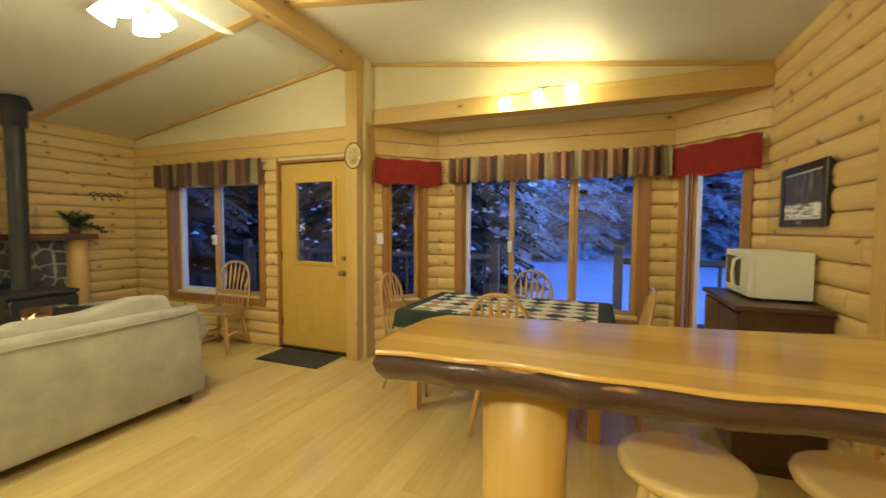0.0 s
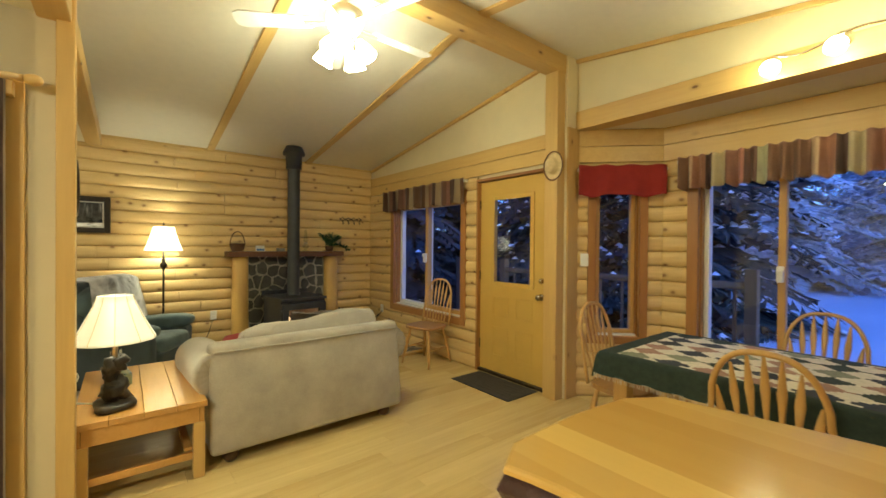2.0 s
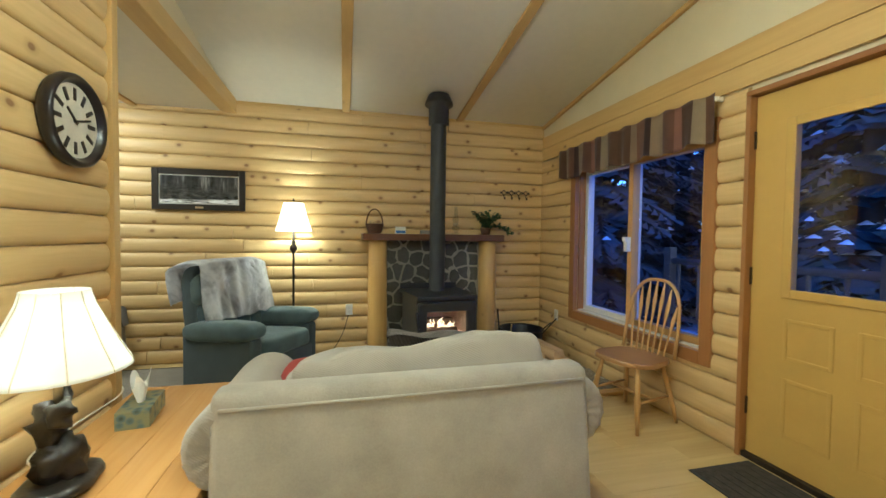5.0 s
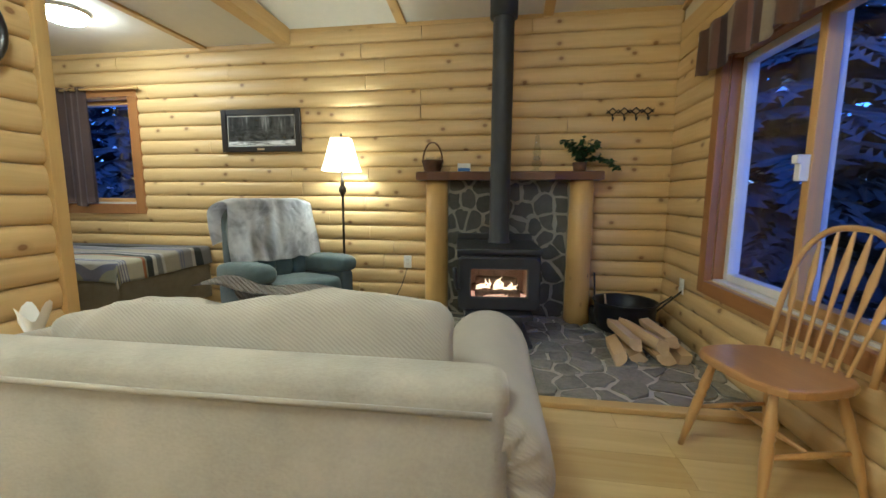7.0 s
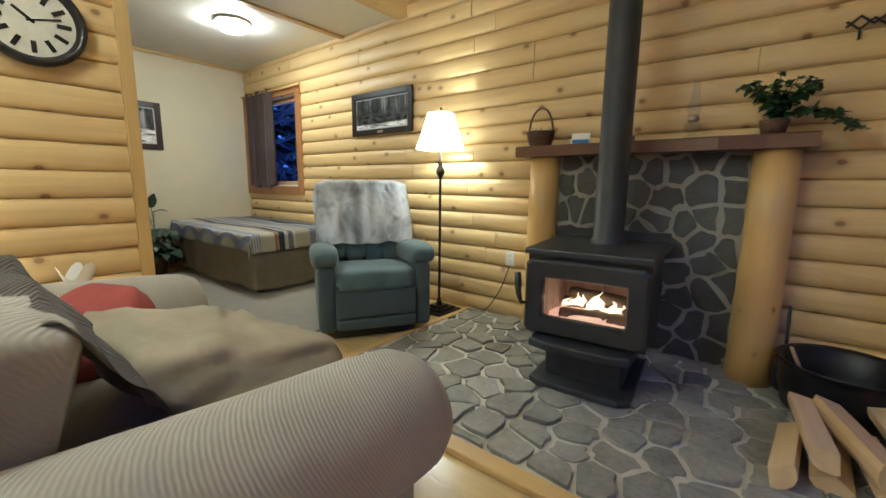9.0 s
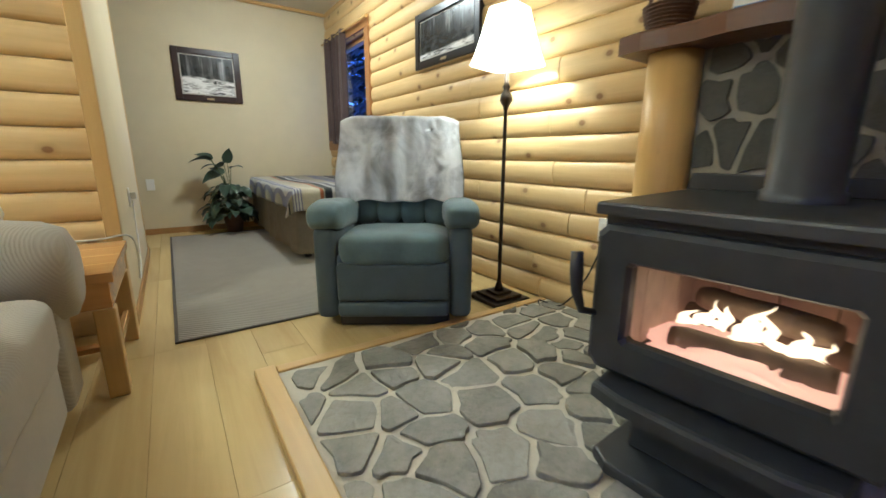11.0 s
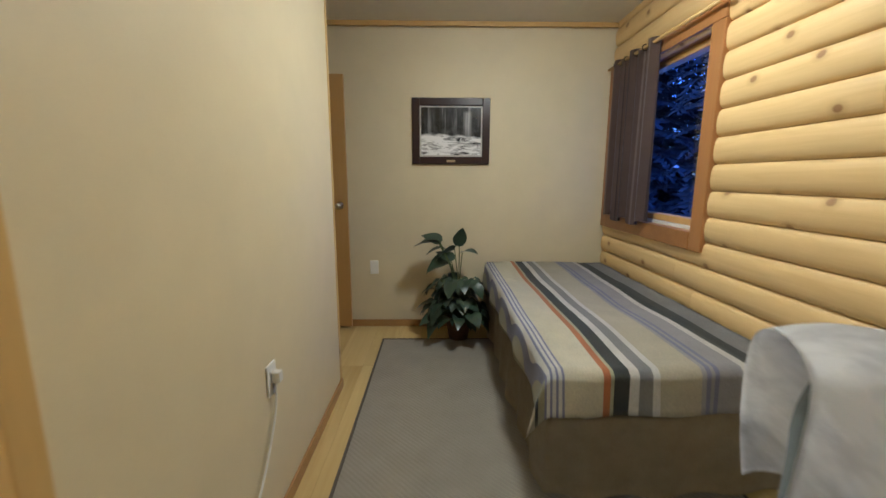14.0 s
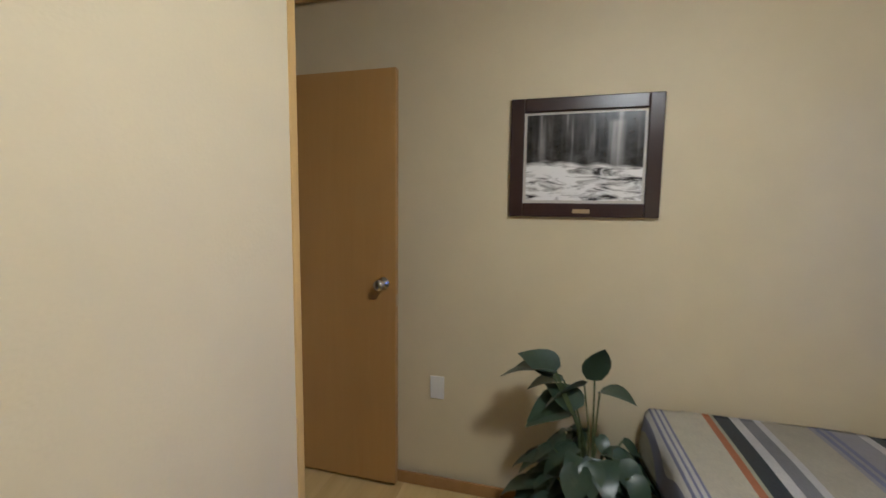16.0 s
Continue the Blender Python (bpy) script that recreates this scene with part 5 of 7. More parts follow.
def bucket():
    ob = thing("ash_bucket", "black iron cauldron holding fire tools", "bucket", (-5.03, 3.82, 0.028))
    bm = bmesh.new()
    lathe(bm, [(0.15, 0.0), (0.20, 0.02), (0.225, 0.12), (0.225, 0.20), (0.235, 0.235), (0.245, 0.24), (0.235, 0.245), (0.215, 0.23), (0.205, 0.12), (0.17, 0.03), (0.0, 0.028)], 28)
    part("pot", bm, BUCKET, ob, smooth=True)
    for k, (a, b) in enumerate((((-0.1, -0.1, 0.06), (0.20, -0.20, 0.33)), ((0.05, 0.1, 0.06), (0.12, 0.36, 0.36)), ((0.0, 0.05, 0.06), (0.10, 0.30, 0.31)))):
        bm = bmesh.new()
        rod(bm, a, b, 0.007, n=8)
        part("fire_tool", bm, SPLIT if k == 0 else BLACK, ob, smooth=True)
    ob = thing("coal_shovel", "dark iron hand shovel leaning by the log post", "shovel", (-5.17, 3.63, 0.03))
    bm = bmesh.new()
    rod(bm, (0, 0.0, 0.10), (-0.05, -0.01, 0.42), 0.008, n=8)
    part("shaft", bm, BLACK, ob)
    bm = bmesh.new()
    pillow(bm, (0.02, 0, 0.08), (0.12, 0.11, 0.16), (0.8, 0.8), 0.05, 16, 10)
    part("scoop", bm, BLACK, ob, smooth=True)


def firewood():
    rng = random.Random(12)
    k = 0
    for row, (n, z) in enumerate(((4, 0.072), (3, 0.160))):
        for i in range(n):
            ob = thing("firewood_log", "split pale firewood log in the stack by the hearth", "firewood", group="firewood stack")
            y = 3.62 + 0.128 * i + 0.06 * row + rng.uniform(-0.015, 0.015)
            ob.matrix_basis = pose(-4.50 + rng.uniform(-0.05, 0.05) - 0.06 * row - 0.03 * i, y, z, rng.uniform(-16, 16), rng.uniform(-4, 4), rng.uniform(-12, 12) + 6)
            L, r = rng.uniform(0.36, 0.44), rng.uniform(0.048, 0.062)
            a0, a1 = -1.0, 1.0
            ring = [(0.0, -r * 0.75)] + [(r * 1.35 * math.sin(a) * 1.0, -r * 0.75 + r * 1.55 * math.cos(a)) for a in [a0 + (a1 - a0) * j / 6 for j in range(7)]]
            barky = rng.random() < 0.35
            bm = bmesh.new()
            e = [[bm.verts.new((x, yy * (1 + 0.05 * rng.uniform(-1, 1)), zz)) for yy, zz in ring] for x in (-L / 2, L / 2)]
            m = len(ring)
            for j in range(m):
                f = bm.faces.new((e[0][j], e[0][(j + 1) % m], e[1][(j + 1) % m], e[1][j]))
                f.material_index = 1 if 1 <= j < m - 1 and barky else 0
            bm.faces.new(e[0][::-1])
            bm.faces.new(e[1])
            bmesh.ops.recalc_face_normals(bm, faces=list(bm.faces))
            if rng.random() < 0.6:
                bmesh.ops.rotate(bm, verts=bm.verts, cent=(0, 0, 0), matrix=Matrix.Rotation(math.pi * rng.uniform(0.6, 1.4), 3, "X"))
            part("split_log", bm, [SPLIT, FIRE_BARK], ob)


def windsor(at, turn, label, group="chairs round the table"):
    ob = thing("windsor_chair", label, "chair", at, turn, group)
    sz = 0.445
    bm = bmesh.new()
    out = []
    for k in range(28):
        a = 2 * math.pi * k / 28
        ca, sa = math.cos(a), math.sin(a)
        f = (abs(ca) ** 3.2 + abs(sa) ** 3.2) ** (-1 / 3.2)
        out.append((0.215 * ca * f * (1 + 0.07 * sa), 0.20 * sa * f))
    prism(bm, out, sz - 0.03, sz, 0.010)
    part("seat", bm, OAK_SEAT, ob)
    legs = {}
    for sx in (-1, 1):
        for sy, spread in ((1, 0.195), (-1, 0.21)):
            top, bot = Vector((sx * 0.135, sy * 0.125, sz - 0.03)), Vector((sx * 0.20, sy * spread, 0.0))
            bm = bmesh.new()
            turned(bm, top, bot, [(0, 0.012), (0.12, 0.015), (0.3, 0.021), (0.36, 0.016), (0.39, 0.021), (0.42, 0.016), (0.46, 0.020), (0.62, 0.020), (0.8, 0.015), (1, 0.011)], 10)
            part("leg", bm, OAK, ob, smooth=True)
            legs[sx, sy] = top.lerp(bot, 0.55)
    for sx in (-1, 1):
        bm = bmesh.new()
        turned(bm, legs[sx, 1], legs[sx, -1], [(0, 0.007), (0.5, 0.013), (1, 0.007)], 8)
        part("stretcher", bm, OAK, ob, smooth=True)
    bm = bmesh.new()
    turned(bm, (legs[-1, 1] + legs[-1, -1]) / 2, (legs[1, 1] + legs[1, -1]) / 2, [(0, 0.007), (0.5, 0.013), (1, 0.007)], 8)
    part("stretcher", bm, OAK, ob, smooth=True)
    def lean(h):
        return -0.165 - 0.20 * h

    pts = []
    for i in range(25):
        a = math.pi * i / 24
        x = 0.20 * math.copysign(abs(math.cos(a)) ** 0.75, math.cos(a)) * (1.04 if 0.15 < a / math.pi < 0.85 else 1.0)
        h = 0.52 * math.sin(a) ** 0.62
        pts.append((x, lean(h), sz - 0.005 + h))
    bm = bmesh.new()
    tube(bm, pts, 0.0125, 8)
    part("bow", bm, OAK, ob, smooth=True)
    for k in range(7):
        t = (k - 3) / 3
        x0, x1 = 0.125 * t, 0.168 * t
        h = 0.52 * (1 - min(0.999, abs(x1) / 0.205) ** 2.4) ** 0.40 - 0.012
        bm = bmesh.new()
        a, b = Vector((x0, -0.160, sz)), Vector((x1, lean(h), sz + h))
        q = (b - a)
        sec = [(0.0, 0.007, 0.007), (0.4, 0.007, 0.007), (0.55, 0.011, 0.006), (0.72, 0.017, 0.005), (0.86, 0.012, 0.005), (1.0, 0.005, 0.005)]
        rings = []
        for s, wx, wy in sec:
            c = a + q * s
            rings.append([bm.verts.new(c + Vector((wx * math.cos(v), wy * math.sin(v), 0))) for v in [2 * math.pi * j / 8 for j in range(8)]])
        for p, w in zip(rings, rings[1:]):
            for j in range(8):
                bm.faces.new((p[j], p[(j + 1) % 8], w[(j + 1) % 8], w[j]))
        part("spindle", bm, OAK, ob, smooth=True)
    return ob


def valance(p, q, z0, z1, mat, label, folds, seed, name="valance", off=0.09, deep=0.022):
    m, L = along(p, q)
    ob = thing(name, label, "curtain")
    bm = bmesh.new()
    def place(u, v):
        ph = u * folds * 2 * math.pi + 1.6 * noise.noise(Vector((u * folds * 0.5, seed, 0)))
        z = z1 + (z0 - z1) * v + 0.012 * math.sin(ph * 0.5 + seed) * v + 0.006 * math.sin(ph + 1)
        y = -off - deep * math.sin(ph) * (0.35 + 0.65 * v)
        return m @ Vector((L * u, y, z))
    sheet(bm, place, int(folds * 10), 10, 0.003)
    part("cloth", bm, mat, ob, smooth=True)
    bm = bmesh.new()
    rod(bm, m @ Vector((-0.01, -off + deep * 0.5 + 0.014, z1 - 0.035)), m @ Vector((L + 0.01, -off + deep * 0.5 + 0.014, z1 - 0.035)), 0.009, n=8)
    part("curtain_rod", bm, WHITE, ob, smooth=True)
    for s in (-0.005, L - 0.005):
        part("rod_return", B(s, s + 0.012, -off, -0.028, z1 - 0.05, z1 - 0.02, 0.002, m=m), WHITE, ob)
    return ob


BROWN_STRIPE = [(3, (0.16, 0.085, 0.055)), (1, (0.36, 0.25, 0.16)), (2, (0.26, 0.13, 0.085)), (1.2, (0.08, 0.045, 0.04)), (2, (0.40, 0.29, 0.18)), (2, (0.20, 0.10, 0.07)), (1, (0.33, 0.16, 0.12)), (2, (0.12, 0.065, 0.05)), (1.5, (0.42, 0.33, 0.21)), (2.5, (0.18, 0.095, 0.06))]


def tiled_stripes(name, axis, start, width, times, pale=1.0):
    return stripes(name, [(w, tuple(min(0.8, x * pale) for x in c)) for w, c in (BROWN_STRIPE * times)[:31]], axis, start, width)


def plate(name, m, z, kind, label):
    """A wall plate; m lays x along the wall and -y into the room."""
    ob = thing(name, label, "switch" if kind == "switch" else "outlet")
    part("plate", B(-0.036, 0.036, -0.008, 0.0, z - 0.058, z + 0.058, 0.003, m=m), WHITE, ob)
    if kind == "switch":
        part("rocker", B(-0.008, 0.008, -0.014, -0.0082, z - 0.018, z + 0.012, 0.002, m=m), WHITE, ob)
    elif kind == "outlet":
        for dz in (-0.02, 0.02):
            part("socket_face", B(-0.016, 0.016, -0.0105, -0.0082, z + dz - 0.014, z + dz + 0.014, 0.002, m=m), VINYL, ob)
    return ob


def photo(name, p, q, z0, z1, frame_mat, label, seed, fw=0.055, off=0.02, water=0.4, fall=None):
    m, L = along(p, q)
    ob = thing(name, label, "picture")
    for bb in ((0, fw, z0, z1), (L - fw, L, z0, z1), (fw, L - fw, z0, z0 + fw), (fw, L - fw, z1 - fw, z1)):
        part("frame_rail", B(bb[0], bb[1], -off - 0.022, -off, bb[2], bb[3], 0.005, m=m), frame_mat, ob)
    part("fillet", B(fw - 0.001, L - fw + 0.001, -off - 0.010, -off - 0.006, z0 + fw - 0.001, z1 - fw + 0.001, m=m), MATBOARD, ob)
    mt, nt, b = nodes_of(name + "_print")
    tc = nt.nodes.new("ShaderNodeTexCoord")
    mp = nt.nodes.new("ShaderNodeMapping")
    nt.links.new(tc.outputs["Generated"], mp.inputs["Vector"])
    horizontal = abs(m[0][0]) > 0.5
    mp.inputs["Location"].default_value = (seed, seed, 0)
    sp = nt.nodes.new("ShaderNodeSeparateXYZ")
    nt.links.new(tc.outputs["Generated"], sp.inputs[0])
    trunks = nt.nodes.new("ShaderNodeMapping")
    trunks.inputs["Scale"].default_value = (13, 13, 0.7)
    nt.links.new(mp.outputs[0], trunks.inputs["Vector"])
    f1 = noise_tex(nt, trunks.outputs[0], 1.0, 3)
    up = ramp(nt, f1, [(0.42, (0.012, 0.012, 0.013)), (0.55, (0.06, 0.06, 0.062)), (0.68, (0.32, 0.32, 0.33))])
    foliage = noise_tex(nt, mp.outputs[0], 9.0, 6, 0.7)
    up = mix(nt, ramp(nt, sp.outputs["Z"], [(0.35, (1, 1, 1)), (0.7, (0.25, 0.25, 0.25))]), up, ramp(nt, foliage, [(0.4, (0.01, 0.01, 0.01)), (0.7, (0.10, 0.10, 0.10))]))
    wat = nt.nodes.new("ShaderNodeMapping")
    wat.inputs["Scale"].default_value = (1, 1, 3.0)
    nt.links.new(mp.outputs[0], wat.inputs["Vector"])
    f3 = noise_tex(nt, wat.outputs[0], 4.5, 5, 0.6, 0.6)
    low = ramp(nt, f3, [(0.36, (0.03, 0.03, 0.032)), (0.45, (0.50, 0.50, 0.51)), (0.54, (0.88, 0.88, 0.89))])
    edge = nt.nodes.new("ShaderNodeMath")
    edge.operation = "ADD"
    nt.links.new(sp.outputs["Z"], edge.inputs[0])
    wob = nt.nodes.new("ShaderNodeMath")
    wob.operation = "MULTIPLY"
    wob.inputs[1].default_value = 0.25
    nt.links.new(noise_tex(nt, mp.outputs[0], 3.0, 2), wob.inputs[0])
    nt.links.new(wob.outputs[0], edge.inputs[1])
    sel = ramp(nt, edge.outputs[0], [(water, (1, 1, 1)), (water + 0.06, (0, 0, 0))])
    if fall is not None:
        band = ramp(nt, sp.outputs["X"], [(fall - 0.10, (0, 0, 0)), (fall, (1, 1, 1)), (fall + 0.07, (0, 0, 0))])
        tall = ramp(nt, sp.outputs["Z"], [(0.30, (0.4, 0.4, 0.4)), (0.6, (1, 1, 1)), (0.88, (0.7, 0.7, 0.7)), (0.93, (0, 0, 0))])
        up = mix(nt, mix(nt, 1.0, band, tall, "MULTIPLY"), up, ramp(nt, f1, [(0.35, (0.25, 0.25, 0.26)), (0.6, (0.72, 0.72, 0.74))]))
    nt.links.new(mix(nt, sel, up, low), b.inputs["Base Color"])
    b.inputs["Roughness"].default_value = 0.25
    part("print", B(fw + 0.012, L - fw - 0.012, -off - 0.0135, -off - 0.0105, z0 + fw + 0.012, z1 - fw - 0.012, m=m), mt, ob, "black and white forest photograph")
    part("name_plate", B(L / 2 - 0.035, L / 2 + 0.035, -off - 0.0245, -off - 0.0222, z0 + 0.016, z0 + 0.034, m=m), BRASS, ob, "small brass name plate")
    part("backing", B(0.01, L - 0.01, -off + 0.0005, 0.012, z0 + 0.01, z1 - 0.01, m=m), BLACK, ob)
    return ob


def wall_clock():
    ob = thing("wall_clock", "round black-framed wall clock with bar numerals", "clock", (-3.01, PART_Y + 0.018, 1.71))
    def ring(prof, n=36):
        bm = bmesh.new()
        lathe(bm, prof, n)
        bmesh.ops.rotate(bm, verts=bm.verts, cent=(0, 0, 0), matrix=Matrix.Rotation(radians(-90), 3, "X"))
        return bm
    part("frame", ring([(0.0, 0.0), (0.18, 0.0), (0.19, 0.02), (0.188, 0.045), (0.175, 0.055), (0.165, 0.048), (0.158, 0.04), (0.15, 0.028)]), FRAME_BLACK, ob, smooth=True)
    part("dial", ring([(0.0, 0.026), (0.152, 0.026), (0.152, 0.018)]), plain("clock_dial", (0.62, 0.58, 0.48), 0.6), ob)
    for k in range(12):
        a = radians(30 * k)
        bm = B(-0.009, 0.009, 0.0265, 0.0285, 0.085, 0.135, m=Matrix.Rotation(a, 4, "Y"))
        part("numeral_bar", bm, FRAME_BLACK, ob)
    for a, L, w in ((50, 0.07, 0.006), (-75, 0.105, 0.004)):
        part("hand", B(-w, w, 0.029, 0.031, -0.015, L, m=Matrix.Rotation(radians(a), 4, "Y")), FRAME_BLACK, ob)


def door_mat():
    ob = thing("door_mat", "black ribbed rubber door mat on the floor", "mat", (-2.385, 3.965, 0))
    part("backing", B(-0.39, 0.39, -0.205, 0.205, 0.001, 0.008, 0.002), RUBBER, ob)
    part("border", B(-0.37, 0.37, -0.185, 0.185, 0.0085, 0.0105, 0.001), plain("mat_pile", (0.055, 0.047, 0.04), 0.95, vary=0.4, scale=30, bumps=0.6, fine=240), ob)
    for k in range(6):
        y = -0.13 + 0.052 * k
        part("rib", B(-0.31, 0.31, y - 0.006, y + 0.006, 0.0107, 0.0135, 0.002), RUBBER, ob)


def straw_hat():
    ob = thing("straw_hat", "pale straw hat hanging on the door post", "hat", (-1.80, 4.113, 2.085))
    bm = bmesh.new()
    lathe(bm, [(0.135, 0.012), (0.13, 0.004), (0.11, 0.006), (0.085, 0.012), (0.08, 0.02), (0.075, 0.07), (0.06, 0.092), (0.0, 0.098)], 28)
    bmesh.ops.scale(bm, vec=(0.82, 0.82, 0.82), verts=bm.verts)
    bmesh.ops.solidify(bm, geom=list(bm.faces), thickness=0.003)
    bmesh.ops.transform(bm, matrix=Matrix.Diagonal((0.85, 1.12, 1, 1)), verts=bm.verts)
    bmesh.ops.rotate(bm, verts=bm.verts, cent=(0, 0, 0), matrix=Matrix.Rotation(radians(90), 3, "X"))
    part("straw", bm, HAT, ob, smooth=True)
    bm = bmesh.new()
    tube(bm, [(0.097 * math.cos(a), -0.010, 0.127 * math.sin(a)) for a in [2 * math.pi * i / 36 for i in range(36)]], 0.006, 6, True)
    part("brim_binding", bm, WICKER, ob, smooth=True)


sofa()
throw_pillows()
end_table()
table_lamp(-2.50, 1.085, 0.45)
tissue_box(-3.01, 1.09, 0.45)
recliner()
wood_stove()
mantel()
basket(XW + 0.125, 2.25, 1.276)
oil_lamp(XW + 0.12, 3.12, 1.276)
ivy(XW + 0.13, 3.46, 1.276)
hook_rack()
bucket()
firewood()
windsor((-3.405, 3.90, 0), -166, "golden oak Windsor chair with a bow back by the window", "oak chairs")
valance((-4.81, YN), (-3.01, YN), 1.85, 2.14, tiled_stripes("brown_stripe_n", 0, -4.85, 1.9, 2, 1.2), "brown striped valance over the sitting room window", 9, 1.0)
plate("light_switch", along(*BL)[0] @ pose(0.07, -0.018, 0), 1.25, "switch", "white light switch on the log siding")
plate("wall_outlet", along((XW, YS), (XW, YN))[0] @ pose(2.00 - YS, -0.018, 0), 0.475, "outlet", "white outlet on the log wall by the hearth")
plate("wall_outlet", along((XW, YN), (-1.74, YN))[0] @ pose(0.42, -0.018, 0), 0.42, "outlet", "white outlet low on the log wall")
plate("wall_outlet", along((PART_X, PART_Y), (PART_X, -0.9))[0] @ pose(PART_Y - 0.02, 0.0, 0), 0.565, "outlet", "white outlet on the cream side wall")
plate("wall_outlet", along((XE, YS), (XW, YS))[0] @ pose(XE + 3.418, 0.022, 0), 0.515, "blank", "white blank wall plate on the cream back wall")
photo("forest_picture", (XW, 0.205), (XW, 1.005), 1.475, 1.865, FRAME_BLACK, "framed wide forest photograph on the log wall", 3.1, 0.055, 0.018, 0.22)
photo("waterfall_picture", (-3.75, YS), (-4.372, YS), 1.373, 1.887, FRAME_BROWN, "framed waterfall photograph on the cream wall", 5.7, 0.06, -0.02, 0.50, 0.24)
photo("pond_picture", (XE, 4.06), (XE, 3.46), 1.39, 1.77, FRAME_BLACK, "framed photograph on the dining log wall", 8.2, 0.045, 0.018, 0.40)
wall_clock()
door_mat()
straw_hat()
cord("lamp_cord", [(-2.60, 1.00, 0.456), (-2.70, 0.88, 0.462), (-2.95, 0.865, 0.458), (-3.28, 0.88, 0.458), (-3.41, 0.80, 0.44), (-3.395, 0.55, 0.18), (-3.39, 0.25, 0.24), (-3.382, 0.05, 0.42), (-3.382, 0.02, 0.55)], 0.0045, CORD_W, "white lamp cord plugged into the cream wall")
part("plug", B(-3.405, -3.376, 0.005, 0.035, 0.555, 0.595, 0.004), CORD_W, bpy.data.objects["lamp_cord"])
cord("black_cord", [(-5.12, 1.62, 0.02), (-5.20, 1.72, 0.012), (-5.27, 1.66, 0.02), (-5.29, 1.80, 0.03), (-5.31, 1.93, 0.22), (-5.335, 2.00, 0.445)], 0.004, BLACK, "black floor lamp cord beside the hearth")
ob = thing("note_card", "folded white card with a blue picture on the mantel", "card", (XW + 0.12, 2.52, 1.276), 6)
part("card_face", B(-0.002, 0.0, -0.055, 0.055, 0, 0.075, m=pose(0.02, 0, 0, 0, -14, 0)), WHITE, ob)
part("card_rear", B(-0.002, 0.0, -0.055, 0.055, 0, 0.075, m=pose(-0.02, 0, 0, 0, 14, 0)), WHITE, ob)
part("blue_print", B(0.0005, 0.0015, -0.05, 0.05, 0.006, 0.034, m=pose(0.02, 0, 0, 0, -14, 0)), plain("blue_ink", (0.05, 0.17, 0.5), 0.5), ob)
ob = thing("mantel_box", "small grey box on the mantel behind the flue", "box", (XW + 0.12, 2.78, 1.276))
part("box_body", B(-0.03, 0.03, -0.05, 0.05, 0, 0.04, 0.004), CERAMIC, ob)

# ---- dining side ----
def dining_table():
    ob = thing("dining_table", "pine dining table under a quilt", "table", (-0.125, 3.73, 0))
    part("tabletop", B(-0.725, 0.725, -0.44, 0.44, 0.725, 0.76, 0.006), TABLE_PINE, ob)
    for x in (-0.68, 0.60):
        for y in (-0.39, 0.31):
            part("leg", B(x, x + 0.08, y, y + 0.08, 0, 0.7245, 0.006), OAK, ob)
    for y in (-0.37, 0.345):
        part("apron", B(-0.60, 0.60, y, y + 0.025, 0.63, 0.7245, 0.003), OAK, ob)
    for x in (-0.66, 0.635):
        part("apron", B(x, x + 0.025, -0.31, 0.31, 0.63, 0.7245, 0.003), OAK, ob)


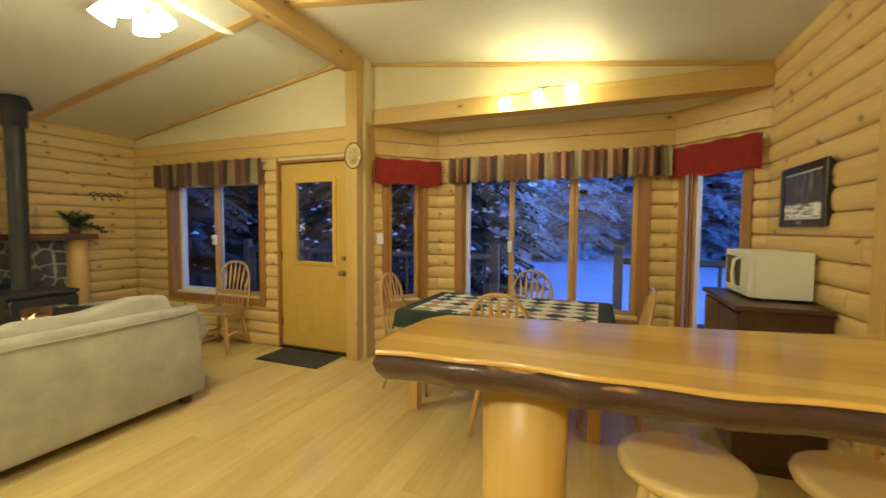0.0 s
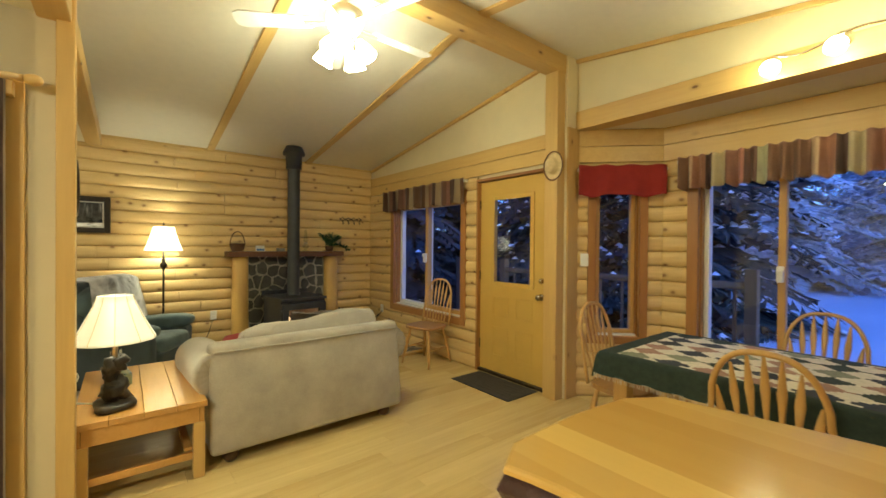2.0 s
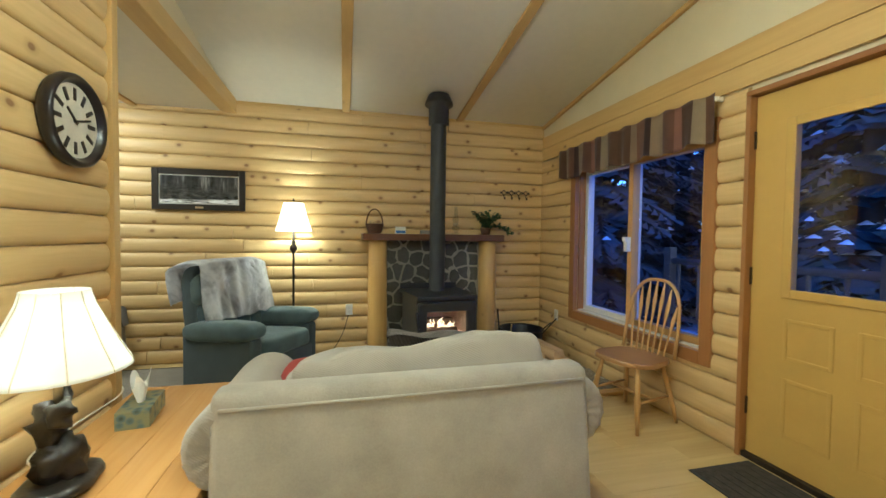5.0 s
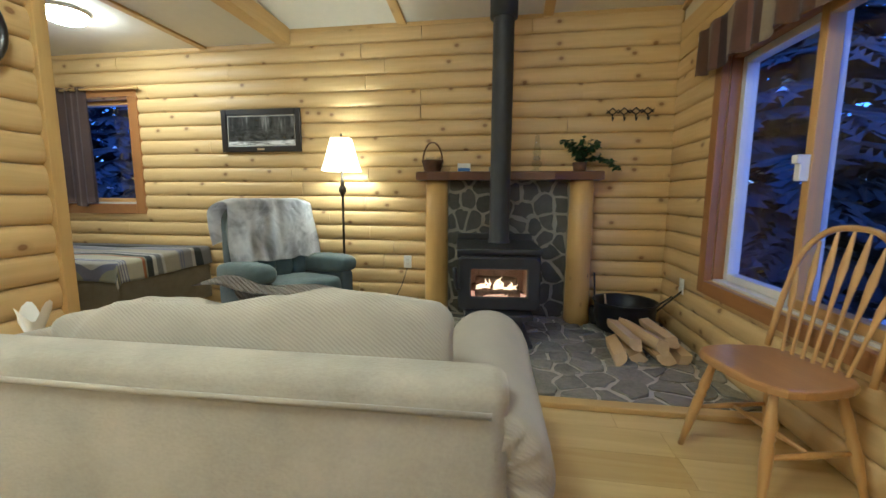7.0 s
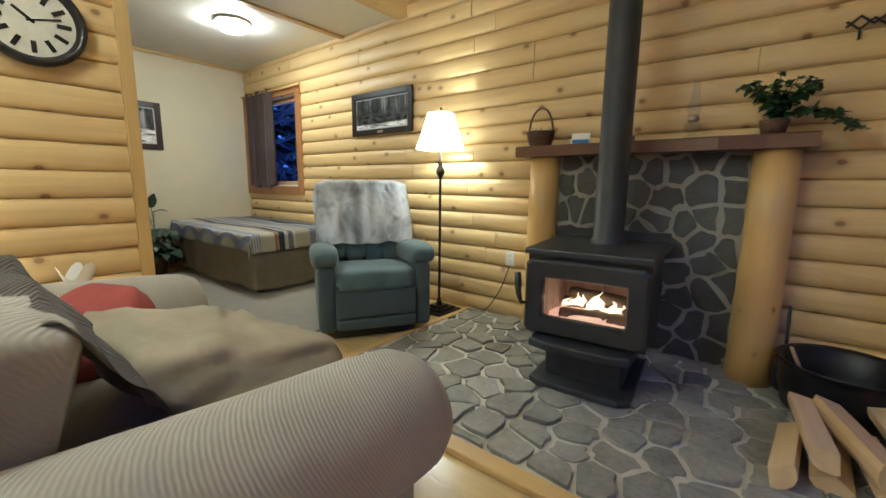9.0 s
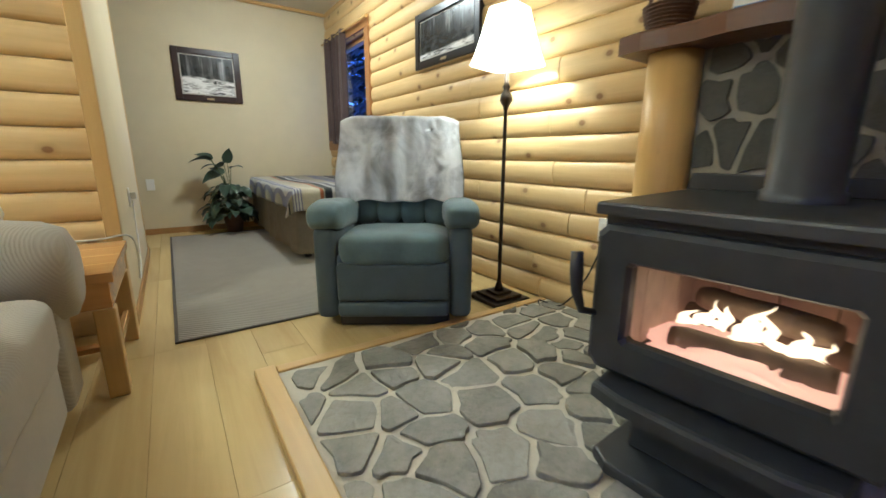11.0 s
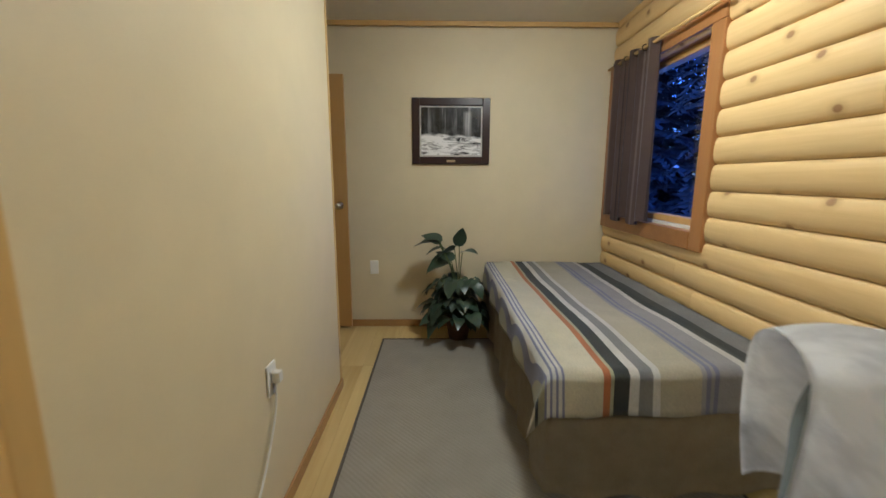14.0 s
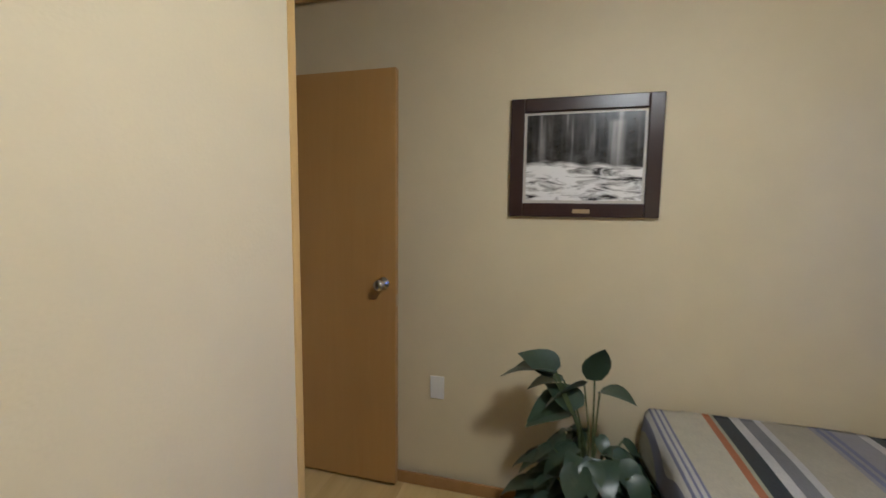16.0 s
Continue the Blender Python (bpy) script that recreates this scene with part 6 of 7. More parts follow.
def quilt():
    ob = thing("quilt", "green patchwork quilt with fringe laid over the table", "tablecloth", (-0.125, 3.73, 0))
    cols = [plain("quilt_green", (0.020, 0.034, 0.027), 0.9, vary=0.3, scale=30, bumps=0.4), plain("quilt_cream", (0.68, 0.63, 0.53), 0.9, vary=0.15, scale=40, bumps=0.4),
            plain("quilt_navy", (0.028, 0.033, 0.05), 0.9, vary=0.3, scale=30, bumps=0.4), plain("quilt_rose", (0.34, 0.20, 0.155), 0.9, vary=0.2, scale=30, bumps=0.4), plain("quilt_sage", (0.22, 0.235, 0.17), 0.9, vary=0.2, scale=30, bumps=0.4)]
    hx, hy, drop = 0.735, 0.45, 0.125
    bm = bmesh.new()
    nx, ny = 96, 64
    def place(u, v):
        X, Y = (u - 0.5) * 2 * (hx + drop), (v - 0.5) * 2 * (hy + drop)
        ox, oy = max(0, abs(X) - hx), max(0, abs(Y) - hy)
        z = 0.768 - ox - oy + 0.0025 * noise.noise(Vector((X * 7, Y * 7, 0)))
        x = math.copysign(min(abs(X), hx + 0.012 + 0.10 * ox), X)
        y = math.copysign(min(abs(Y), hy + 0.012 + 0.10 * oy), Y)
        w = 0.012 * math.sin(X * 21) * oy / drop
        y += math.copysign(abs(w), Y) if oy else 0
        if ox:
            x += math.copysign(abs(0.012 * math.sin(Y * 23) * ox / drop), X)
        return Vector((x, y, max(z, 0.768 - drop - 0.02)))
    fs = sheet(bm, place, nx, ny)
    rng = random.Random(9)
    shade = {}
    for k, f in enumerate(fs):
        i, j = k % nx, k // nx
        X, Y = ((i + 0.5) / nx - 0.5) * 2 * (hx + drop), ((j + 0.5) / ny - 0.5) * 2 * (hy + drop)
        if abs(X) > hx - 0.09 or abs(Y) > hy - 0.035:
            f.material_index = 0
        else:
            s = 0.15
            a, b = math.floor((X / 1.25 + Y) / s), math.floor((Y - X / 1.25) / s)
            if (a + b) % 2:
                f.material_index = 1
            else:
                if (a, b) not in shade:
                    shade[a, b] = rng.choice([0, 2, 3, 4, 2, 3, 0])
                f.material_index = shade[a, b]
    part("patchwork", bm, cols, ob, smooth=True)
    bm = bmesh.new()
    rng = random.Random(7)
    for s in (-1, 1):
        for k in range(110):
            t = -1 + 2 * k / 109
            p = Vector((t * (hx + 0.01), s * (hy + 0.028), 0.648))
            rod(bm, p, p + Vector((rng.uniform(-0.008, 0.008), rng.uniform(-0.006, 0.006), -0.03)), 0.0032, 0.002, 4)
        for k in range(70):
            t = -1 + 2 * k / 69
            p = Vector((s * (hx + 0.028), t * (hy + 0.01), 0.648))
            rod(bm, p, p + Vector((rng.uniform(-0.006, 0.006), rng.uniform(-0.008, 0.008), -0.03)), 0.0032, 0.002, 4)
    part("fringe", bm, cols[1], ob)


BAR_Z = 1.05


def bar():
    ob = thing("bar_counter", "varnished live-edge slab bar on a peeled log leg", "bar")
    rng = random.Random(21)
    front, back = [], []
    for k in range(41):
        t = k / 40
        x = -0.005 + 1.68 * t
        front.append((x, 1.555 + 0.10 * t + 0.016 * math.sin(t * 11) + 0.006 * math.sin(t * 37)))
        back.append((x + 0.02, 2.02 + 0.32 * t + 0.012 * math.sin(t * 7 + 1)))
    outline = front + back[::-1] + [(-0.035, 1.95), (-0.05, 1.80), (-0.045, 1.62)]
    n = 9
    bm = bmesh.new()
    prism(bm, outline, BAR_Z - 0.012, BAR_Z, 0.006)
    part("slab_top", bm, BAR_TOP, ob)
    # the live edge, bark on, leaning in towards the underside
    def edge(line, name, side):
        bm = bmesh.new()
        m = len(line)
        rows = []
        for z, inset in ((BAR_Z - 0.0125, 0.004), (BAR_Z - 0.03, -0.012), (BAR_Z - 0.06, 0.004), (BAR_Z - 0.095, 0.05)):
            rows.append([bm.verts.new((x, y + side * (inset + 0.018 * noise.noise(Vector((x * 13, z * 26, 2)))), z)) for x, y in line])
        inner = [bm.verts.new((x, y + side * 0.16, BAR_Z - 0.095)) for x, y in line]
        inner_t = [bm.verts.new((x, y + side * 0.16, BAR_Z - 0.0125)) for x, y in line]
        loop = rows + [inner, inner_t]
        for a, b in zip(loop, loop[1:] + loop[:1]):
            for i in range(m - 1):
                bm.faces.new((a[i], a[i + 1], b[i + 1], b[i]))
        for i in (0, m - 1):
            bm.faces.new([r[i] for r in loop])
        bmesh.ops.recalc_face_normals(bm, faces=list(bm.faces))
        part(name, bm, BARK, ob, "dark varnished bark edge", smooth=True)
    edge(front, "bark_edge", 1)
    edge(back, "bark_edge", -1)
    bm = bmesh.new()
    prism(bm, [(x, y + 0.155) for x, y in front] + [(x, y - 0.155) for x, y in back[::-1]] + [(-0.02, 1.90), (-0.03, 1.78), (-0.025, 1.66)], BAR_Z - 0.085, BAR_Z - 0.0125)
    part("slab_core", bm, BAR_TOP, ob)
    bm = bmesh.new()
    lathe(bm, [(0.140, 0.0), (0.134, 0.06), (0.128, 0.3), (0.124, 0.6), (0.128, BAR_Z - 0.0955)], 24, (0.33, 1.86, 0), True)
    part("log_leg", bm, LOG_POST, ob, smooth=True)


def stool(x, y):
    ob = thing("bar_stool", "round pale wood bar stool under the bar", "stool", (x, y, 0), group="bar stools")
    bm = bmesh.new()
    lathe(bm, [(0.0, 0.712), (0.14, 0.712), (0.157, 0.718), (0.163, 0.733), (0.158, 0.746), (0.14, 0.750), (0.0, 0.747)], 32)
    part("seat", bm, STOOL_WOOD, ob, smooth=True)
    ends = []
    for k in range(4):
        a = radians(45 + 90 * k)
        t, b = Vector((0.10 * math.cos(a), 0.10 * math.sin(a), 0.716)), Vector((0.20 * math.cos(a), 0.20 * math.sin(a), 0.0))
        bm = bmesh.new()
        turned(bm, t, b, [(0, 0.014), (0.3, 0.018), (0.8, 0.019), (1, 0.014)], 10)
        part("leg", bm, STOOL_WOOD, ob, smooth=True)
        ends.append((t.lerp(b, 0.45), t.lerp(b, 0.7)))
    for k in range(4):
        bm = bmesh.new()
        rod(bm, ends[k][k % 2], ends[(k + 1) % 4][k % 2], 0.010, n=8)
        part("rung", bm, STOOL_WOOD, ob, smooth=True)


STOOL_WOOD = wood("stool_wood", (0.72, 0.53, 0.25), (0.60, 0.41, 0.17), 0, 0.35, 0.0, coat=0.2)


def sideboard():
    ob = thing("sideboard", "dark brown cabinet against the log wall", "cabinet")
    x0, x1, y0, y1, z = 1.245, XE - 0.02, 3.33, 4.11, 0.95
    part("carcass", B(x0 + 0.02, x1, y0 + 0.01, y1 - 0.01, 0.06, z - 0.03, 0.004), DARK_WOOD, ob)
    part("cabinet_top", B(x0 - 0.015, x1, y0 - 0.015, y1 + 0.015, z - 0.03, z, 0.006), DARK_WOOD, ob)
    part("plinth", B(x0 + 0.05, x1, y0 + 0.03, y1 - 0.03, 0.0, 0.06), DARK_WOOD, ob)
    for k in range(2):
        a = y0 + 0.02 + k * 0.375
        d = part("cabinet_door", B(x0, x0 + 0.0195, a, a + 0.365, 0.08, z - 0.05, 0.004), DARK_WOOD, ob)
        bm = bmesh.new()
        rod(bm, (x0 - 0.02, a + (0.325 if k == 0 else 0.04), 0.5), (x0, a + (0.325 if k == 0 else 0.04), 0.5), 0.012, 0.008)
        part("handle", bm, BRONZE, d)


def microwave():
    ob = thing("microwave", "white countertop microwave oven on the dark cabinet", "microwave", (1.525, 3.80, 0.95), 0)
    part("case", B(-0.14, 0.135, -0.25, 0.25, 0.012, 0.29, 0.008), WHITE, ob)
    part("front_frame", B(-0.172, -0.1405, -0.25, 0.25, 0.016, 0.288, 0.006), WHITE, ob)
    part("oven_window", B(-0.1745, -0.1722, -0.08, 0.22, 0.06, 0.25, 0.001), plain("dark_mesh", (0.03, 0.03, 0.032), 0.2), ob)
    part("control_panel", B(-0.1745, -0.1722, -0.25, -0.12, 0.04, 0.27, 0.001), VINYL, ob)
    bm = bmesh.new()
    tube(bm, [(-0.172, -0.09, 0.05), (-0.212, -0.09, 0.07), (-0.218, -0.09, 0.15), (-0.212, -0.09, 0.23), (-0.172, -0.09, 0.255)], 0.011, 8)
    part("handle", bm, WHITE, ob, smooth=True)
    for x in (-0.12, 0.11):
        for y in (-0.22, 0.22):
            part("foot", B(x - 0.015, x + 0.015, y - 0.015, y + 0.015, 0, 0.0118), BLACK, ob)


dining_table()
quilt()
bar()
stool(0.75, 1.88)
stool(1.17, 1.94)
sideboard()
microwave()
windsor((-0.05, 3.34, 0), 0, "golden oak Windsor chair on the bar side of the table")
windsor((-0.08, 4.30, 0), 180, "golden oak Windsor chair in front of the bay window")
windsor((-0.96, 3.80, 0), -90, "golden oak Windsor chair at the table end near the door")
windsor((0.60, 3.72, 0), 90, "golden oak Windsor chair at the table end by the log wall")
valance((-1.05, BAY_Y), (1.10, BAY_Y), 1.86, 2.13, tiled_stripes("brown_stripe_bay", 0, -1.1, 2.3, 3, 2.3), "brown and tan striped ruffled valance over the bay", 25, 2.0, off=0.10, deep=0.046)
valance((-1.73, 4.37), (-1.20, 4.90), 1.83, 2.10, RED, "plain red valance over the narrow bay window", 3.5, 3.0, off=0.07, deep=0.010)
valance((1.13, 4.90), (1.67, 4.39), 1.83, 2.10, RED, "plain red valance over the tall bay window", 3.5, 5.0, off=0.07, deep=0.010)
structure("trim_east_opening", B(XE - 0.03, XE - 0.005, 2.95, 3.05, 0, 2.25, 0.004), PINE_Z, "pine casing on the dining log wall", "trim")

# ---- curtained opening ----
ob = thing("doorway_curtain", "dark brown striped curtain on a wooden rod", "curtain")
bm = bmesh.new()
sheet(bm, lambda u, v: Vector((POST_X + 0.035 + 0.022 * math.sin(u * 40), -0.45 + 1.165 * u, 2.08 - 2.05 * v)), 90, 12, 0.003)
part("cloth", bm, tiled_stripes("brown_stripe_door", 1, -0.5, 1.3, 3), ob, smooth=True)
bm = bmesh.new()
rod(bm, (POST_X + 0.045, -0.6, 2.10), (POST_X + 0.045, 0.77, 2.10), 0.017, n=12)
part("rod", bm, PINE_Y, ob, smooth=True)
bm = bmesh.new()
pillow(bm, (POST_X + 0.045, 0.80, 2.10), (0.05, 0.07, 0.05), (0.9, 0.9), 0, 14, 10)
part("finial", bm, PINE_Y, ob, smooth=True)
part("bracket", B(POST_X - 0.03, POST_X + 0.045, 0.71, 0.735, 2.02, 2.085, 0.004), PINE_Z, ob)

# ---- sleeping corner ----
def bed():
    ob = thing("bed", "single bed with a beige skirt against the log wall", "bed")
    x0, x1, y0, y1 = XW + 0.03, -4.37, -1.93, -0.03
    part("mattress", B(x0, x1, y0, y1, 0.32, 0.56, 0.05, 4), SKIRT, ob, smooth=True)
    part("box_spring", B(x0 + 0.01, x1 - 0.01, y0 + 0.01, y1 - 0.01, 0.12, 0.3195, 0.02), SKIRT, ob)
    bm = bmesh.new()
    path = [(x1 + 0.005, y0), (x1 + 0.005, y1 + 0.005), (x0, y1 + 0.005)]
    L0 = y1 - y0
    L = L0 + (x1 - x0)
    def place(u, v):
        s = u * L
        x, y, nx, ny = (x1 + 0.006, y0 + s, 1, 0) if s < L0 else (x1 + 0.006 - (s - L0), y1 + 0.006, 0, 1)
        w = 0.012 * math.sin(s * 22) * v + 0.012 * v + 0.02 * noise.noise(Vector((s * 2.2, v, 0))) * v
        return Vector((x + nx * w, y + ny * w, 0.42 - 0.36 * v + 0.01 * math.sin(s * 5) * v))
    sheet(bm, place, 120, 8, 0.003)
    part("bed_skirt", bm, SKIRT, ob, smooth=True)
    for x in (x0 + 0.08, x1 - 0.12):
        for y in (y0 + 0.08, y1 - 0.14):
            part("leg", B(x, x + 0.05, y, y + 0.05, 0, 0.1195), BLACK, ob)
    cover = thing("striped_blanket", "striped wool blanket in cream, grey and blue on the bed", "blanket")
    cream, grey, blue, dark, orange, olive, white, tan = (0.85, 0.80, 0.64), (0.34, 0.34, 0.35), (0.33, 0.34, 0.50), (0.07, 0.08, 0.085), (0.62, 0.24, 0.11), (0.52, 0.50, 0.36), (0.88, 0.86, 0.83), (0.68, 0.63, 0.50)
    lav, green = (0.50, 0.49, 0.52), (0.60, 0.62, 0.44)
    seq = [(45, grey), (30, dark), (14, white), (32, lav), (7, blue), (4, lav), (7, blue), (6, lav), (58, tan), (9, white), (18, grey), (14, white), (20, dark), (6, green), (9, orange), (54, cream), (4, blue), (4, white), (4, blue), (4, white), (4, blue), (4, white), (4, blue), (10, olive), (4, dark), (42, tan)]
    mt = stripes("striped_wool", seq, 0, XW + 0.03, 1.125, fine=140)
    bm = bmesh.new()
    drop = 0.17
    W, Ln = x1 - x0, y1 - y0
    def lay(u, v):
        X, Y = u * (W + drop), v * (Ln + drop)
        ox, oy = max(0, X - W - 0.005), max(0, Y - Ln - 0.005)
        nse = 0.008 * noise.noise(Vector((X * 3, Y * 3, 7)))
        corner = min(ox, oy)
        x = x0 + min(X, W + 0.018) + 0.12 * ox + 0.012 * math.sin(Y * 14) * ox / drop
        y = y0 + min(Y, Ln + 0.018) + 0.12 * oy + 0.012 * math.sin(X * 16) * oy / drop
        z = 0.572 + nse - ox - oy + corner * 0.75
        if 0.2 < X < W - 0.1:
            z += 0.008 * math.sin(Y * 4 + X * 3)
        return Vector((x + corner * 0.5, y + corner * 0.5, z))
    sheet(bm, lay, 54, 84, 0.006)
    part("wool", bm, mt, cover, smooth=True)


def rug():
    ob = thing("area_rug", "grey-brown ribbed rug on the laminate floor", "rug")
    part("weave", B(-5.18, -3.535, -1.665, 1.12, 0.001, 0.009, 0.002), RUG, ob)
    for bb in ((-5.195, -5.18, -1.68, 1.135), (-3.535, -3.52, -1.68, 1.135), (-5.18, -3.535, -1.68, -1.665), (-5.18, -3.535, 1.12, 1.135)):
        part("binding", B(bb[0], bb[1], bb[2], bb[3], 0.001, 0.0105, 0.002), RUG_EDGE, ob)


def house_plant(x, y):
    ob = thing("house_plant", "leafy green house plant in a dark pot", "plant", (x, y, 0))
    bm = bmesh.new()
    lathe(bm, [(0.075, 0.0105), (0.105, 0.19), (0.112, 0.20), (0.10, 0.205), (0.09, 0.17)], 20, closed=True)
    part("pot", bm, WICKER, ob, smooth=True)
    rng = random.Random(17)
    for k in range(125):
        a = k * 2.4 + rng.uniform(-0.5, 0.5)
        tall = k % 13 == 0
        h = rng.uniform(0.44, 0.66) if tall else 0.03 + 0.34 * rng.random() ** 1.3
        r = rng.uniform(0.05, 0.16) if tall else rng.uniform(0.07, 0.25) * (1.1 - 0.8 * h)
        top = Vector((r * math.cos(a), r * math.sin(a) * 0.85, 0.15 + h))
        if not tall and h < 0.12:
            top.x, top.y = top.x * 1.1, top.y * 1.1
        top.y = max(top.y, -0.15)
        mid = Vector((top.x * 0.35, top.y * 0.35, 0.17 + h * 0.65))
        bs = bmesh.new()
        tube(bs, [(0.02 * math.cos(a), 0.02 * math.sin(a), 0.17), mid, top], 0.0035, 5)
        part("stem", bs, STEM, ob)
        d = Vector((math.cos(a), math.sin(a) * 0.8, rng.uniform(0.0, 1.3) if tall else rng.uniform(-0.6, 0.5)))
        if top.y < -0.05:
            d.y = abs(d.y) * 0.3
        bl = bmesh.new()
        L = rng.uniform(0.16, 0.23) if tall else rng.uniform(0.09, 0.18)
        leaf(bl, top, d, L, L * rng.uniform(0.30, 0.42), 0.9 if tall else 1.5, rng.uniform(-0.7, 0.7), 6)
        part("leaf", bl, LEAF, ob, smooth=True)


bed()
rug()
house_plant(-4.12, -1.70)
ob = thing("bedroom_curtain", "brown tab curtain drawn aside at the bedroom window", "curtain")
bm = bmesh.new()
sheet(bm, lambda u, v: Vector((XW + 0.062 + 0.024 * math.sin(u * 30 + 0.6 * v), -1.83 + (0.58 + 0.03 * v) * u, 2.10 - 1.13 * v + 0.02 * math.sin(u * 15))), 70, 14, 0.003)
part("cloth", bm, stripes("plum_stripe", [(3, (0.15, 0.095, 0.075)), (0.6, (0.28, 0.20, 0.16)), (3, (0.17, 0.11, 0.088)), (0.5, (0.08, 0.05, 0.045))] * 7, 1, -1.95, 0.7), ob, smooth=True)
bm = bmesh.new()
rod(bm, (XW + 0.062, -1.95, 2.09), (XW + 0.062, -0.68, 2.09), 0.011, n=10)
part("rod", bm, PINE_Y, ob, smooth=True)
for y in (-1.82, -1.66, -1.52, -1.40):
    bm = bmesh.new()
    tube(bm, [(XW + 0.062 + 0.018 * math.cos(a), y, 2.09 + 0.018 * math.sin(a)) for a in [2 * math.pi * i / 14 for i in range(14)]], 0.004, 6, True)
    part("ring", bm, BRONZE, ob)
bm = bmesh.new()
pillow(bm, (XW + 0.062, -0.66, 2.09), (0.035, 0.05, 0.035), (0.9, 0.9), 0, 12, 8)
part("finial", bm, PINE_Y, ob, smooth=True)

# ---- outside: snow, deck, spruces ----
bm = bmesh.new()
def snow_place(u, v):
    x, y = -120 + 240 * u, -60 + 240 * v
    far = max(0.0, y - 8.0)
    return Vector((x, y, -0.55 + 0.12 * noise.noise(Vector((x * 0.25, y * 0.25, 0))) + 0.045 * far))
sheet(bm, snow_place, 90, 90)
structure("ground", bm, SNOW, "snow covered ground in blue dusk", "ground", smooth=True)
structure("deck", B(-6.2, 3.6, 4.40, 6.9, -0.16, -0.10), SNOW, "deck buried in snow", "deck")


def deck_rail(p, q, n_posts):
    ob = thing("deck_railing", "peeled wood deck railing with square posts", "railing")
    p, q = Vector(p), Vector(q)
    d = (q - p).normalized()
    for k in range(n_posts):
        c = p.lerp(q, k / (n_posts - 1))
        bm = bmesh.new()
        box(bm, c.x - 0.06, c.x + 0.06, c.y - 0.06, c.y + 0.06, -0.12, 1.13, 0.006)
        part("post", bm, DECK, ob)
    bm = bmesh.new()
    rod(bm, p + Vector((0, 0, 0.93)), q + Vector((0, 0, 0.93)), 0.045, n=10)
    part("top_rail", bm, DECK, ob, smooth=True)
    bm = bmesh.new()
    rod(bm, p + Vector((0, 0, 0.10)), q + Vector((0, 0, 0.10)), 0.035, n=8)
    part("bottom_rail", bm, DECK, ob, smooth=True)
    n = max(2, int((q - p).length / 0.33))
    for k in range(n):
        c = p.lerp(q, (k + 0.5) / n)
        bm = bmesh.new()
        rod(bm, c + Vector((0, 0, 0.10)), c + Vector((0, 0, 0.93)), 0.022, n=7)
        part("baluster", bm, DECK, ob, smooth=True)


deck_rail((-6.1, 6.75, 0), (-1.0, 6.75, 0), 5)
deck_rail((0.75, 6.75, 0), (3.5, 6.75, 0), 3)


def spruce_branch(bm, snow, c, a, L, droop, rng):
    """One drooping bough: a spine hung with many small needle blades, snow lying on it."""
    d = Vector((math.cos(a), math.sin(a), 0))
    s = Vector((-d.y, d.x, 0))
    n = max(5, int(L / 0.13))
    for i in range(n):
        t = (i + 0.6) / n
        p = c + d * L * t + Vector((0, 0, -droop * t * t * L))
        w = 0.40 * L * (1 - t * 0.75) * rng.uniform(0.6, 1.15) + 0.05
        for side in (-1, 1):
            tip = p + s * side * w + d * w * 0.55 + Vector((0, 0, -0.25 * w - rng.uniform(0, 0.12)))
            m1 = p + s * side * w * 0.5 + d * 0.10 + Vector((0, 0, -0.07 + rng.uniform(-0.03, 0.03)))
            m2 = p + s * side * w * 0.5 + d * (w * 0.3 + 0.13) + Vector((0, 0, -0.16))
            v = [bm.verts.new(q) for q in (p, m1, tip, m2)]
            bm.faces.new(v)
        if rng.random() < snow:
            e = rng.uniform(0.05, 0.11) * (1.1 - 0.5 * t)
            o = s * rng.uniform(-0.6, 0.6) * w + Vector((rng.uniform(-0.05, 0.05), rng.uniform(-0.05, 0.05), 0.02))
            k = 6
            top = bm.verts.new(p + o + Vector((0, 0, e * 0.25)))
            ring = [bm.verts.new(p + o + d * e * 1.2 * math.cos(6.283 * j / k) * rng.uniform(0.7, 1.2) + s * (w * 0.22 + e * 0.5) * math.sin(6.283 * j / k) * rng.uniform(0.7, 1.1) + Vector((0, 0, -0.05))) for j in range(k)]
            for j in range(k):
                f = bm.faces.new((ring[j], ring[(j + 1) % k], top))
                f.material_index = 1
                f.smooth = True


def spruce(name_at, h, r, seed, snow, needles):
    rng = random.Random(seed)
    ob = thing("spruce_tree", "tall spruce laden with snow behind the deck", "tree", name_at, group="spruces round the cabin")
    bm = bmesh.new()
    turned(bm, (0, 0, -0.2), (0, 0, h), [(0, 0.022 * h), (0.2, 0.017 * h), (0.6, 0.009 * h), (1, 0.01)], 10)
    part("trunk", bm, TRUNK, ob, smooth=True)
    bm = bmesh.new()
    z = 0.5
    while z < h * 0.97:
        k = 1 - z / h
        L = r * (k ** 0.8) * 1.0 + 0.12
        nb = max(5, int(6 + 7 * k))
        a0 = rng.uniform(0, 6.28)
        for i in range(nb):
            spruce_branch(bm, snow, Vector((0, 0, z + rng.uniform(-0.12, 0.12))), a0 + i * 6.283 / nb + rng.uniform(-0.25, 0.25), L * rng.uniform(0.65, 1.1), rng.uniform(0.22, 0.5), rng)
        z += 0.30 + 0.22 * k
    part("crown", bm, [needles, SNOW], ob, "dark needle boughs heaped with snow")
    return ob


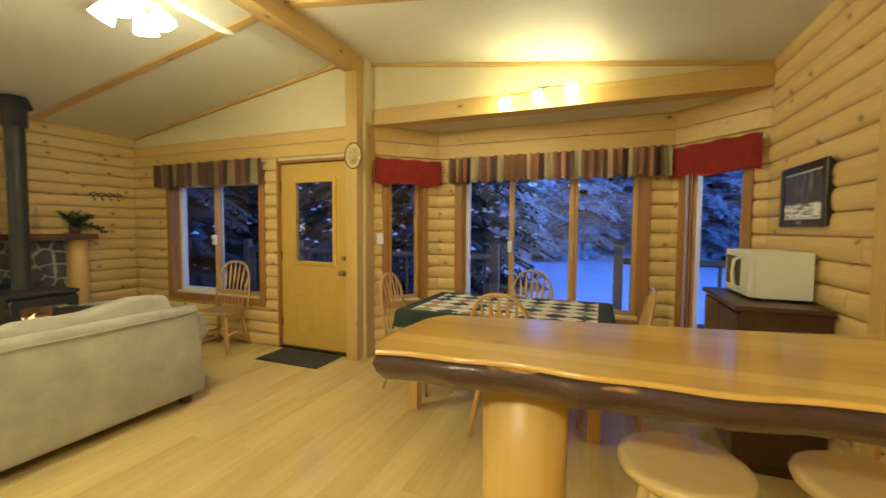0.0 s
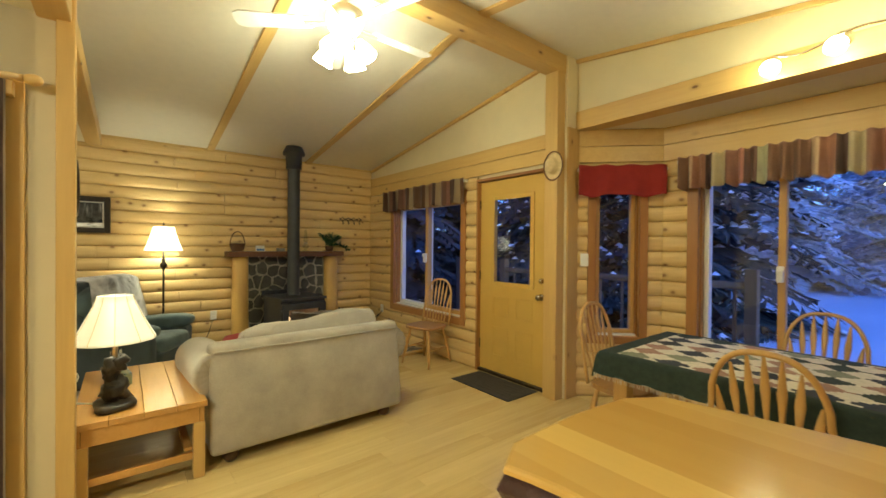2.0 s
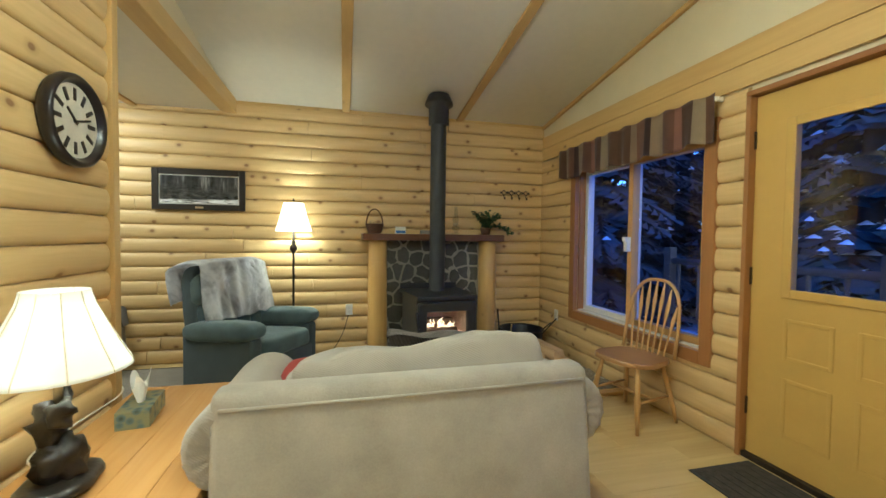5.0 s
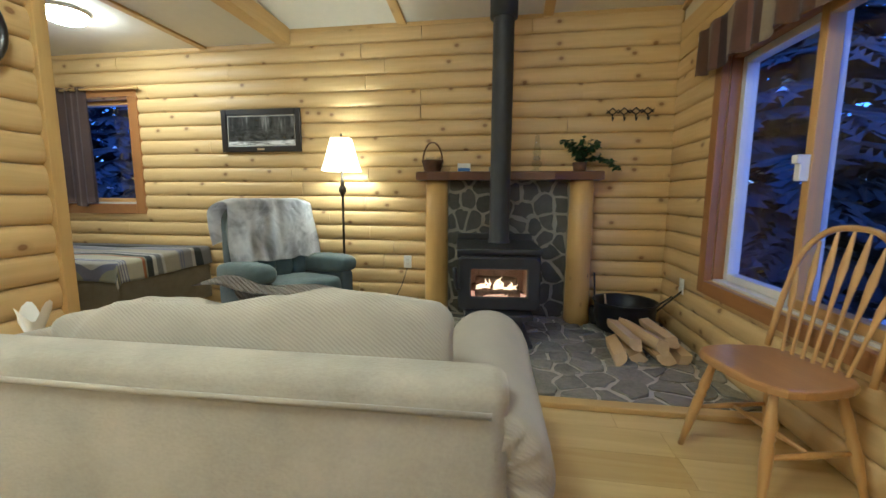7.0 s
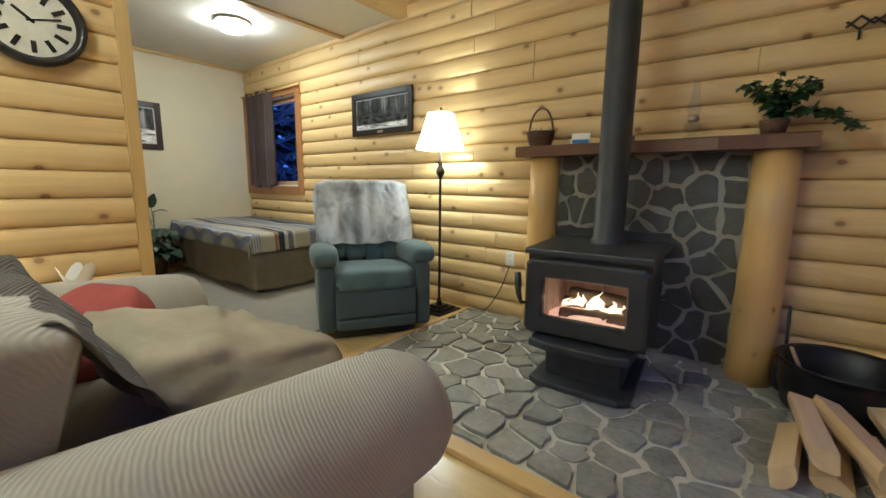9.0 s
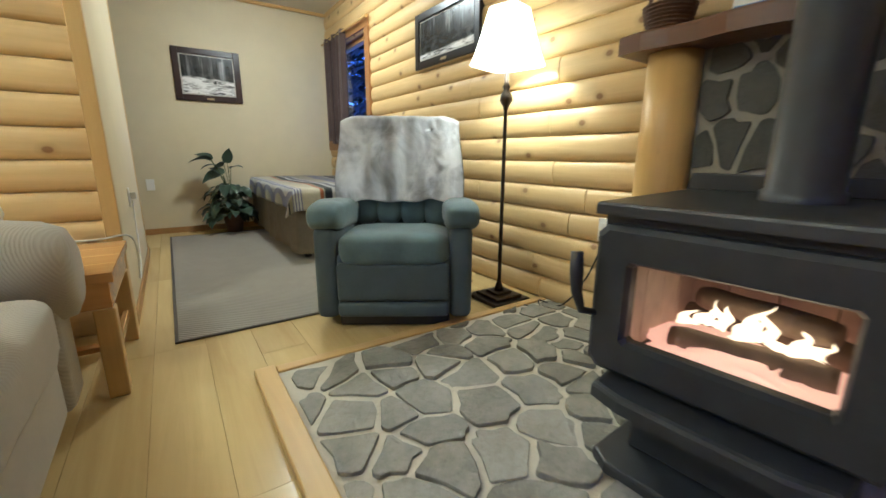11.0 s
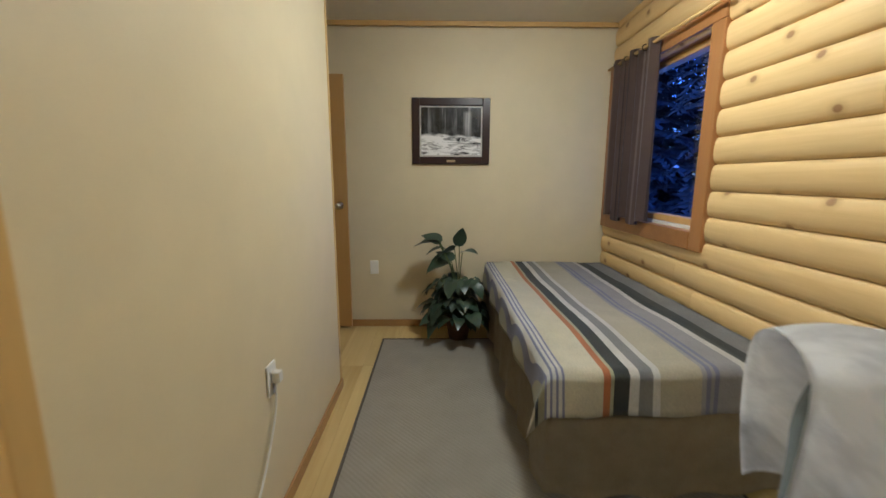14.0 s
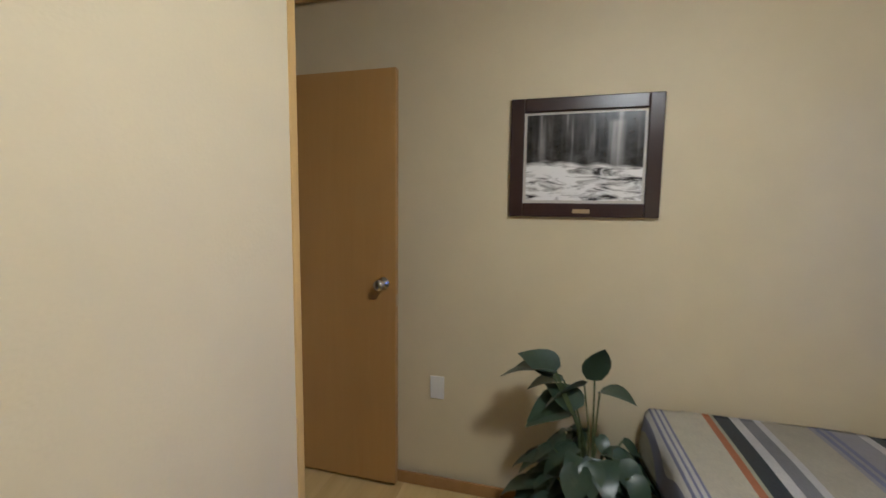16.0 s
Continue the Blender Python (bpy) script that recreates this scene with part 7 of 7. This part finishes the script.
rng = random.Random(4)
S1 = spruce((-3.4, 9.5, -0.5), 8.5, 1.9, 1, 0.22, NEEDLES)
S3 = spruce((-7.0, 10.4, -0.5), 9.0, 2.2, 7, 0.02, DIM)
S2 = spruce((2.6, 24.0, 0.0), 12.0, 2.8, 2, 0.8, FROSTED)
for x, y, s, a in ((-5.0, 9.0, 1.0, 40), (-5.4, 13.0, 1.3, 80), (-2.9, 12.0, 1.2, 15)):
    copy_thing(S1, pose(x, y, -0.5, 0, 0, a) @ Matrix.Scale(s, 4))
# dense dim rows, added to screen bright sky behind windows 1 and 5
for x, y, s, a in ((-9.5, 8.0, 1.2, 200), (-11.5, 3.0, 1.0, 310), (-8.5, 13.0, 1.3, 12), (-19.2, -6.6, 1.2, 240), (-17.4, -8.1, 1.1, 20),
    (-15.8, -9.4, 1.2, 75), (-14.1, -10.2, 1.1, 190), (-12.5, -11.7, 1.2, 260), (-10.9, -12.6, 1.15, 140), (-9.2, -13.9, 1.2, 310), (-7.4, -14.9, 1.2, 50), (-5.4, -15.8, 1.1, 100),
    (-20.0, -11.0, 1.5, 10), (-17.8, -12.6, 1.4, 200), (-15.6, -14.2, 1.5, 120), (-13.2, -15.8, 1.45, 330), (-10.8, -17.2, 1.5, 80), (-8.2, -18.6, 1.5, 270),
    (-8.2, 6.9, 0.95, 20), (-11.2, 5.9, 1.1, 95), (-10.8, 10.6, 1.2, 170), (-13.0, 8.0, 1.3, 250), (-7.2, 12.2, 1.2, 300), (-13.6, 4.2, 1.2, 60), (-12.6, 13.5, 1.4, 110)):
    copy_thing(S3, pose(x, y, -0.5, 0, 0, a) @ Matrix.Scale(s, 4))
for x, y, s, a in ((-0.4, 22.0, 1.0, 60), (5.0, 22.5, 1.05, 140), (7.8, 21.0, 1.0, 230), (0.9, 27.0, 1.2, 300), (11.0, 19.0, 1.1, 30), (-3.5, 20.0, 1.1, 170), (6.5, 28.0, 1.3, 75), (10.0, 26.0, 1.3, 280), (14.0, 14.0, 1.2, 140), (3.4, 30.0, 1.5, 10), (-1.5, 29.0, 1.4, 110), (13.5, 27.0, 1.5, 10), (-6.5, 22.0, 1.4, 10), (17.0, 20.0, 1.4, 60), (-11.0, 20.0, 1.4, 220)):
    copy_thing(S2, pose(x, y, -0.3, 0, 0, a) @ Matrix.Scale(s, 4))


def shed():
    ob = thing("shed", "dark shed with a snow covered roof across the yard", "shed", (9.0, 15.5, -0.5), 25)
    part("wall", B(-1.8, 1.8, -1.4, 1.4, 0.0, 2.1, 0.01), SHED, ob)
    bm = bmesh.new()
    v = [bm.verts.new(p) for p in ((-2.1, -1.8, 2.05), (2.1, -1.8, 2.05), (2.1, 0, 3.1), (-2.1, 0, 3.1), (-2.1, 1.8, 2.05), (2.1, 1.8, 2.05))]
    fs = [bm.faces.new([v[i] for i in f]) for f in ((0, 1, 2, 3), (3, 2, 5, 4))]
    bmesh.ops.solidify(bm, geom=fs, thickness=-0.25)
    part("roof", bm, SNOW, ob, "thick snow on the roof")


shed()

# ---- pieces of the setting: log siding, floor boards, slate ----
_log_mesh = {}


def log_mesh(L):
    """One half-log board along x: rounded face towards -y."""
    key = round(L, 2)
    if key not in _log_mesh:
        h = COURSE - 0.0015
        prof = [(0.020, 0.0), (0.004, 0.003), (-0.007, 0.018), (-0.0125, 0.045), (-0.014, h * 0.55), (-0.0115, h - 0.035), (-0.0055, h - 0.014), (0.005, h - 0.002), (0.020, h)]
        bm = bmesh.new()
        ends = [[bm.verts.new((x, y, z)) for y, z in prof] for x in (0.0, key - 0.002)]
        for i in range(len(prof) - 1):
            bm.faces.new((ends[0][i], ends[1][i], ends[1][i + 1], ends[0][i + 1])).smooth = True
        for e in ends:
            bm.faces.new([bm.verts.new(v.co) for v in e])
        bmesh.ops.recalc_face_normals(bm, faces=list(bm.faces))
        me = bpy.data.meshes.new("log_board")
        bm.to_mesh(me)
        bm.free()
        me.materials.append(PINE)
        _log_mesh[key] = me
    return _log_mesh[key]


def side_logs(parent, p, q, z1, holes, seed, shift=0.0):
    m, L = along(p, q)
    rng = random.Random(seed)
    n = 0
    z = shift
    while z < z1 - 0.03:
        cuts = [(0.0, L)]
        zc = z + COURSE / 2
        for a, b, za, zb in holes:
            if za - 0.03 < zc < zb + 0.03:
                cuts = [c for u, v in cuts for c in ((u, min(v, a)), (max(u, b), v)) if c[1] - c[0] > 0.02]
        for u, v in cuts:
            s = u
            while s < v - 0.02:
                e = v if v - s < 1.9 else s + rng.uniform(0.7, 1.9)
                if v - e < 0.35:
                    e = v
                ob = new("log_board", log_mesh(e - s))
                ob.matrix_basis = m @ pose(s, rng.uniform(-0.0015, 0.0015), z)
                ob.parent = parent
                n += 1
                s = e
        z += COURSE
    return n


for k, (nm, p, q, th, top, holes, logtop) in enumerate(WALLS):
    if logtop:
        grown = [(a - 0.07, b + 0.07, za, zb) for a, b, za, zb in holes]
        if nm == "wall_north":
            grown[1] = (holes[1][0] - 0.005, holes[1][1] + 2.0, 0.0, 2.3)
        side_logs(WALL_OBS[nm], p, q, logtop, grown, k + 3)
side_logs(bpy.data.objects["wall_partition"], (POST_X - 0.1, PART_Y), (PART_X + 0.045, PART_Y), 2.80, [], 40)

# floor boards, along y
plank_mesh = {}
rng = random.Random(8)
W, x = 0.19, XW
while x < XE - 0.01:
    w = min(W, XE - x)
    y = YS - rng.uniform(0.0, 1.0)
    while y < BAY_Y:
        y0, y1 = max(y, YS), min(y + 1.21, BAY_Y)
        y += 1.21
        if y1 - y0 < 0.05:
            continue
        key = (round(w, 3), round(y1 - y0, 2))
        if key not in plank_mesh:
            bm = B(0.0006, key[0] - 0.0006, 0.0006, key[1] - 0.0006, -0.008, 0.0)
            me = bpy.data.meshes.new("floor_board")
            bm.to_mesh(me)
            bm.free()
            me.materials.append(LAMINATE)
            plank_mesh[key] = me
        ob = new("floor_board", plank_mesh[key])
        ob.location = (x, y0, 0.0)
        ob.parent = FLOOR
    x += W


def clip_cell(poly, n, d):
    """Keep the side of a polygon where p . n <= d."""
    out = []
    for i, p in enumerate(poly):
        q = poly[(i + 1) % len(poly)]
        a, b = p.dot(n) - d, q.dot(n) - d
        if a <= 0:
            out.append(p)
        if a * b < 0:
            out.append(p.lerp(q, a / (a - b)))
    return out


def stones(parent, w, h, step, gap, mat, place, seed, lift=(0.004, 0.02), skip=None):
    """Irregular flags over a w by h field: cells round scattered seeds, shrunk by a joint; place lays local (x, y, up) into the world."""
    rng = random.Random(seed)
    pts = []
    ny, nx = max(1, round(h / step)), max(1, round(w / step))
    for j in range(-1, ny + 1):
        for i in range(-1, nx + 1):
            pts.append(Vector(((i + 0.5 + rng.uniform(-0.42, 0.42) + 0.35 * (j % 2)) * w / nx, (j + 0.5 + rng.uniform(-0.42, 0.42)) * h / ny)))
    for c in pts:
        poly = [Vector(v) for v in ((0.008, 0.008), (w - 0.008, 0.008), (w - 0.008, h - 0.008), (0.008, h - 0.008))]
        for o in pts:
            if o is not c and (o - c).length < step * 3.2:
                n = (o - c).normalized()
                poly = clip_cell(poly, n, ((o + c) / 2).dot(n) - gap * rng.uniform(0.25, 0.6))
                if len(poly) < 3:
                    break
        if len(poly) < 3:
            continue
        area = abs(sum(a.x * b.y - b.x * a.y for a, b in zip(poly, poly[1:] + poly[:1]))) / 2
        if area < 0.0012 or (skip and skip(c)):
            continue
        # break the straight edges and round the corners a little
        ring = []
        for a, b in zip(poly, poly[1:] + poly[:1]):
            e = (b - a).length
            if e < 0.012:
                continue
            nrm = Vector((-(b - a).y, (b - a).x)).normalized()
            ring.append(a.lerp(b, min(0.25, 0.006 / e)))
            if e > 0.05:
                ring.append(a.lerp(b, rng.uniform(0.35, 0.65)) + nrm * rng.uniform(-0.012, 0.014))
            ring.append(a.lerp(b, 1 - min(0.25, 0.006 / e)))
        if len(ring) < 4:
            continue
        mid = sum(ring, Vector((0, 0))) / len(ring)
        up = rng.uniform(*lift)
        tx, ty = rng.uniform(-0.05, 0.05), rng.uniform(-0.05, 0.05)
        bm = bmesh.new()
        lo = [bm.verts.new((p.x - mid.x, p.y - mid.y, 0.0)) for p in ring]
        md = [bm.verts.new((p.x - mid.x, p.y - mid.y, up * 0.85 + tx * (p.x - mid.x) + ty * (p.y - mid.y))) for p in ring]
        hi = [bm.verts.new(((p.x - mid.x) * 0.975, (p.y - mid.y) * 0.975, up + tx * (p.x - mid.x) + ty * (p.y - mid.y) + rng.uniform(-0.0015, 0.0015))) for p in ring]
        k = len(ring)
        for r0, r1 in ((lo, md), (md, hi)):
            for i in range(k):
                bm.faces.new((r0[i], r0[(i + 1) % k], r1[(i + 1) % k], r1[i]))
        bm.faces.new(hi)
        bmesh.ops.recalc_face_normals(bm, faces=list(bm.faces))
        ob = part("slate_stone", bm, mat, parent)
        ob.matrix_basis = place @ pose(mid.x, mid.y, 0.0)


stones(HEARTH, 1.480, YN - 1.685, 0.165, 0.026, SLATE, pose(XW + 0.015, 1.675, 0.012), 11, (0.005, 0.022))
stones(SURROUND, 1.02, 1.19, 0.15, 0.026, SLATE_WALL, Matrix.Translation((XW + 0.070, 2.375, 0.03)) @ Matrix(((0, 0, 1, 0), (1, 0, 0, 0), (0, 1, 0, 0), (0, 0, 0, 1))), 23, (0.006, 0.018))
